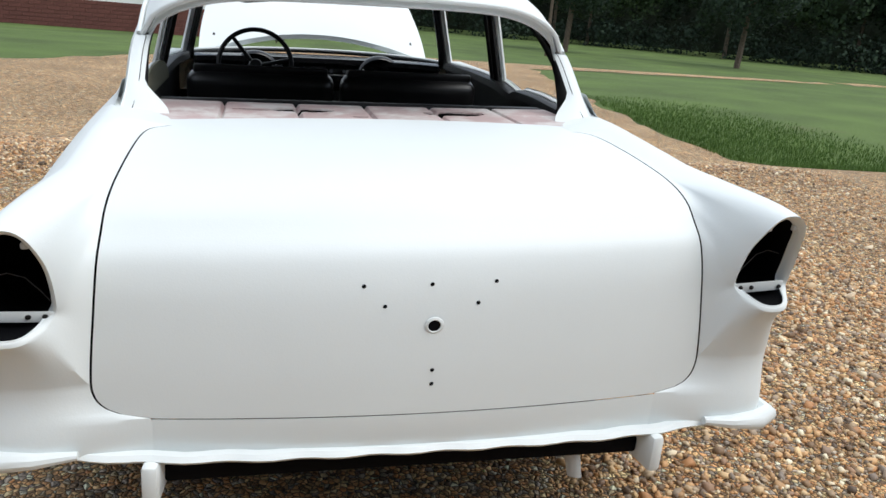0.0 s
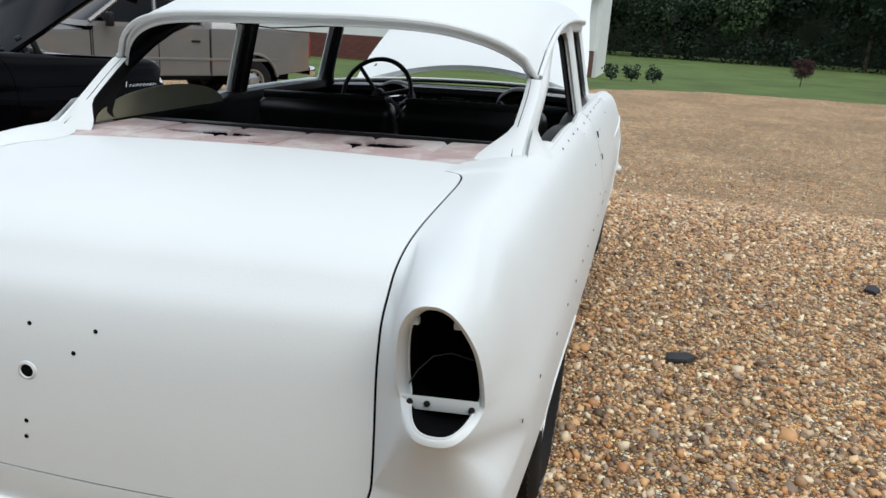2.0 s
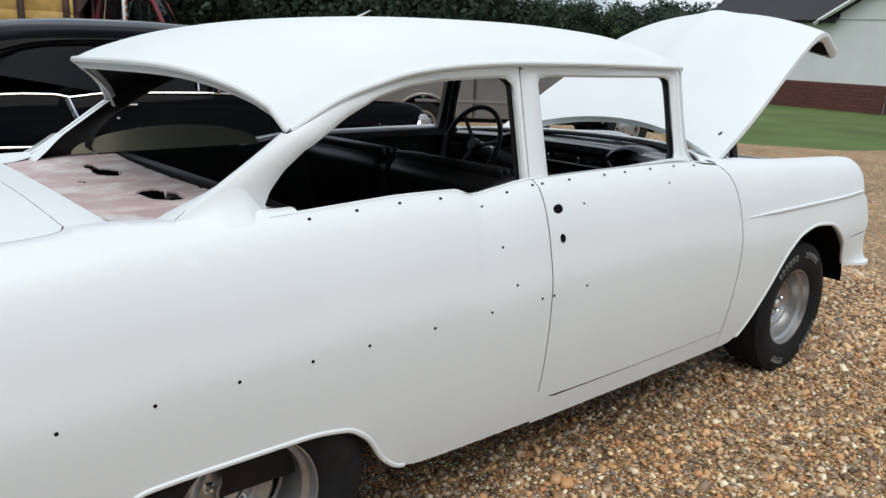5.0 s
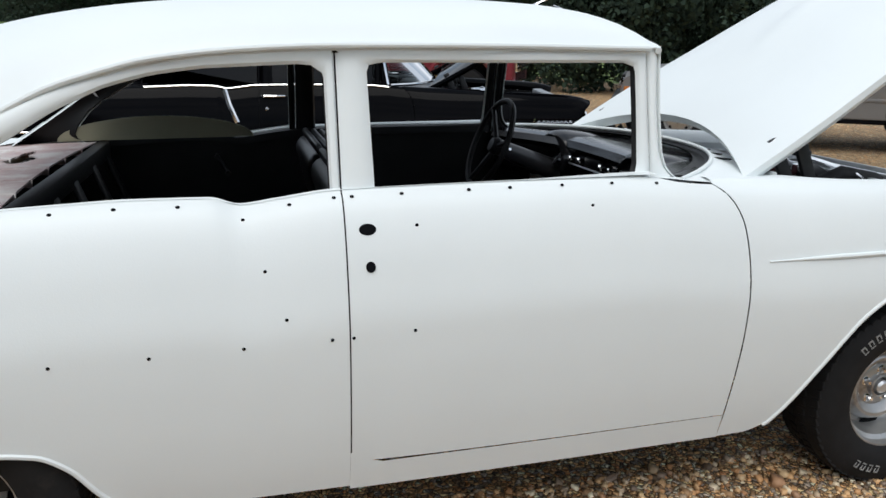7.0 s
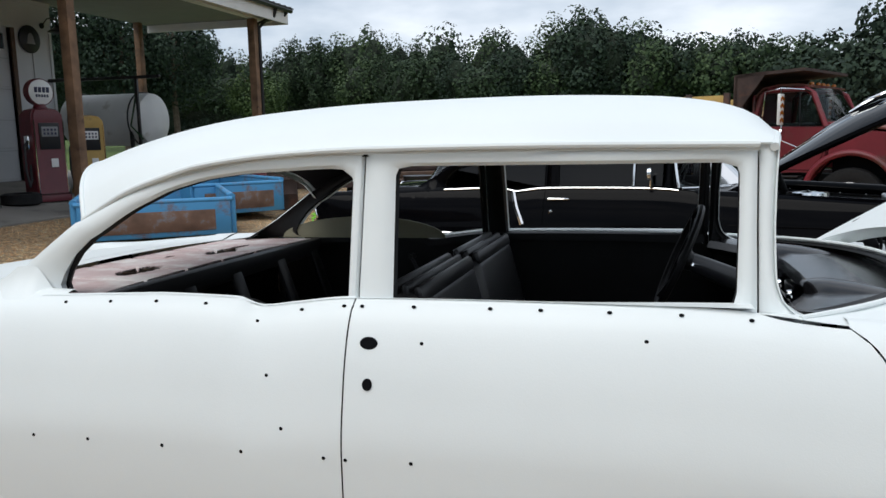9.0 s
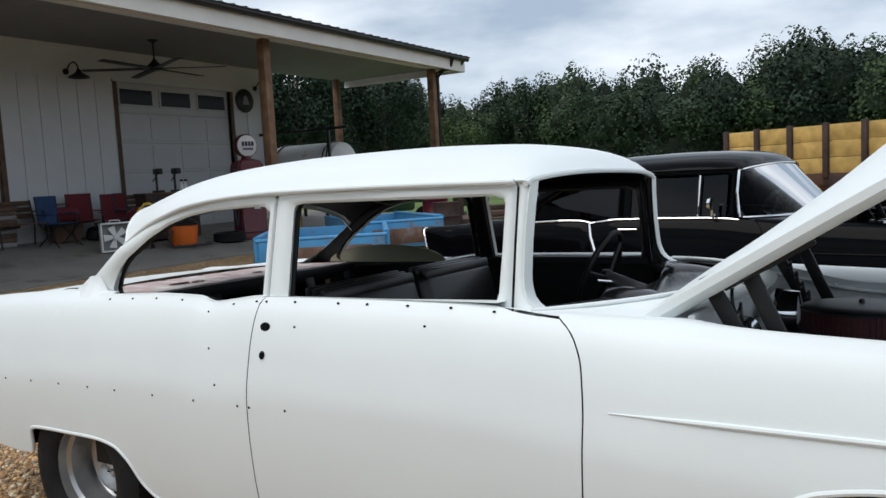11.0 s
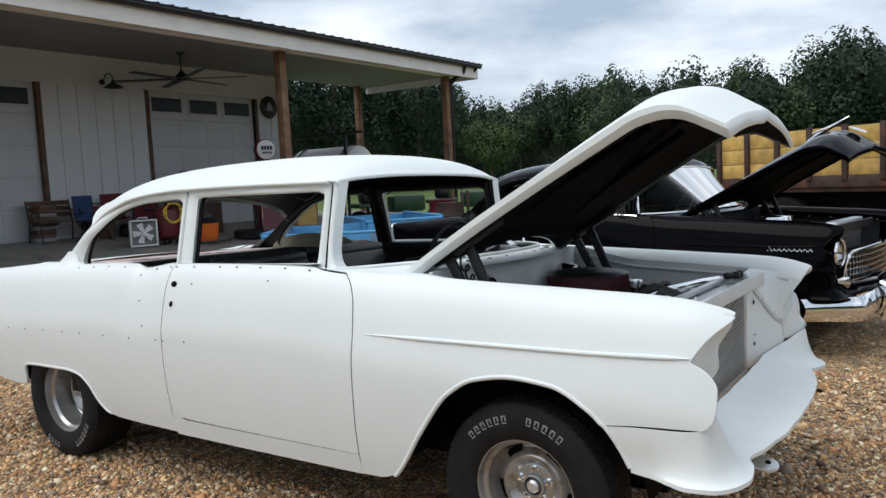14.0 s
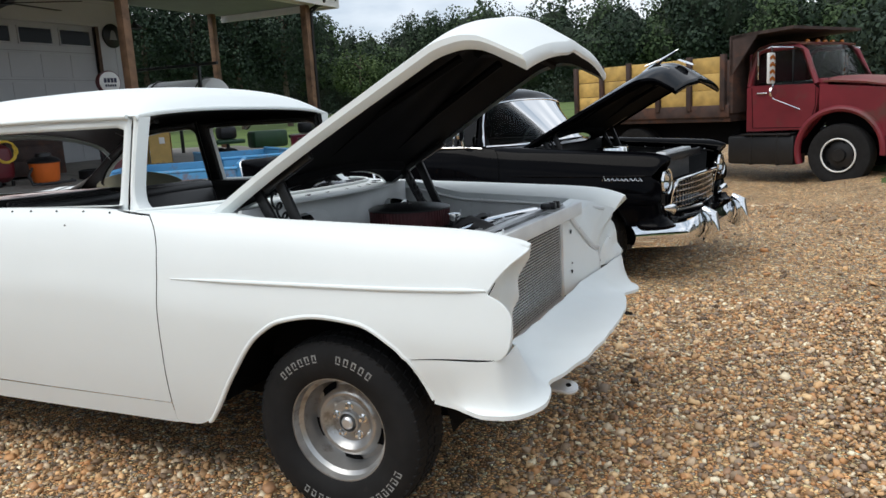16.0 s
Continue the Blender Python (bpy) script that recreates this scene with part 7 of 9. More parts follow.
    spout = [(-16.05, -8.85, 4.68), (-16.0, -8.95, 4.55), (-15.5, -9.2, 4.40), (-15.35, -9.3, 4.2), (-15.35, -9.3, 0.5)]
    part("downspout", tube(spout, 0.045, 8), M_BLKMETAL, barn)
    roof = sheet([[(x, y, 4.76 + (-8.8 - y) * 0.16) for y in (-8.78, -13.0)] for x in (-16.3, 9.2)], thick=0.03)
    part("porch_roof", roof, M_ROOF, barn, "dark ribbed metal roofing", smooth=0)
    for k in range(85):
        x = -16.2 + k * 0.3
        part("roof_rib", box(0.045, 4.25, 0.03, (x, -10.9, 4.80 + 2.1 * 0.16), 0.008, (-9.1, 0, 0)), M_ROOF, barn, smooth=0)
    main = [[(x, y, z) for y, z in ((-12.6, 5.6), (-17.7, 8.2), (-22.6, 5.6))] for x in (-8.2, 9.3)]
    part("main_roof", sheet(main, thick=0.05), M_ROOF, barn, smooth=0)
    part("low_roof", sheet([[(x, y, z) for y, z in ((-13.0, 5.46), (-22.5, 5.6))] for x in (-12.6, -8.0)], thick=0.04), M_ROOF, barn, smooth=0)
    part("upper_wall_front", box(16.9, 0.16, 0.9, (0.5, WALL_Y - 0.06, 5.3)), M_SIDING, barn, smooth=0)
    for x in (-8.0, 8.92):
        gab = prism([(-12.9, 5.5), (-22.2, 5.5), (-17.7, 8.1)], 0.1)
        part("gable", moved(gab, Matrix.Translation((x, 0, 0)) @ SIDEWAYS), M_SIDING, barn, smooth=0)
    part("floor_inside", box(21.0, 9.0, 0.05, (-1.7, -17.7, base - 0.03)), M_CONC, barn)


M_PANE = material("dark_door_pane", (0.004, 0.006, 0.006), 0.12, vary=0.2, spec=0.1)
build_barn()


def wall_lamp(x, z):
    t = thing("barn_lamp", "black gooseneck barn lamp fixed to the white wall", "wall lamp", Matrix.Translation((x, WALL_Y + 0.025, z)), group="barn lamps")
    part("mount", moved(lathe([(0, 0.03), (0.06, 0.025), (0.065, 0)], 16, "y"), Matrix()), M_BLKMETAL, t)
    part("arm", tube([(0, 0.02, 0), (0, 0.16, 0.14), (0, 0.30, 0.16), (0, 0.40, 0.08), (0, 0.42, -0.02)], 0.014, 8), M_BLKMETAL, t)
    part("shade", moved(lathe([(0.03, 0.05), (0.05, 0.0), (0.09, -0.03), (0.20, -0.10), (0.205, -0.12), (0.195, -0.115), (0.08, -0.045), (0.03, -0.01)], 28), Matrix.Translation((0, 0.42, -0.05))), M_BLKMETAL, t)


wall_lamp(-6.85, 4.02)
wall_lamp(-12.15, 4.06)


def bell_sign():
    t = thing("round_sign", "round black sign with a pale bell shape on the wall", "sign", Matrix.Translation((-11.75, WALL_Y + 0.03, 3.72)))
    part("disc", lathe([(0, 0.04), (0.27, 0.04), (0.30, 0.02), (0.30, 0)], 32, "y"), M_BLKMETAL, t)
    bell = prism([(-0.12, -0.10), (0.12, -0.10), (0.10, -0.04), (0.07, 0.08), (0.03, 0.13), (-0.03, 0.13), (-0.07, 0.08), (-0.10, -0.04)], 0.008)
    part("bell_shape", moved(bell, Matrix(((-1, 0, 0, 0), (0, 0, 1, 0.04), (0, 1, 0, 0), (0, 0, 0, 1)))), M_SOFFIT, t)


def word_sign():
    t = thing("metal_sign", "dark rusty sign with worn pale lettering over the door", "sign", Matrix.Translation((-3.65, WALL_Y + 0.03, 4.42)))
    part("plate", box(1.75, 0.04, 0.56, (0, 0, 0), 0.01), material("dark_navy_sign", (0.014, 0.014, 0.024), 0.6, vary=0.4, scale=6, dirt=(0.08, 0.04, 0.02), dirt_at=0.6), t)
    for row, n in ((0.12, 7), (-0.13, 5)):
        for k in range(n):
            x = 0.62 - k * 0.2
            part("letter_bar", box(0.045, 0.012, 0.15, (x, 0.025, row)), M_LETTER, t, smooth=0)
            part("letter_bar", box(0.10, 0.012, 0.035, (x - 0.04, 0.025, row + (0.055 if k % 2 else -0.055))), M_LETTER, t, smooth=0)


bell_sign()
word_sign()


def ceiling_fan():
    t = thing("ceiling_fan", "large black ceiling fan hanging from the porch ceiling", "ceiling fan", Matrix.Translation((-7.84, -11.5, 0)))
    part("canopy", moved(lathe([(0.02, -0.06), (0.10, -0.02), (0.11, 0.0)], 20), Matrix.Translation((0, 0, 4.57))), M_BLKMETAL, t)
    part("rod", tube([(0, 0, 4.55), (0, 0, 4.12)], 0.016, 8), M_BLKMETAL, t)
    part("motor", moved(lathe([(0.02, 0.18), (0.06, 0.12), (0.14, 0.04), (0.16, -0.01), (0.12, -0.05), (0, -0.07)], 24), Matrix.Translation((0, 0, 4.02))), M_BLKMETAL, t)
    for k in range(6):
        a = k * math.pi / 3 + 0.15
        b = box(1.30, 0.16, 0.016, (0.76, 0, 0), 0.006, (6, 0, 0))
        part("blade", moved(b, Matrix.Translation((0, 0, 4.0)) @ Matrix.Rotation(a, 4, "Z")), M_BLKMETAL, t)


ceiling_fan()


def fuel_pump(m, mat, globe, label):
    t = thing("fuel_pump", label, "fuel pump", m)
    body = bmesh.new()
    p = [[(sx * w, sy * d, z) for sx, sy in ((-1, -1), (1, -1), (1, 1), (-1, 1))] for w, d, z in ((0.29, 0.22, 0), (0.29, 0.22, 0.10), (0.265, 0.20, 0.13), (0.265, 0.20, 1.30), (0.255, 0.19, 1.40), (0.20, 0.15, 1.47), (0.08, 0.08, 1.50))]
    body = sheet(p, closed_v=True)
    bmesh.ops.holes_fill(body, edges=[e for e in body.edges if e.is_boundary])
    bmesh.ops.recalc_face_normals(body, faces=body.faces[:])
    bmesh.ops.bevel(body, geom=[e for e in body.edges if abs(e.verts[0].co.z - e.verts[1].co.z) > 0.04], offset=0.03, segments=3, affect="EDGES")
    part("body", body, mat, t)
    part("dial_face", box(0.34, 0.02, 0.42, (0, 0.205, 1.05), 0.02), M_BLKMETAL, t)
    part("dial_window", box(0.27, 0.012, 0.16, (0, 0.217, 1.12), 0.01), M_SOFFIT if globe else M_WPLASTIC, t)
    for z in (1.15, 1.09):
        for k in range(4):
            part("figure_bar", box(0.03, 0.008, 0.035, (-0.09 + k * 0.06, 0.225, z)), M_INK, t, smooth=0)
    part("lower_plate", box(0.12, 0.012, 0.14, (-0.05, 0.205, 0.62), 0.02), M_WPLASTIC, t)
    part("nozzle_cradle", box(0.05, 0.12, 0.22, (0.285, 0.05, 0.95), 0.015), M_CHROME, t)
    hose = [(0.28, 0.08, 1.0), (0.36, 0.1, 0.9), (0.38, 0.12, 0.5), (0.34, 0.12, 0.25), (0.30, 0.1, 0.35), (0.285, 0.08, 0.6)]
    part("hose", tube(hose, 0.018, 8), M_RUBBERMAT, t)
    for x in (-0.24, 0.24):
        part("corner_trim", tube([(x, 0.205, 0.14), (x, 0.205, 1.30)], 0.008, 6), M_CHROME, t)
    if globe:
        part("globe_collar", moved(lathe([(0.11, 0), (0.10, 0.03), (0.08, 0.07)], 20), Matrix.Translation((0, 0, 1.49))), mat, t)
        part("globe_band", moved(lathe([(0.20, -0.075), (0.215, -0.06), (0.215, 0.06), (0.20, 0.075)], 40, "y"), Matrix.Translation((0, 0, 1.75))), M_REDENAMEL, t)
        for s in (1, -1):
            lens = part("globe_lens", moved(lathe([(0, 0.10), (0.1, 0.095), (0.17, 0.083), (0.20, 0.07)], 40, "y"), Matrix.Translation((0, 0, 1.75)) @ pose(0, 0, 0, 0, 0, 0 if s > 0 else 180)), M_WPLASTIC, t)
            for z, n, w, hh in ((0.035, 4, 0.052, 0.085), (-0.06, 5, 0.032, 0.045)):
                for k in range(n):
                    x = (k - (n - 1) / 2) * (w + 0.012)
                    part("lens_bar", box(w, 0.008, hh, (x, s * 0.099, 1.75 + z), 0.008), M_INK, lens, smooth=0)
    return t


fuel_pump(pose(-9.29, -10.6, slab_z(-10.6), 0, 0, -18) @ Matrix.Diagonal((1.14, 1.14, 1.14, 1)), M_REDENAMEL, True, "old red fuel pump with a round white globe on top")
fuel_pump(pose(-10.62, -10.75, slab_z(-10.75), 0, 0, -30) @ Matrix.Diagonal((1.06, 1.06, 1.06, 1)), M_YELLOW, False, "old yellow fuel pump behind the porch post")


def storage_tank():
    t = thing("storage_tank", "white horizontal fuel tank on a steel stand", "tank", pose(-13.0, -11.9, slab_z(-12.0) + 0.06, 0, 0, -90))
    part("shell", moved(lathe([(0, -1.25), (0.35, -1.2), (0.58, -1.05), (0.60, -0.95), (0.60, 0.95), (0.58, 1.05), (0.35, 1.2), (0, 1.25)], 36, "x"), Matrix.Translation((0, 0, 1.35))), M_TANK, t)
    for x in (-0.8, 0.8):
        for y in (-0.5, 0.5):
            part("leg", box(0.07, 0.07, 1.1, (x, y, 0.55), 0.006), M_BLKMETAL, t)
        part("strap", tube([(x, 0.62 * math.cos(a), 1.35 + 0.62 * math.sin(a)) for a in np.linspace(0, 2 * math.pi, 24, endpoint=False)], 0.018, 6, closed=True), M_BLKMETAL, t)
        part("stand_post", box(0.06, 0.06, 2.25, (x * 1.5, 0.75, 1.12), 0.005), M_BLKMETAL, t)
    part("stand_rail", box(3.6, 0.07, 0.07, (0, 0.75, 2.25), 0.006), M_BLKMETAL, t)
    part("tank_hose", tube([(-1.1, 0.7, 2.2), (-1.15, 0.75, 1.8), (-1.0, 0.78, 1.2), (-1.3, 0.78, 0.9)], 0.02, 8), M_GREEN, t)


storage_tank()


def camp_chair(x, y, turn, cloth, label):
    t = thing("camp_chair", label, "chair", pose(x, y, slab_z(y), 0, 0, turn), group="porch chairs")
    for sx in (-1, 1):
        part("leg", tube([(sx * 0.27, 0.25, 0.0), (sx * 0.22, -0.25, 0.45), (sx * 0.24, -0.30, 0.95)], 0.011, 6), M_BLKMETAL, t)
        part("leg", tube([(sx * 0.27, -0.28, 0.0), (sx * 0.25, 0.24, 0.43), (sx * 0.27, 0.26, 0.62)], 0.011, 6), M_BLKMETAL, t)
        part("arm", box(0.07, 0.5, 0.02, (sx * 0.28, 0.0, 0.62), 0.008), cloth, t)
    g = [[(x * 0.26, 0.26 - 0.5 * u, 0.44 - 0.05 * math.sin(u * 3.1) * (1 - x * x)) for u in np.linspace(0, 1, 8)] for x in np.linspace(-1, 1, 9)]
    part("seat", sheet(g, thick=0.01), cloth, t)
    g = [[(x * 0.25, -0.25 - 0.06 * u - 0.04 * (1 - x * x), 0.42 + 0.55 * u) for u in np.linspace(0, 1, 8)] for x in np.linspace(-1, 1, 9)]
    part("backrest", sheet(g, thick=0.012), cloth, t)


camp_chair(-5.9, -12.2, 10, M_NAVY, "blue canvas folding camp chair on the porch")
camp_chair(-6.55, -12.35, -15, M_REDCLOTH, "dark red canvas folding camp chair on the porch")
camp_chair(-7.5, -12.1, 25, M_NAVY, "blue canvas folding camp chair beside a garden bench")


def garden_bench(x, y, turn, label, wide=1.2):
    t = thing("garden_bench", label, "bench", pose(x, y, slab_z(y), 0, 0, turn))
    for sx in (-1, 1):
        e = sx * wide / 2
        part("end_frame", tube([(e, 0.25, 0), (e, 0.22, 0.42), (e, -0.2, 0.42), (e, -0.25, 0)], 0.016, 6), M_BLKMETAL, t)
        part("armrest", tube([(e, -0.22, 0.66), (e, 0.1, 0.66), (e, 0.22, 0.60), (e, 0.16, 0.53), (e, 0.10, 0.57), (e, 0.12, 0.61)], 0.014, 6), M_BLKMETAL, t)
        part("back_post", tube([(e, -0.2, 0.42), (e, -0.30, 0.88)], 0.016, 6), M_BLKMETAL, t)
    for k in range(5):
        part("seat_slat", box(wide, 0.07, 0.02, (0, -0.18 + k * 0.09, 0.43), 0.005), M_WOODDARK, t)
    for k in range(3):
        part("back_slat", box(wide, 0.02, 0.09, (0, -0.235 - 0.025 * k, 0.58 + 0.12 * k), 0.005, (-12, 0, 0)), M_WOODDARK, t)


garden_bench(-5.3, -12.55, 0, "dark garden bench with wooden slats against the wall", 0.9)
garden_bench(-7.9, -12.6, -8, "black iron garden bench with scrolled arms", 0.9)


camp_chair(-7.0, -12.0, -30, M_REDCLOTH, "dark red folded canvas chair with sagging seat")


def storage_tote(x, y, turn, mat, label):
    t = thing("storage_tote", label, "storage box", pose(x, y, slab_z(y), 0, 0, turn))
    p = [[(sx * w, sy * d, z) for sx, sy in ((-1, -1), (1, -1), (1, 1), (-1, 1))] for w, d, z in ((0.25, 0.17, 0.0), (0.30, 0.21, 0.36))]
    bm = sheet(p, closed_v=True)
    bmesh.ops.holes_fill(bm, edges=[e for e in bm.edges if e.is_boundary])
    bmesh.ops.recalc_face_normals(bm, faces=bm.faces[:])
    bmesh.ops.bevel(bm, geom=bm.edges[:], offset=0.02, segments=2, affect="EDGES")
    part("tub", bm, mat, t)
    part("lid", box(0.66, 0.48, 0.05, (0, 0, 0.385), 0.015), M_BLKMETAL, t)
    for sx in (-1, 1):
        part("grip", box(0.03, 0.16, 0.03, (sx * 0.315, 0, 0.30), 0.008), M_BLKMETAL, t)


storage_tote(-7.35, -11.75, 12, M_NAVY, "dark blue plastic storage tote with a black lid")
storage_tote(-6.25, -12.62, -8, M_WOODDARK, "brown storage tote pushed against the wall")


def duffel_bag(x, y, z, turn, mat, label):
    t = thing("duffel_bag", label, "bag", pose(x, y, z, 0, 0, turn))
    bag = lathe([(0, -0.30), (0.10, -0.29), (0.15, -0.24), (0.165, -0.1), (0.15, 0.0), (0.17, 0.12), (0.15, 0.24), (0.10, 0.29), (0, 0.30)], 20, "x")
    for v in bag.verts:
        v.co.z = max(v.co.z, -0.12) + 0.12 + 0.012 * math.sin(v.co.x * 23) * math.sin(v.co.y * 31)
    part("body", bag, mat, t)
    part("strap", tube([(-0.12, 0.0, 0.26), (-0.08, 0.02, 0.34), (0.08, 0.02, 0.34), (0.12, 0.0, 0.26)], 0.012, 6), M_BLKMETAL, t)


duffel_bag(-6.95, -12.55, slab_z(-12.55), 30, M_BLKMETAL, "black duffel bag lying by the chairs")
duffel_bag(-6.25, -12.62, slab_z(-12.62) + 0.415, -12, M_REDCLOTH, "dark red duffel bag lying on a tote")


def stone_stack(x, y):
    rng = np.random.default_rng(4)
    t = thing("stone_stack", "small stack of flat grey stones beside the door jamb", "stone stack", pose(x, y, slab_z(y)))
    z = 0.0
    for k in range(9):
        h = 0.07 + 0.02 * rng.uniform()
        part("stone", box(0.36 + 0.1 * rng.uniform(), 0.28, h, (rng.uniform(-0.04, 0.04), 0, z + h / 2), 0.02, (0, 0, rng.uniform(-15, 15))), M_SOFFIT if k % 3 == 0 else M_WOODDARK, t)
        z += h


stone_stack(-5.15, -12.75)


def box_fan(x, y, turn):
    t = thing("box_fan", "white square box fan standing on the slab", "fan", pose(x, y, slab_z(y), 0, 0, turn))
    for sx in (-1, 1):
        part("case_side", box(0.03, 0.12, 0.54, (sx * 0.255, 0, 0.29), 0.008), M_WPLASTIC, t)
    for z in (0.035, 0.545):
        part("case_rail", box(0.54, 0.12, 0.03, (0, 0, z), 0.008), M_WPLASTIC, t)
    part("back_grille", box(0.5, 0.01, 0.5, (0, -0.05, 0.29), 0.002), M_SOFFIT, t)
    for k in range(5):
        a = k * 1.2566
        b = prism([(0.03, -0.03), (0.20, -0.07), (0.21, 0.06), (0.04, 0.03)], 0.006)
        part("fan_blade", moved(b, Matrix.Translation((0, 0.0, 0.29)) @ Matrix.Rotation(a, 4, "Y") @ pose(0, 0, 0, 90, 0, 0)), M_WPLASTIC, t)
    part("hub", moved(lathe([(0, 0.03), (0.05, 0.02), (0.05, -0.02)], 16, "y"), Matrix.Translation((0, 0.03, 0.29))), M_WPLASTIC, t)
    part("handle", tube([(-0.1, 0, 0.56), (-0.08, 0, 0.60), (0.08, 0, 0.60), (0.1, 0, 0.56)], 0.01, 6), M_WPLASTIC, t)


box_fan(-6.15, -10.9, -20)


def compressor(x, y):
    t = thing("air_compressor", "red upright compressor tank with a coiled yellow hose", "compressor", pose(x, y, slab_z(y)))
    part("tank", moved(lathe([(0, 0), (0.15, 0.03), (0.24, 0.12), (0.25, 0.2), (0.25, 0.55), (0.22, 0.66), (0.12, 0.73), (0, 0.75)], 28), Matrix.Translation((0, 0, 0.06))), M_REDENAMEL, t)
    for k in range(4):
        a = k * 1.57 + 0.78
        part("foot", box(0.05, 0.05, 0.10, (0.19 * math.cos(a), 0.19 * math.sin(a), 0.05), 0.01), M_BLKMETAL, t)
    coil = [(0.02 * math.sin(k * 0.37) + (0.21 + 0.02 * math.sin(k)) * math.cos(k * 0.21), 0.25 + 0.015 * math.sin(k * 1.7), 0.66 + (0.20 + 0.02 * math.sin(k * 1.3)) * math.sin(k * 0.21)) for k in range(150)]
    part("hose", tube(coil, 0.011, 6), M_HOSEY, t)


compressor(-6.75, -10.95)


def shop_vac(x, y):
    t = thing("shop_vacuum", "orange drum shop vacuum with a black lid", "vacuum cleaner", pose(x, y, slab_z(y)))
    part("drum", lathe([(0, 0.05), (0.22, 0.05), (0.25, 0.10), (0.28, 0.40), (0.285, 0.44), (0, 0.44)], 32), M_ORANGE, t)
    part("lid", lathe([(0.30, 0.43), (0.305, 0.47), (0.24, 0.52), (0.16, 0.55), (0.14, 0.62), (0.0, 0.64)], 32), M_BLKMETAL, t)
    for k in range(4):
        a = k * 1.57 + 0.4
        part("caster", moved(lathe([(0, 0.02), (0.03, 0.015), (0.03, -0.015), (0, -0.02)], 12, "x"), Matrix.Translation((0.24 * math.cos(a), 0.24 * math.sin(a), 0.03))), M_BLKMETAL, t)
    part("vacuum_hose", tube([(0.28, 0.0, 0.35), (0.45, 0.1, 0.2), (0.5, 0.25, 0.04), (0.1, 0.42, 0.04), (-0.35, 0.38, 0.04), (-0.5, 0.1, 0.04)], 0.025, 8), M_RUBBERMAT, t)


shop_vac(-7.45, -10.6)


def work_cabinet(x, y):
    t = thing("tool_cabinet", "dark brown steel tool cabinet with hand presses on top", "cabinet", pose(x, y, slab_z(y), 0, 0, -12))
    part("case", box(1.15, 0.5, 0.92, (0, 0, 0.50), 0.015), M_RUST, t)
    for k in range(3):
        part("drawer", box(1.05, 0.02, 0.24, (0, 0.255, 0.22 + k * 0.28), 0.01), M_RUST, t)
    part("top", box(1.2, 0.55, 0.03, (0, 0, 0.975), 0.006), M_WOODDARK, t)
    for sx in (-0.2, 0.2):
        part("press_column", tube([(sx, 0, 0.99), (sx, 0, 1.45)], 0.025, 8), M_BLKMETAL, t)
        part("press_head", box(0.10, 0.26, 0.12, (sx, 0.08, 1.42), 0.02), M_BLKMETAL, t)
        part("press_lever", tube([(sx, 0.12, 1.40), (sx + 0.16, 0.16, 1.22)], 0.012, 6), M_BLKMETAL, t)
        part("press_base", box(0.16, 0.24, 0.05, (sx, 0.05, 1.01), 0.01), M_BLKMETAL, t)


work_cabinet(-7.95, -11.6)


def bottle(x, y, z, mat, label):
    t = thing("spray_bottle", label, "bottle", Matrix.Translation((x, y, z)))
    part("bottle_body", lathe([(0, 0), (0.04, 0), (0.042, 0.14), (0.018, 0.18), (0.016, 0.21)], 14), mat, t)
    part("bottle_cap", box(0.03, 0.08, 0.04, (0, 0.02, 0.23), 0.008), M_BLKMETAL, t)


for k in range(2):
    bottle(-8.32 + 0.11 * k, -11.45, slab_z(-11.6) + 0.99, M_WPLASTIC, "white plastic bottle standing on the tool cabinet")


def tyre_thing(x, y, z, r, w, label, turn=(0, 0, 0)):
    t = thing("loose_tyre", label, "tyre", pose(x, y, z, *turn))
    part("carcass", lathe([(r * 0.6, -w), (r * 0.8, -w * 1.05), (r, -w * 0.8), (r, w * 0.8), (r * 0.8, w * 1.05), (r * 0.6, w), (r * 0.62, 0)], 36), M_TYRE, t)
    return t


tyre_thing(-8.6, -10.55, slab_z(-10.55) + 0.10, 0.33, 0.10, "worn black tyre lying flat on the slab")
tyre_thing(-1.55, -10.2, slab_z(-10.2) + 0.12, 0.42, 0.12, "black tyre lying by the porch post")
tyre_thing(-1.2, -10.9, slab_z(-10.9) + 0.42, 0.42, 0.12, "black tyre standing on the porch", (90, 0, 60))


def loader_arm():
    t = thing("engine_hoist", "red engine hoist with its arm over the slab", "hoist", pose(-0.6, -9.9, slab_z(-9.9), 0, 0, 175))
    part("mast", box(0.09, 0.09, 1.5, (0, 0, 0.78), 0.01), M_REDENAMEL, t)
    part("arm", box(1.9, 0.08, 0.10, (0.75, 0, 1.20), 0.01, (0, 24, 0)), M_REDENAMEL, t)
    for s in (-0.3, 0.3):
        part("base_leg", box(1.5, 0.07, 0.07, (0.6, s, 0.08), 0.01), M_REDENAMEL, t)
    part("chain", tube([(1.58, 0, 0.82), (1.58, 0, 0.62)], 0.012, 6), M_BLKMETAL, t)
    part("ram", tube([(0.05, 0, 0.7), (0.7, 0, 1.1)], 0.03, 8), M_BLKMETAL, t)


loader_arm()


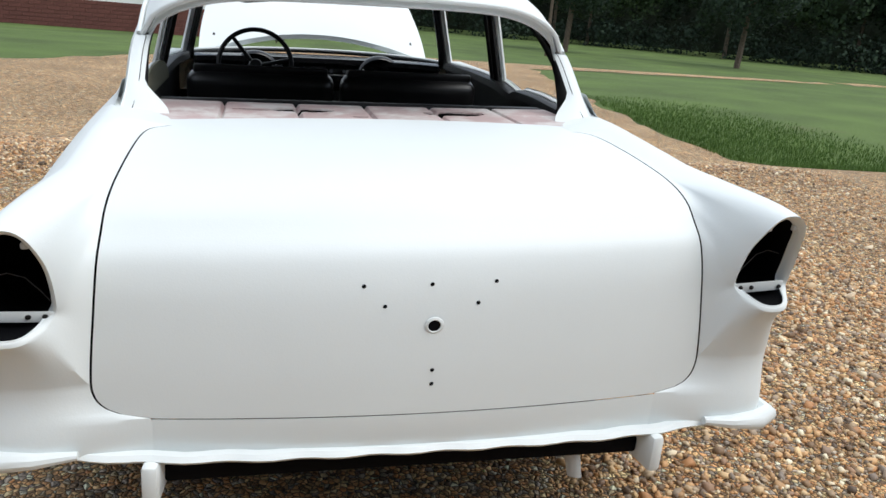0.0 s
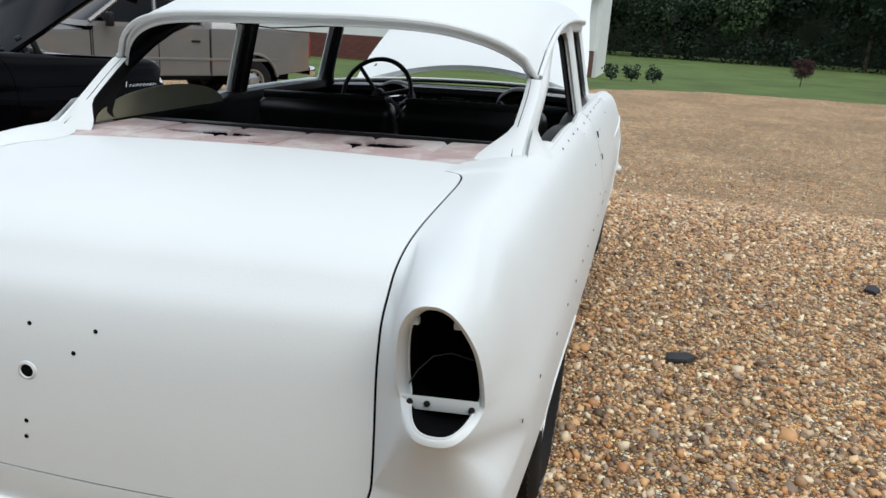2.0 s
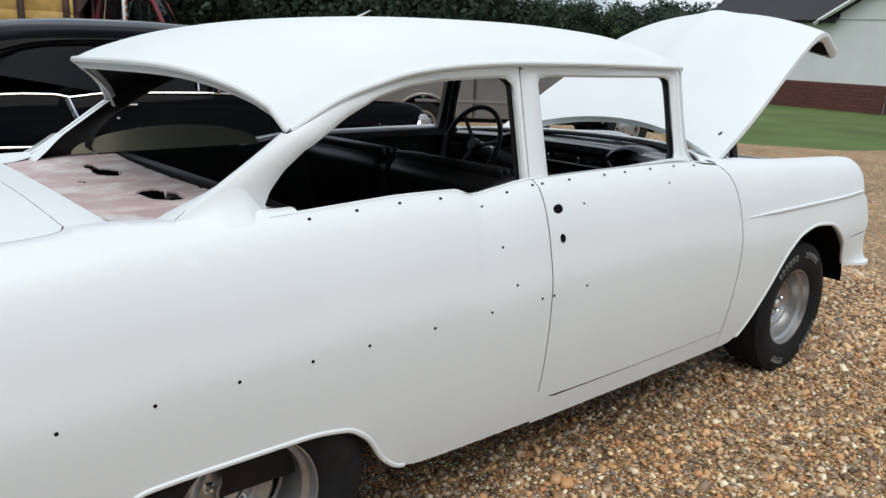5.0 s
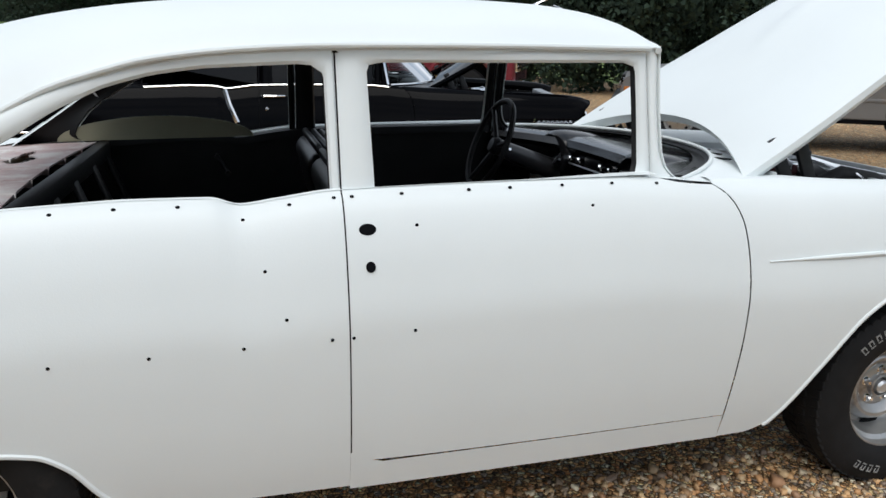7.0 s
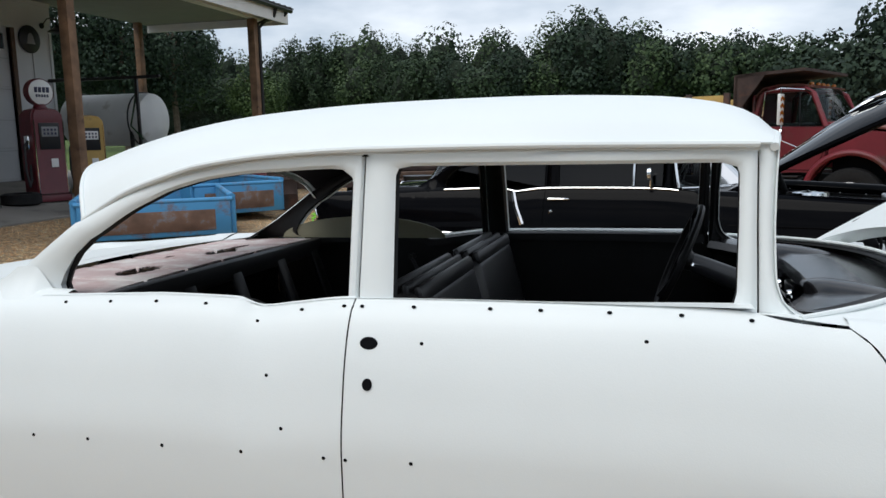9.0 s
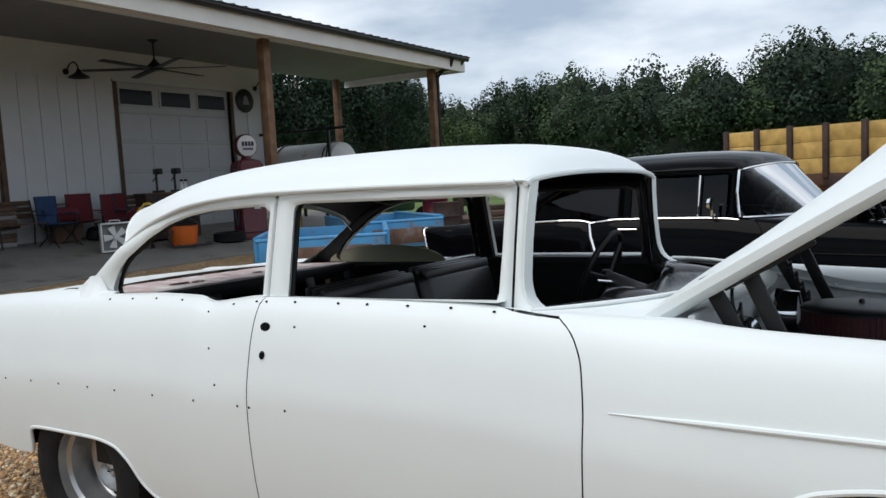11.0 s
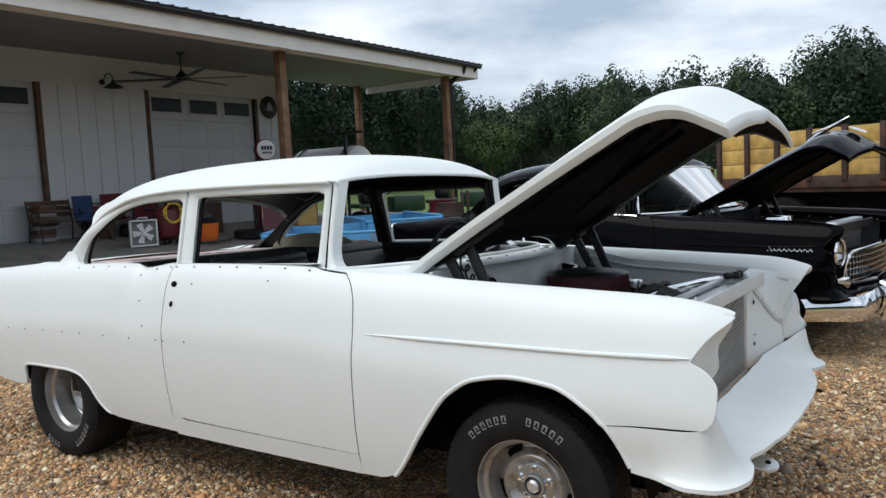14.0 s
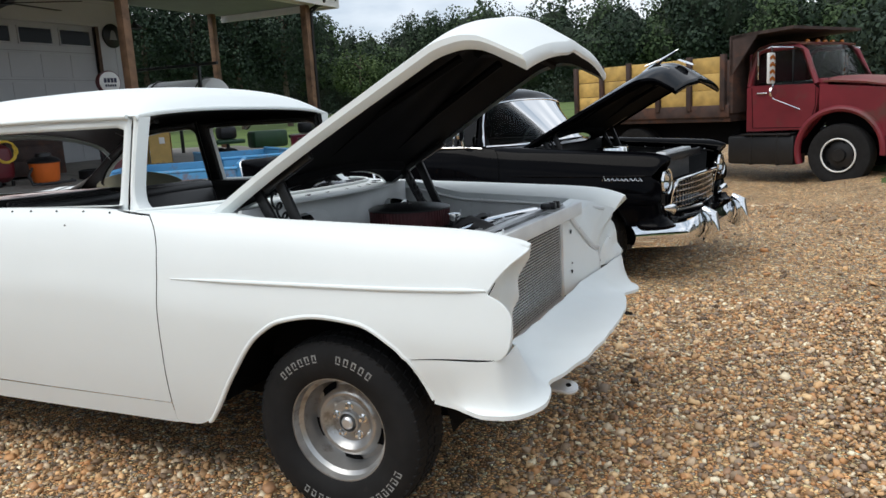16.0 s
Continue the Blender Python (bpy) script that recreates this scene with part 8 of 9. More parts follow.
def truck_bed(m, label):
    """A cut-off pickup bed lying on the gravel."""
    t = thing("truck_bed", label, "truck bed", m)
    for sy in (-1, 1):
        part("side", box(1.95, 0.07, 0.46, (0, sy * 0.72, 0.27), 0.025), M_BLUE, t)
        part("side_rail", tube([(-0.98, sy * 0.72, 0.51), (0.98, sy * 0.72, 0.51)], 0.035, 10), M_BLUE, t)
    part("floor", box(1.9, 1.4, 0.04, (0, 0, 0.10), 0.008), M_BLUERUST, t)
    part("front_panel", box(0.05, 1.44, 0.46, (-0.96, 0, 0.27), 0.015), M_BLUE, t)
    part("tailgate", box(0.06, 1.40, 0.42, (0.98, 0, 0.26), 0.02), M_BLUE, t)
    part("tailgate_panel", box(0.012, 1.1, 0.25, (1.014, 0, 0.24), 0.01), M_BLUERUST, t)
    part("tailgate_rail", tube([(0.985, -0.72, 0.48), (0.985, 0.72, 0.48)], 0.03, 10), M_BLUE, t)
    return t


truck_bed(pose(-7.35, -6.9, float(ground_z(-7.35, -6.9)), 0, 0, 36) @ Matrix.Diagonal((1.38, 1.38, 1.12, 1)), "light blue rusty pickup bed lying on the gravel")
truck_bed(pose(-9.9, -7.6, float(ground_z(-9.9, -7.6)), 0, 0, 52) @ Matrix.Diagonal((1.5, 1.1, 1.15, 1)), "light blue pickup bed with rust spots behind another")


def hose_pile(x, y):
    rng = np.random.default_rng(9)
    pts = [(x + (0.5 + 0.25 * rng.uniform()) * math.cos(k * 0.4), y + (0.4 + 0.25 * rng.uniform()) * math.sin(k * 0.4), float(ground_z(x, y)) + 0.03 + 0.0016 * k) for k in range(120)]
    thing("garden_hose", "bright green garden hose in loose coils on the ground", "hose", bm=tube(pts, 0.014, 6), mat=M_HOSEG)


hose_pile(-9.9, -4.9)


def mower(x, y, turn):
    t = thing("lawn_tractor", "green garden tractor parked beyond the porch", "tractor", pose(x, y, float(ground_z(x, y)), 0, 0, turn))
    part("hood", box(0.55, 0.9, 0.42, (0, 0.55, 0.72), 0.08), M_GREEN, t)
    part("deck", box(1.1, 0.8, 0.16, (0, -0.05, 0.28), 0.05), M_GREEN, t)
    part("fender", box(0.95, 0.7, 0.10, (0, -0.55, 0.72), 0.04), M_GREEN, t)
    part("seat", box(0.45, 0.42, 0.30, (0, -0.5, 0.93), 0.08), M_BLKMETAL, t)
    part("steering", tube([(0.17 * math.cos(a), 0.1 + 0.08 * math.sin(a), 1.12 + 0.14 * math.sin(a)) for a in np.linspace(0, 6.28, 18, endpoint=False)], 0.015, 6, closed=True), M_BLKMETAL, t)
    for sx in (-1, 1):
        part("wheel", moved(lathe([(0, 0.08), (0.15, 0.10), (0.27, 0.10), (0.29, 0.06), (0.29, -0.06), (0.27, -0.1), (0, -0.08)], 24, "x"), Matrix.Translation((sx * 0.42, -0.6, 0.29))), M_TYRE, t)
        part("wheel", moved(lathe([(0, 0.06), (0.1, 0.07), (0.19, 0.07), (0.2, 0.04), (0.2, -0.04), (0.19, -0.07), (0, -0.06)], 20, "x"), Matrix.Translation((sx * 0.38, 0.8, 0.20))), M_TYRE, t)


mower(-12.2, -9.4, 60)
mower(-14.5, -8.6, 20)


def flat_trailer(x, y, turn):
    t = thing("flat_trailer", "rusty dark flat trailer loaded with scrap timber", "trailer", pose(x, y, float(ground_z(x, y)), 0, 0, turn))
    for k in range(6):
        part("deck_board", box(3.6, 0.27, 0.04, (0, -0.72 + k * 0.285, 0.62), 0.006), M_WOODDARK, t)
    for sy in (-1, 1):
        part("side_rail", box(3.7, 0.06, 0.12, (0, sy * 0.86, 0.58), 0.008), M_RUST, t)
        part("wheel", moved(lathe([(0, 0.08), (0.16, 0.10), (0.29, 0.10), (0.31, 0.06), (0.31, -0.06), (0.29, -0.1), (0, -0.08)], 24, "y"), Matrix.Translation((-0.3, sy * 1.0, 0.31))), M_TYRE, t)
    for sx in (-1.75, 0.0, 1.75):
        for sy in (-1, 1):
            part("stake", box(0.07, 0.05, 0.62, (sx, sy * 0.86, 0.93), 0.006), M_RUST, t)
    part("drawbar", tube([(1.8, 0.5, 0.56), (2.9, 0, 0.52), (1.8, -0.5, 0.56)], 0.04, 8), M_RUST, t)
    for k, (yy, zz, tilt) in enumerate(((-0.4, 0.72, 2), (0.1, 0.74, -3), (0.45, 0.72, 1), (-0.1, 0.83, 4))):
        part("timber", box(3.1, 0.22, 0.10, (0.1 * k, yy, zz), 0.01, (0, 0, tilt)), M_RUST if k % 2 else M_WOODDARK, t)


def oil_drum(x, y, mat, label):
    t = thing("oil_drum", label, "drum", pose(x, y, float(ground_z(x, y))), group="oil drums")
    part("shell", lathe([(0, 0.01), (0.28, 0.01), (0.29, 0.03), (0.285, 0.28), (0.298, 0.30), (0.285, 0.32), (0.285, 0.56), (0.298, 0.58), (0.285, 0.60), (0.285, 0.85), (0.295, 0.87), (0.275, 0.865), (0, 0.85)], 28), mat, t)
    part("bung", moved(lathe([(0, 0.02), (0.03, 0.018), (0.032, 0)], 12), Matrix.Translation((0.15, 0.1, 0.85))), M_BLKMETAL, t)


flat_trailer(-12.6, -5.2, 118)
oil_drum(-10.9, -6.6, M_RUST, "rusty brown oil drum on the gravel")
oil_drum(-11.6, -7.3, M_REDENAMEL, "dark red oil drum beside the trailer")
oil_drum(-11.4, -4.0, M_BLKMETAL, "black oil drum beside the trailer")


# ---- pickup and dump truck: y ahead, x to the right, z up from the ground under the rear axle ----
def road_wheel(parent, x, y, r, w, rim_r, rim_mat, holes=8, label=""):
    hub = new("wheel")
    hub.parent = parent
    if label:
        tagged(hub, label)
    s = 1 if x > 0 else -1
    place = Matrix.Translation((x, y, r)) @ Matrix.Diagonal((s, 1, 1, 1))
    h = w / 2
    part("tyre", moved(lathe([(rim_r, -h * 0.8), ((rim_r + r) / 2, -h), (r - 0.02, -h * 0.9), (r, -h * 0.5), (r, h * 0.5), (r - 0.02, h * 0.9), ((rim_r + r) / 2, h), (rim_r, h * 0.8)], 40, "x"), place), M_TYRE, hub)
    rim = part("rim", moved(lathe([(rim_r + 0.01, h * 0.84), (rim_r - 0.015, h * 0.8), (rim_r - 0.03, h * 0.35), (rim_r * 0.62, h * 0.55), (rim_r * 0.4, h * 0.62), (rim_r * 0.35, h * 0.9), (0, h * 0.92)], 40, "x"), place), rim_mat, hub)
    for k in range(holes):
        a = k * 2 * math.pi / holes
        d = lathe([(0, 0.004), (rim_r * 0.10, 0.004), (rim_r * 0.11, 0)], 10, "x")
        part("rim_hole", moved(d, place @ Matrix.Translation((h * 0.46, rim_r * 0.76 * math.cos(a), rim_r * 0.76 * math.sin(a)))), M_DARK, rim)
    return hub


def loft(sections, closed_v=True, caps=True):
    bm = sheet(sections, closed_v=closed_v)
    if caps:
        bmesh.ops.holes_fill(bm, edges=[e for e in bm.edges if e.is_boundary])
    bmesh.ops.recalc_face_normals(bm, faces=bm.faces[:])
    return bm


def side_slab(outline, half, thick, crown=0.03):
    """A side panel from its outline in y, z, bulged a little, for the right; z between, then mirrored by the caller."""
    bm = prism(outline, thick, 0.012)
    bm.transform(SIDEWAYS)
    for v in bm.verts:
        v.co.x += half - thick
    return bm


def wheel_cut(points, yc, zc, r, z_low):
    """An outline along the bottom from front to back with a round wheel opening."""
    a0 = math.asin((z_low - zc) / r)
    return [(yc + r * math.cos(a), zc + r * math.sin(a)) for a in np.linspace(a0, math.pi - a0, 14)]


def pickup():
    """A dusty silver four-door pickup."""
    rear_z = float(ground_z(-6.85, 9.7))
    t = thing("pickup_truck", "dusty silver four-door pickup truck parked before the house", "truck", pose(-6.85, 9.7, rear_z, 0, 0, 150))
    wb, half = 3.75, 0.97
    low = 0.52
    bed = [(-1.22, 0.62), (-1.22, 1.32), (0.83, 1.32), (0.83, low)] + wheel_cut(None, 0, 0.40, 0.50, low)
    cab = [(0.85, low), (0.85, 1.30), (2.78, 1.30), (2.86, 1.20), (2.86, low)]
    fend = [(2.88, low), (2.88, 1.22), (3.3, 1.20), (4.2, 1.12), (4.62, 1.02), (4.68, 0.85), (4.68, 0.62)] + wheel_cut(None, wb, 0.40, 0.50, low)
    for sx in (1, -1):
        for nm, outline in (("bed_side", bed), ("door_side", cab), ("front_fender", fend)):
            bm = side_slab(outline, half, 0.06)
            p = part(nm, bm if sx > 0 else moved(bm, MIRROR), M_SILVER, t)
        for yc in (0, wb):
            lip = tube([(sx * (half + 0.008), yc + 0.51 * math.cos(a), 0.40 + 0.51 * math.sin(a)) for a in np.linspace(0.2, math.pi - 0.2, 20)], 0.028, 8)
            part("arch_flare", lip, M_SILVER, t)
            well = sheet([[(sx * (half - 0.03 - 0.35 * k), yc + 0.52 * math.cos(a), 0.40 + 0.52 * math.sin(a)) for k in (0, 1)] for a in np.linspace(-0.1, math.pi + 0.1, 18)])
            part("wheel_well", well, M_DARK, t)
            road_wheel(t, sx * 0.84, yc, 0.40, 0.25, 0.225, M_RIM, 8)
        for y in (0.86, 1.78, 2.84):
            part("door_gap", box(0.006, 0.012, 0.72, (sx * (half + 0.001), y, 0.93)), M_DARK, t, smooth=0)
        for y in (1.12, 2.02):
            part("door_handle", box(0.03, 0.16, 0.035, (sx * (half + 0.012), y, 1.10), 0.012), M_TRIM, t)
        part("side_moulding", box(0.012, 4.4, 0.05, (sx * (half + 0.004), 1.7, 0.80), 0.005), M_SILVER, t)
        mir = box(0.20, 0.09, 0.22, (sx * (half + 0.14), 2.62, 1.40), 0.03)
        part("door_mirror", mir, M_TRIM, t)
        part("mirror_arm", tube([(sx * (half - 0.02), 2.6, 1.32), (sx * (half + 0.1), 2.62, 1.36)], 0.02, 6), M_TRIM, t)
        part("rocker", box(0.05, 2.0, 0.10, (sx * (half - 0.04), 1.85, 0.50), 0.02), M_DARK, t)
        part("headlamp", box(0.30, 0.05, 0.12, (sx * 0.72, 4.665, 0.96), 0.02), M_LENS, t)
        part("headlamp_reflector", box(0.28, 0.03, 0.10, (sx * 0.72, 4.645, 0.96), 0.02), M_CHROME, t)
        part("turn_signal", box(0.30, 0.05, 0.09, (sx * 0.72, 4.66, 0.84), 0.02), M_AMBER, t)
        part("side_marker", box(0.02, 0.10, 0.09, (sx * (half + 0.002), 4.58, 0.84), 0.01), M_AMBER, t)
        part("tail_lamp", box(0.10, 0.06, 0.40, (sx * (half - 0.06), -1.225, 1.05), 0.015), M_REDLENS, t)
    # greenhouse
    sec = []
    for z, y0, y1, w in ((1.28, 0.92, 3.02, 0.93), (1.36, 0.93, 2.92, 0.92), (1.75, 1.10, 2.36, 0.80), (1.82, 1.2, 2.24, 0.74), (1.85, 1.4, 2.0, 0.6)):
        sec.append([(w, y0, z), (w, (y0 + y1) / 2, z), (w, y1 - 0.1, z), (w * 0.8, y1, z), (-w * 0.8, y1, z), (-w, y1 - 0.1, z), (-w, (y0 + y1) / 2, z), (-w, y0, z)])
    part("cab_roof", loft(sec[2:], caps=True), M_SILVER, t)
    part("cab_belt", loft(sec[:2], caps=False), M_SILVER, t)
    gl = loft([[(x * 0.985, y, z) for x, y, z in s] for s in sec[1:3]], caps=False)
    part("cab_glass", gl, M_SMOKE, t)
    for sx in (1, -1):
        for (ya, yb) in ((0.95, 1.12), (1.80, 1.76), (2.86, 2.30)):
            part("pillar", tube([(sx * 0.915, ya, 1.35), (sx * 0.795, yb, 1.76)], 0.035, 6), M_SILVER, t)
    g = [[(x * (0.88 - 0.03 * u * u), 2.95 + 1.68 * u, 1.27 - 0.10 * u - 0.04 * abs(x) ** 3 - 0.12 * u**6) for u in np.linspace(0, 1, 16)] for x in np.linspace(-1, 1, 17)]
    part("hood", sheet(g, thick=0.02), M_SILVER, t)
    part("grille", box(1.1, 0.06, 0.30, (0, 4.66, 0.90), 0.02), M_TRIM, t)
    part("grille_bar", box(1.16, 0.05, 0.06, (0, 4.70, 0.90), 0.015), M_SILVER, t)
    part("front_bumper", box(1.92, 0.18, 0.24, (0, 4.74, 0.60), 0.05), M_TRIM, t)
    part("bumper_strip", box(1.94, 0.06, 0.09, (0, 4.82, 0.56), 0.02), M_CHROME, t)
    part("rear_bumper", box(1.85, 0.14, 0.18, (0, -1.34, 0.60), 0.04), M_CHROME, t)
    part("tailgate", box(1.70, 0.06, 0.62, (0, -1.20, 1.0), 0.02), M_SILVER, t)
    part("bed_floor", box(1.75, 2.0, 0.05, (0, -0.2, 0.80), 0.01), M_DARK, t)
    part("chassis", box(1.2, 5.4, 0.18, (0, 1.7, 0.50), 0.03), M_DARK, t)
    part("cab_floor", box(1.78, 2.0, 0.6, (0, 1.86, 0.86), 0.03), M_DARK, t)
    chest = thing("tool_chest", "white steel tool chest lying across the pickup bed", "tool chest", pose(-6.85, 9.7, rear_z, 0, 0, 150))
    part("chest_body", box(1.72, 0.48, 0.36, (0, 0.52, 1.38), 0.02), M_WPLASTIC, chest)
    part("chest_lid", box(1.76, 0.52, 0.04, (0, 0.52, 1.58), 0.012), M_WPLASTIC, chest)


def dump_truck():
    """A faded red truck with a steel dump body and plank sides."""
    t = thing("dump_truck", "faded red dump truck with yellow plank sides on a rusty bed", "truck", pose(-14.95, 0.27, -0.30, 0, 0, -27.3) @ Matrix.Diagonal((1.11, 1.06, 1.045, 1)))
    wb = 4.08
    for sx in (1, -1):
        road_wheel(t, sx * 0.92, wb, 0.52, 0.27, 0.29, M_BLKMETAL, 5, "wheel with a dark rim ringed in white")
        ring = tube([(sx * 1.045, wb + 0.275 * math.cos(a), 0.52 + 0.275 * math.sin(a)) for a in np.linspace(0, 6.283, 40, endpoint=False)], 0.014, 6, closed=True)
        part("rim_ring", ring, M_WPLASTIC, t)
        road_wheel(t, sx * 0.95, 0.0, 0.52, 0.26, 0.29, M_RUST, 5)
        road_wheel(t, sx * 0.66, 0.0, 0.52, 0.24, 0.29, M_RUST, 5)
        # cab side, door, fender
        cab = [(2.42, 0.92), (2.42, 1.70), (2.50, 1.74), (3.62, 1.72), (3.70, 1.62), (3.70, 1.35), (3.60, 0.95)]
        bm = side_slab(cab, 1.0, 0.05)
        side = part("cab_side", bm if sx > 0 else moved(bm, MIRROR), M_REDTRUCK, t)
        frame = tube([(sx * 0.97, 2.46, 1.72), (sx * 0.90, 2.56, 2.28), (sx * 0.89, 2.70, 2.36), (sx * 0.88, 3.30, 2.36), (sx * 0.90, 3.42, 2.28), (sx * 0.97, 3.66, 1.72)], 0.045, 8)
        part("window_frame", frame, M_REDTRUCK, t)
        part("vent_bar", tube([(sx * 0.95, 3.24, 1.73), (sx * 0.90, 3.20, 2.32)], 0.015, 6), M_BLKMETAL, t)
        glass_p = prism([(2.55, 1.74), (2.62, 2.30), (3.32, 2.32), (3.58, 1.74)], 0.006)
        glass_p.transform(SIDEWAYS)
        for v in glass_p.verts:
            v.co.x += 0.96 - (v.co.z - 1.74) * 0.12
        part("door_glass", glass_p if sx > 0 else moved(glass_p, MIRROR), M_GLASS, t, smooth=0)
        part("door_seam", tube([(sx * 1.002, 2.55, 1.0), (sx * 1.002, 2.52, 1.70)], 0.006, 5), M_DARK, side)
        part("door_seam", tube([(sx * 1.002, 3.55, 1.0), (sx * 1.002, 3.66, 1.35), (sx * 1.002, 3.66, 1.68)], 0.006, 5), M_DARK, side)
        part("door_seam", tube([(sx * 1.002, 2.55, 0.99), (sx * 1.002, 3.55, 0.99)], 0.006, 5), M_DARK, side)
        part("door_handle", box(0.03, 0.20, 0.03, (sx * 1.015, 2.72, 1.60), 0.01), M_CHROME, side)
        fd = [(3.72, 1.15), (3.72, 1.70), (4.95, 1.58), (5.03, 1.44), (5.03, 0.82)] + wheel_cut(None, wb, 0.60, 0.66, 0.82)
        bm = side_slab(fd, 1.02, 0.10)
        part("front_fender", bm if sx > 0 else moved(bm, MIRROR), M_REDTRUCK, t)
        flare = tube([(sx * 1.03, wb + 0.69 * math.cos(a), 0.60 + 0.69 * math.sin(a)) for a in np.linspace(-0.1, math.pi + 0.35, 26)], 0.055, 8)
        part("fender_flare", flare, M_REDTRUCK, t)
        well = sheet([[(sx * (1.0 - 0.5 * k), wb + 0.67 * math.cos(a), 0.60 + 0.67 * math.sin(a)) for k in (0, 1)] for a in np.linspace(-0.1, math.pi + 0.1, 18)])
        part("wheel_well", well, M_DARK, t)
        # mirror on tubular frame with chevron reflector
        fr = tube([(sx * 0.98, 2.62, 1.85), (sx * 1.16, 2.72, 2.32), (sx * 1.20, 3.0, 2.38), (sx * 1.16, 3.35, 2.34), (sx * 0.92, 3.4, 2.30)], 0.013, 6)
        add(fr, tube([(sx * 1.20, 3.0, 2.38), (sx * 1.18, 3.02, 1.50), (sx * 1.0, 3.4, 1.30)], 0.012, 6))
        mf = part("mirror_frame", fr, M_CHROME, t)
        part("mirror_head", box(0.19, 0.05, 0.52, (sx * 1.26, 3.02, 2.02), 0.015), M_WPLASTIC, mf)
        for k in range(4):
            for dx in (-1, 1):
                part("chevron", box(0.09, 0.006, 0.05, (sx * 1.26 + dx * 0.035, 3.048, 1.84 + k * 0.12), 0, (0, dx * 32, 0)), M_AMBER, mf, smooth=0)
        part("round_mirror", moved(lathe([(0, 0.03), (0.09, 0.02), (0.10, -0.01)], 20, "y"), Matrix.Translation((sx * 1.24, 3.05, 1.62))), M_CHROME, mf)
        part("fuel_tank", box(0.42, 1.25, 0.52, (sx * 0.86, 2.72, 0.60), 0.05), M_BLKMETAL, t, "black step tank under the cab")
        for k in (0.35, 0.85):
            part("tank_strap", box(0.43, 0.05, 0.54, (sx * 0.862, 2.2 + k, 0.60), 0.01), M_BLKMETAL, t)
        part("step_plate", box(0.25, 0.9, 0.03, (sx * 1.0, 2.85, 0.88), 0.006), M_BLKMETAL, t)
        part("cab_lamp_side", box(0.02, 0.14, 0.12, (sx * 1.03, 4.90, 1.32), 0.01), M_AMBER, t)
    roof = [[(x * w, y, z) for x in np.linspace(-1, 1, 9)] for w, y, z in ((0.93, 2.42, 1.75), (0.90, 2.47, 2.25), (0.86, 2.58, 2.38), (0.84, 2.8, 2.43), (0.84, 3.15, 2.43), (0.86, 3.40, 2.38))]
    part("cab_roof", sheet(roof, thick=0.03), M_RUSTHOOD, t)
    for x in (-0.6, -0.25, 0, 0.25, 0.6):
        part("marker_lamp", moved(lathe([(0, 0.05), (0.035, 0.035), (0.045, 0)], 12), Matrix.Translation((x, 3.28, 2.44))), M_AMBER, t)
    ws = [[(x * w, y - 0.10 * x * x, z) for x in np.linspace(-1, 1, 9)] for w, y, z in ((0.93, 3.78, 1.80), (0.86, 3.45, 2.38))]
    part("windscreen", sheet(ws), M_GLASS, t)
    for s in (-0.35, 0.35):
        part("wiper", tube([(s, 3.82, 1.80), (s + 0.32, 3.72, 1.92)], 0.010, 5), M_BLKMETAL, t)
    hood = [[(x * w, y, z - 0.07 * abs(x) ** 3) for x in np.linspace(-1, 1, 13)] for w, y, z in ((0.95, 3.75, 1.80), (0.95, 3.9, 1.80), (0.93, 4.4, 1.75), (0.90, 4.92, 1.65), (0.88, 5.06, 1.53))]
    part("hood", sheet(hood, thick=0.03), M_RUSTHOOD, t, "red hood worn through to rust")
    part("cowl", box(1.86, 0.2, 0.12, (0, 3.72, 1.74), 0.02), M_REDTRUCK, t)
    part("front_panel", box(1.98, 0.06, 0.78, (0, 5.02, 1.16), 0.03), M_REDTRUCK, t)
    shell = part("grille_shell", box(1.72, 0.06, 0.50, (0, 5.06, 1.20), 0.025), M_CHROME, t)
    part("grille_mesh", box(1.60, 0.03, 0.38, (0, 5.085, 1.20), 0.01), M_DARK, shell)
    for k in range(4):
        part("grille_bar", box(1.6, 0.03, 0.016, (0, 5.10, 1.065 + k * 0.09), 0.004), M_CHROME, shell)
    for sx in (-1, 1):
        part("headlamp", moved(lathe([(0, 0.03), (0.07, 0.02), (0.09, 0)], 20, "y"), Matrix.Translation((sx * 0.66, 5.09, 1.20))), M_LENS, shell)
    for k in range(5):
        part("lower_louvre", box(1.5, 0.03, 0.02, (0, 5.05, 0.80 + k * 0.035), 0.004), M_DARK, t)
    part("front_bumper", box(2.1, 0.16, 0.30, (0, 5.16, 0.66), 0.03), M_CHROME, t)
    part("cab_back", box(1.86, 0.05, 1.4, (0, 2.44, 1.60), 0.02), M_REDTRUCK, t)
    part("cab_seat", box(1.6, 0.5, 0.9, (0, 2.75, 1.35), 0.08), M_VINYL, t)
    part("engine_bay_fill", box(1.6, 1.25, 0.6, (0, 4.35, 1.15), 0.05), M_DARK, t)
    part("chassis", box(0.9, 6.6, 0.26, (0, 1.6, 0.78), 0.02), M_BLKMETAL, t)
    # dark block added under the bed, closing the view to the lawn
    part("hoist_frame", box(1.5, 3.3, 0.5, (0, 0.5, 0.92), 0.05), M_DARK, t)
    part("axle", tube([(-0.9, 0, 0.52), (0.9, 0, 0.52)], 0.08, 8), M_RUST, t)
    # dump body
    part("bed_floor", box(2.3, 3.7, 0.20, (0, 0.35, 1.22), 0.02), M_RUST, t)
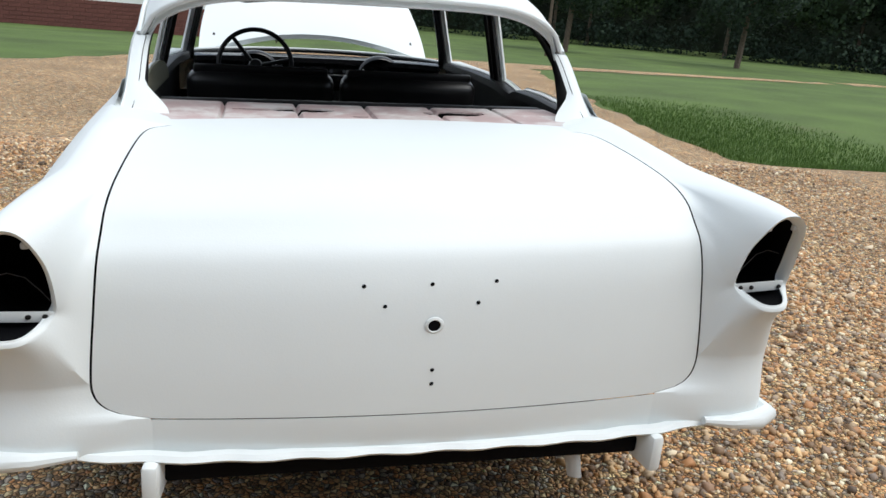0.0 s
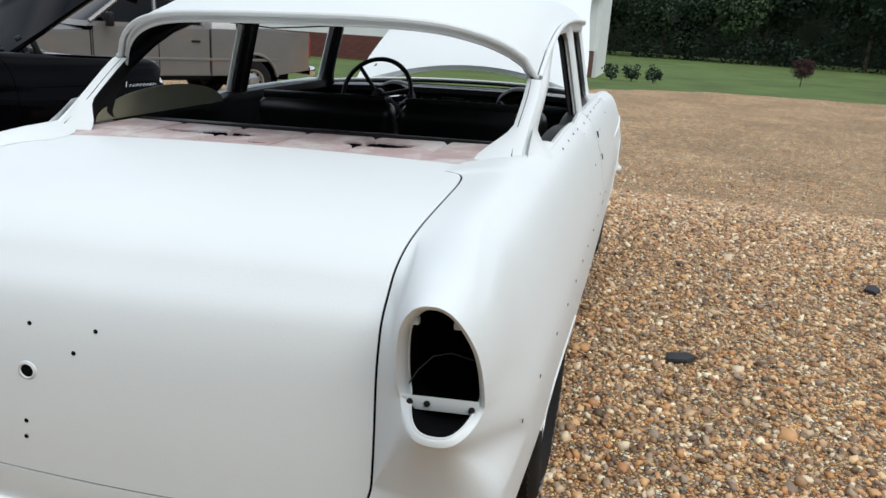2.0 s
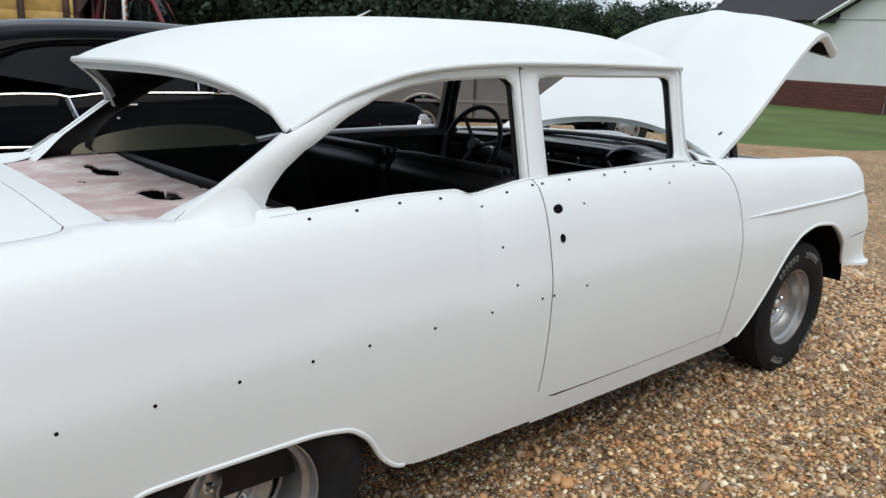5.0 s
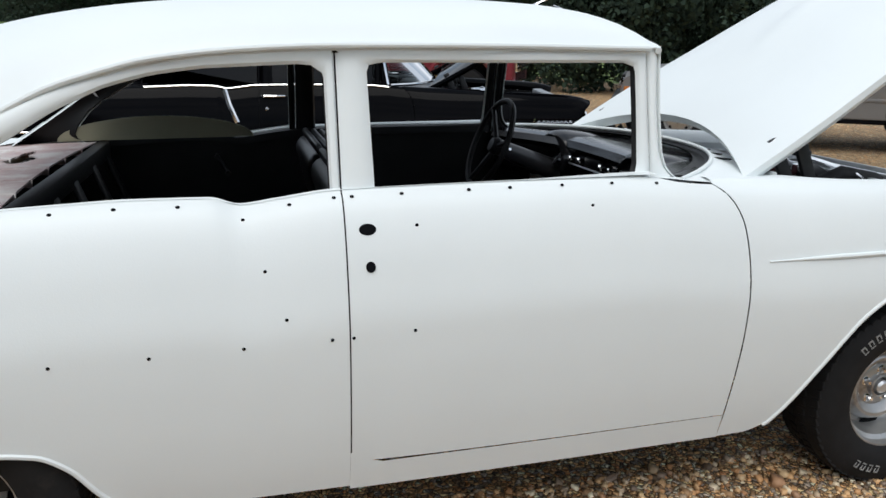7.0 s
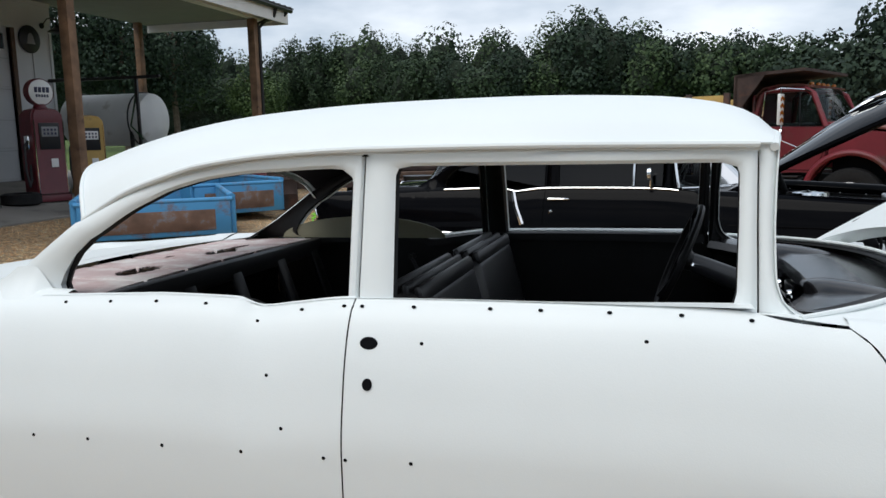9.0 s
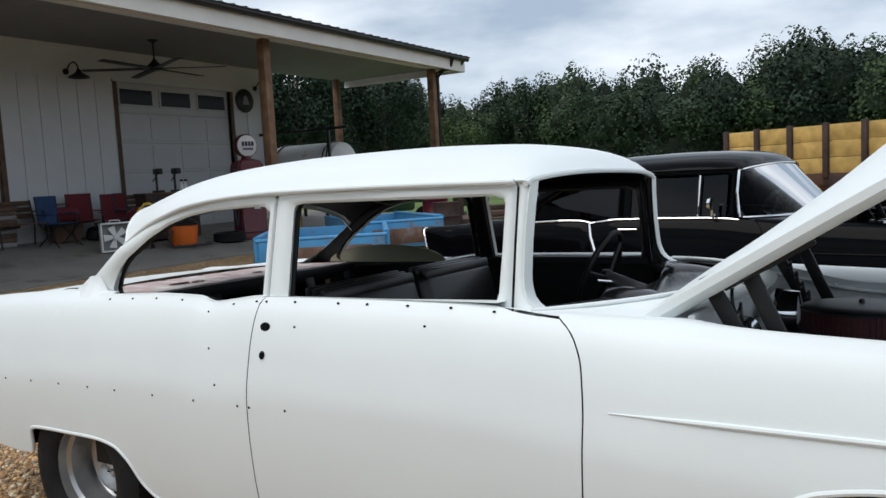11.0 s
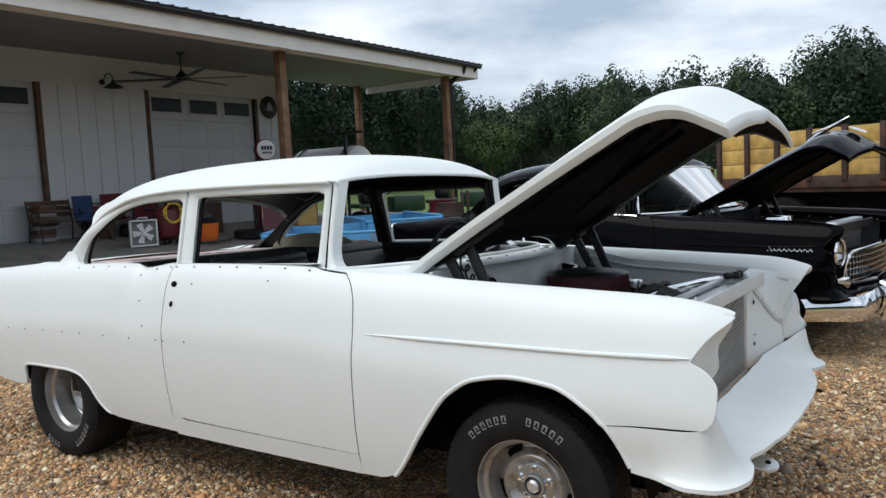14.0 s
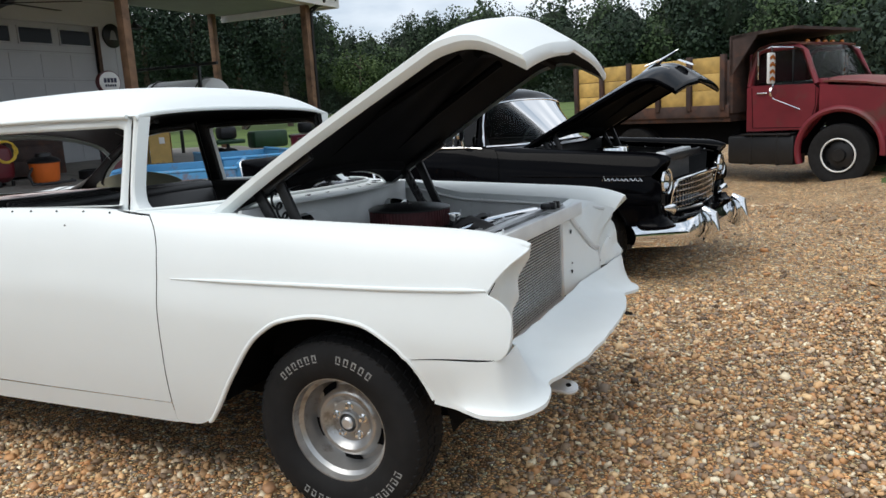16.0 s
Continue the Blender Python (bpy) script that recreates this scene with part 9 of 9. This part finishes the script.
    for sx in (1, -1):
        part("bed_side", box(0.08, 3.7, 0.22, (sx * 1.16, 0.35, 1.32), 0.01), M_RUST, t)
        for k in range(6):
            y = -1.42 + k * 0.70
            part("stake", box(0.09, 0.10, 1.0, (sx * 1.19, y, 1.84), 0.01), M_RUST, t)
        for k in range(5):
            for row in range(3):
                part("plank", box(0.05, 0.60, 0.29, (sx * 1.15, -1.07 + k * 0.70, 1.56 + row * 0.30), 0.006), M_PLANK, t)
    part("tail_board", box(2.2, 0.06, 0.9, (0, -1.5, 1.85), 0.01), M_RUST, t)
    head = box(2.34, 0.08, 1.35, (0, 2.22, 1.95), 0.01)
    part("headboard", head, M_RUST, t)
    can = [[(x, 2.2, 2.62), (x, 2.5, 2.66), (x, 3.35, 2.70)] for x in (-1.17, 1.17)]
    part("cab_guard", sheet(can, thick=0.05), M_RUST, t, "rusty steel guard over the cab")
    for sx in (1, -1):
        br = prism([(2.2, 1.9), (2.2, 2.64), (2.75, 2.68)], 0.04)
        br.transform(SIDEWAYS)
        bmesh.ops.translate(br, verts=br.verts[:], vec=(sx * 1.15 - 0.02, 0, 0))
        part("guard_bracket", br, M_RUST, t)


pickup()
dump_truck()


# ---- house ----
def build_house():
    h = thing("house", "white gabled house on a red brick base", "house", pose(-10.6, 42.0, -1.05))
    half, deep, eave, left, right = 7.2, 8.0, 4.85, -14.2, 8.1
    mid, wide = (left + right) / 2, right - left
    part("brick_base", box(wide, deep, 2.4, (mid, deep / 2, 0.34)), M_MORTAR, h, smooth=0)
    brick = mesh_of("brick", box(0.60, 0.03, 0.19, (0, 0, 0), 0.008, seg=1), M_BRICK, 0)
    for row in range(8):
        for k in range(35):
            ob = new("brick", brick)
            ob.parent = h
            ob.location = (-13.85 + k * 0.62 + (0.28 if row % 2 else 0.0), -0.012, -0.06 + row * 0.212)
    part("front_wall", box(wide, 0.2, eave - 1.54, (mid, 0.1, (eave + 1.54) / 2)), M_HOUSE, h, smooth=0)
    wall = prism([(-half, eave), (half, eave), (0, eave + 4.7)], 0.2)
    part("gable_wall", moved(wall, Matrix(((1, 0, 0, 0), (0, 0, -1, 0.2), (0, 1, 0, 0), (0, 0, 0, 1)))), M_HOUSE, h, smooth=0)
    part("siding_joint", box(2 * half, 0.02, 0.04, (0, -0.008, eave + 0.04)), M_SOFFIT, h, smooth=0)
    for x0, x1, face in ((left - 0.4, -half + 0.6, -1), (half - 0.6, right + 0.4, 1)):
        slope = sheet([[(x, -0.55, eave - 0.05), (x, 4.4, eave + 3.4)] for x in (x0, x1)])
        bmesh.ops.solidify(slope, geom=slope.faces[:], thickness=0.14)
        part("main_roof", slope, M_SHINGLE, h, smooth=0)
        part("gutter", box(x1 - x0, 0.14, 0.13, ((x0 + x1) / 2, -0.62, eave - 0.06), 0.02), M_TRIM, h, smooth=0)
    for x in (left, right):
        end = prism([(0.2, -0.8), (deep, -0.8), (deep, eave), (4.3, eave + 3.2), (0.2, eave)], 0.2)
        part("end_wall", moved(end, Matrix.Translation((x, 0, 0)) @ SIDEWAYS), M_HOUSE, h, smooth=0)
    for sx in (1, -1):
        r = sheet([[(0.0, y, eave + 4.95), (sx * (half + 0.5), y, eave - 0.1)] for y in (-0.6, 5.0)], thick=0.12)
        part("gable_roof", r, M_SHINGLE, h, smooth=0)
        part("rake_board", tube([(0, -0.62, eave + 4.84), (sx * (half + 0.5), -0.62, eave - 0.2)], 0.11, 4), M_HOUSE, h, smooth=0)
    for x in (1.7, -9.6):
        win = part("window", box(0.78, 0.06, 1.24, (x, -0.03, 3.95), 0.01), M_HOUSE, h, smooth=0)
        for z in (4.24, 3.66):
            part("pane", box(0.60, 0.02, 0.50, (x, -0.065, z), 0.004), M_PANE, win, smooth=0)
        part("sill", box(0.95, 0.10, 0.06, (x, -0.06, 3.32), 0.01), M_HOUSE, win, smooth=0)
    meter = part("electric_meter", box(0.42, 0.12, 0.55, (-3.3, -0.08, 1.1), 0.02), M_SOFFIT, h)
    part("conduit", tube([(-3.5, -0.06, 0.9), (-3.52, -0.06, -0.2)], 0.03, 6), M_SOFFIT, meter)


build_house()


def mulch_bed():
    """Low dark bed with shrubs along the house."""
    for k, x in enumerate((-1.3, -0.2, 1.0)):
        rng = np.random.default_rng(40 + k)
        t = thing("shrub", "small round green shrub beside the house corner", "shrub", pose(x, 40.8, float(ground_z(x, 40.8))), group="house shrubs")
        q = leaves(rng, (0, 0, 0), 1.0, 260, 0.12) * [0.6, 0.6, 0.5] + [0, 0, 0.5]
        me = bpy.data.meshes.new("crown")
        v = q.reshape(-1, 3)
        me.from_pydata(v.tolist(), [], np.arange(len(v)).reshape(-1, 4).tolist())
        me.materials.append(M_LEAF)
        ob = new("crown", me)
        ob.parent = t
        part("stem", tube([(0, 0, -0.1), (0, 0, 0.5)], 0.04, 6), M_BARK, t)


mulch_bed()


def utility_pole(x, y):
    z = float(ground_z(x, y))
    t = thing("utility_pole", "slim grey wooden utility pole at the lawn's edge", "pole", pose(x, y, z))
    part("shaft", tube([(0, 0, -0.3), (0, 0, 9.5)], [0.14, 0.09], 8), M_BARK, t)
    part("crossarm", box(1.8, 0.10, 0.12, (0, 0, 8.9), 0.01), M_BARK, t)


utility_pole(21.0, 51.0)


def rubber_scrap(x, y, turn, label):
    t = thing("rubber_scrap", label, "scrap", pose(x, y, float(ground_z(x, y)) + 0.012, 0, 0, turn))
    part("piece", moved(prism([(-0.07, -0.03), (0.02, -0.045), (0.08, -0.01), (0.05, 0.035), (-0.05, 0.04)], 0.018, 0.004), pose(0, 0, 0.004, 4, -3, 0)), M_RUBBERMAT, t)


rubber_scrap(1.37, -0.22, 20, "flat scrap of black rubber lying on the gravel")
rubber_scrap(2.55, 1.35, 70, "small dark stone-like rubber scrap on the gravel")


# ---- loose pebbles and grass, nearest the walk ----
build_pebbles(in_lot)
build_grass(in_lot)
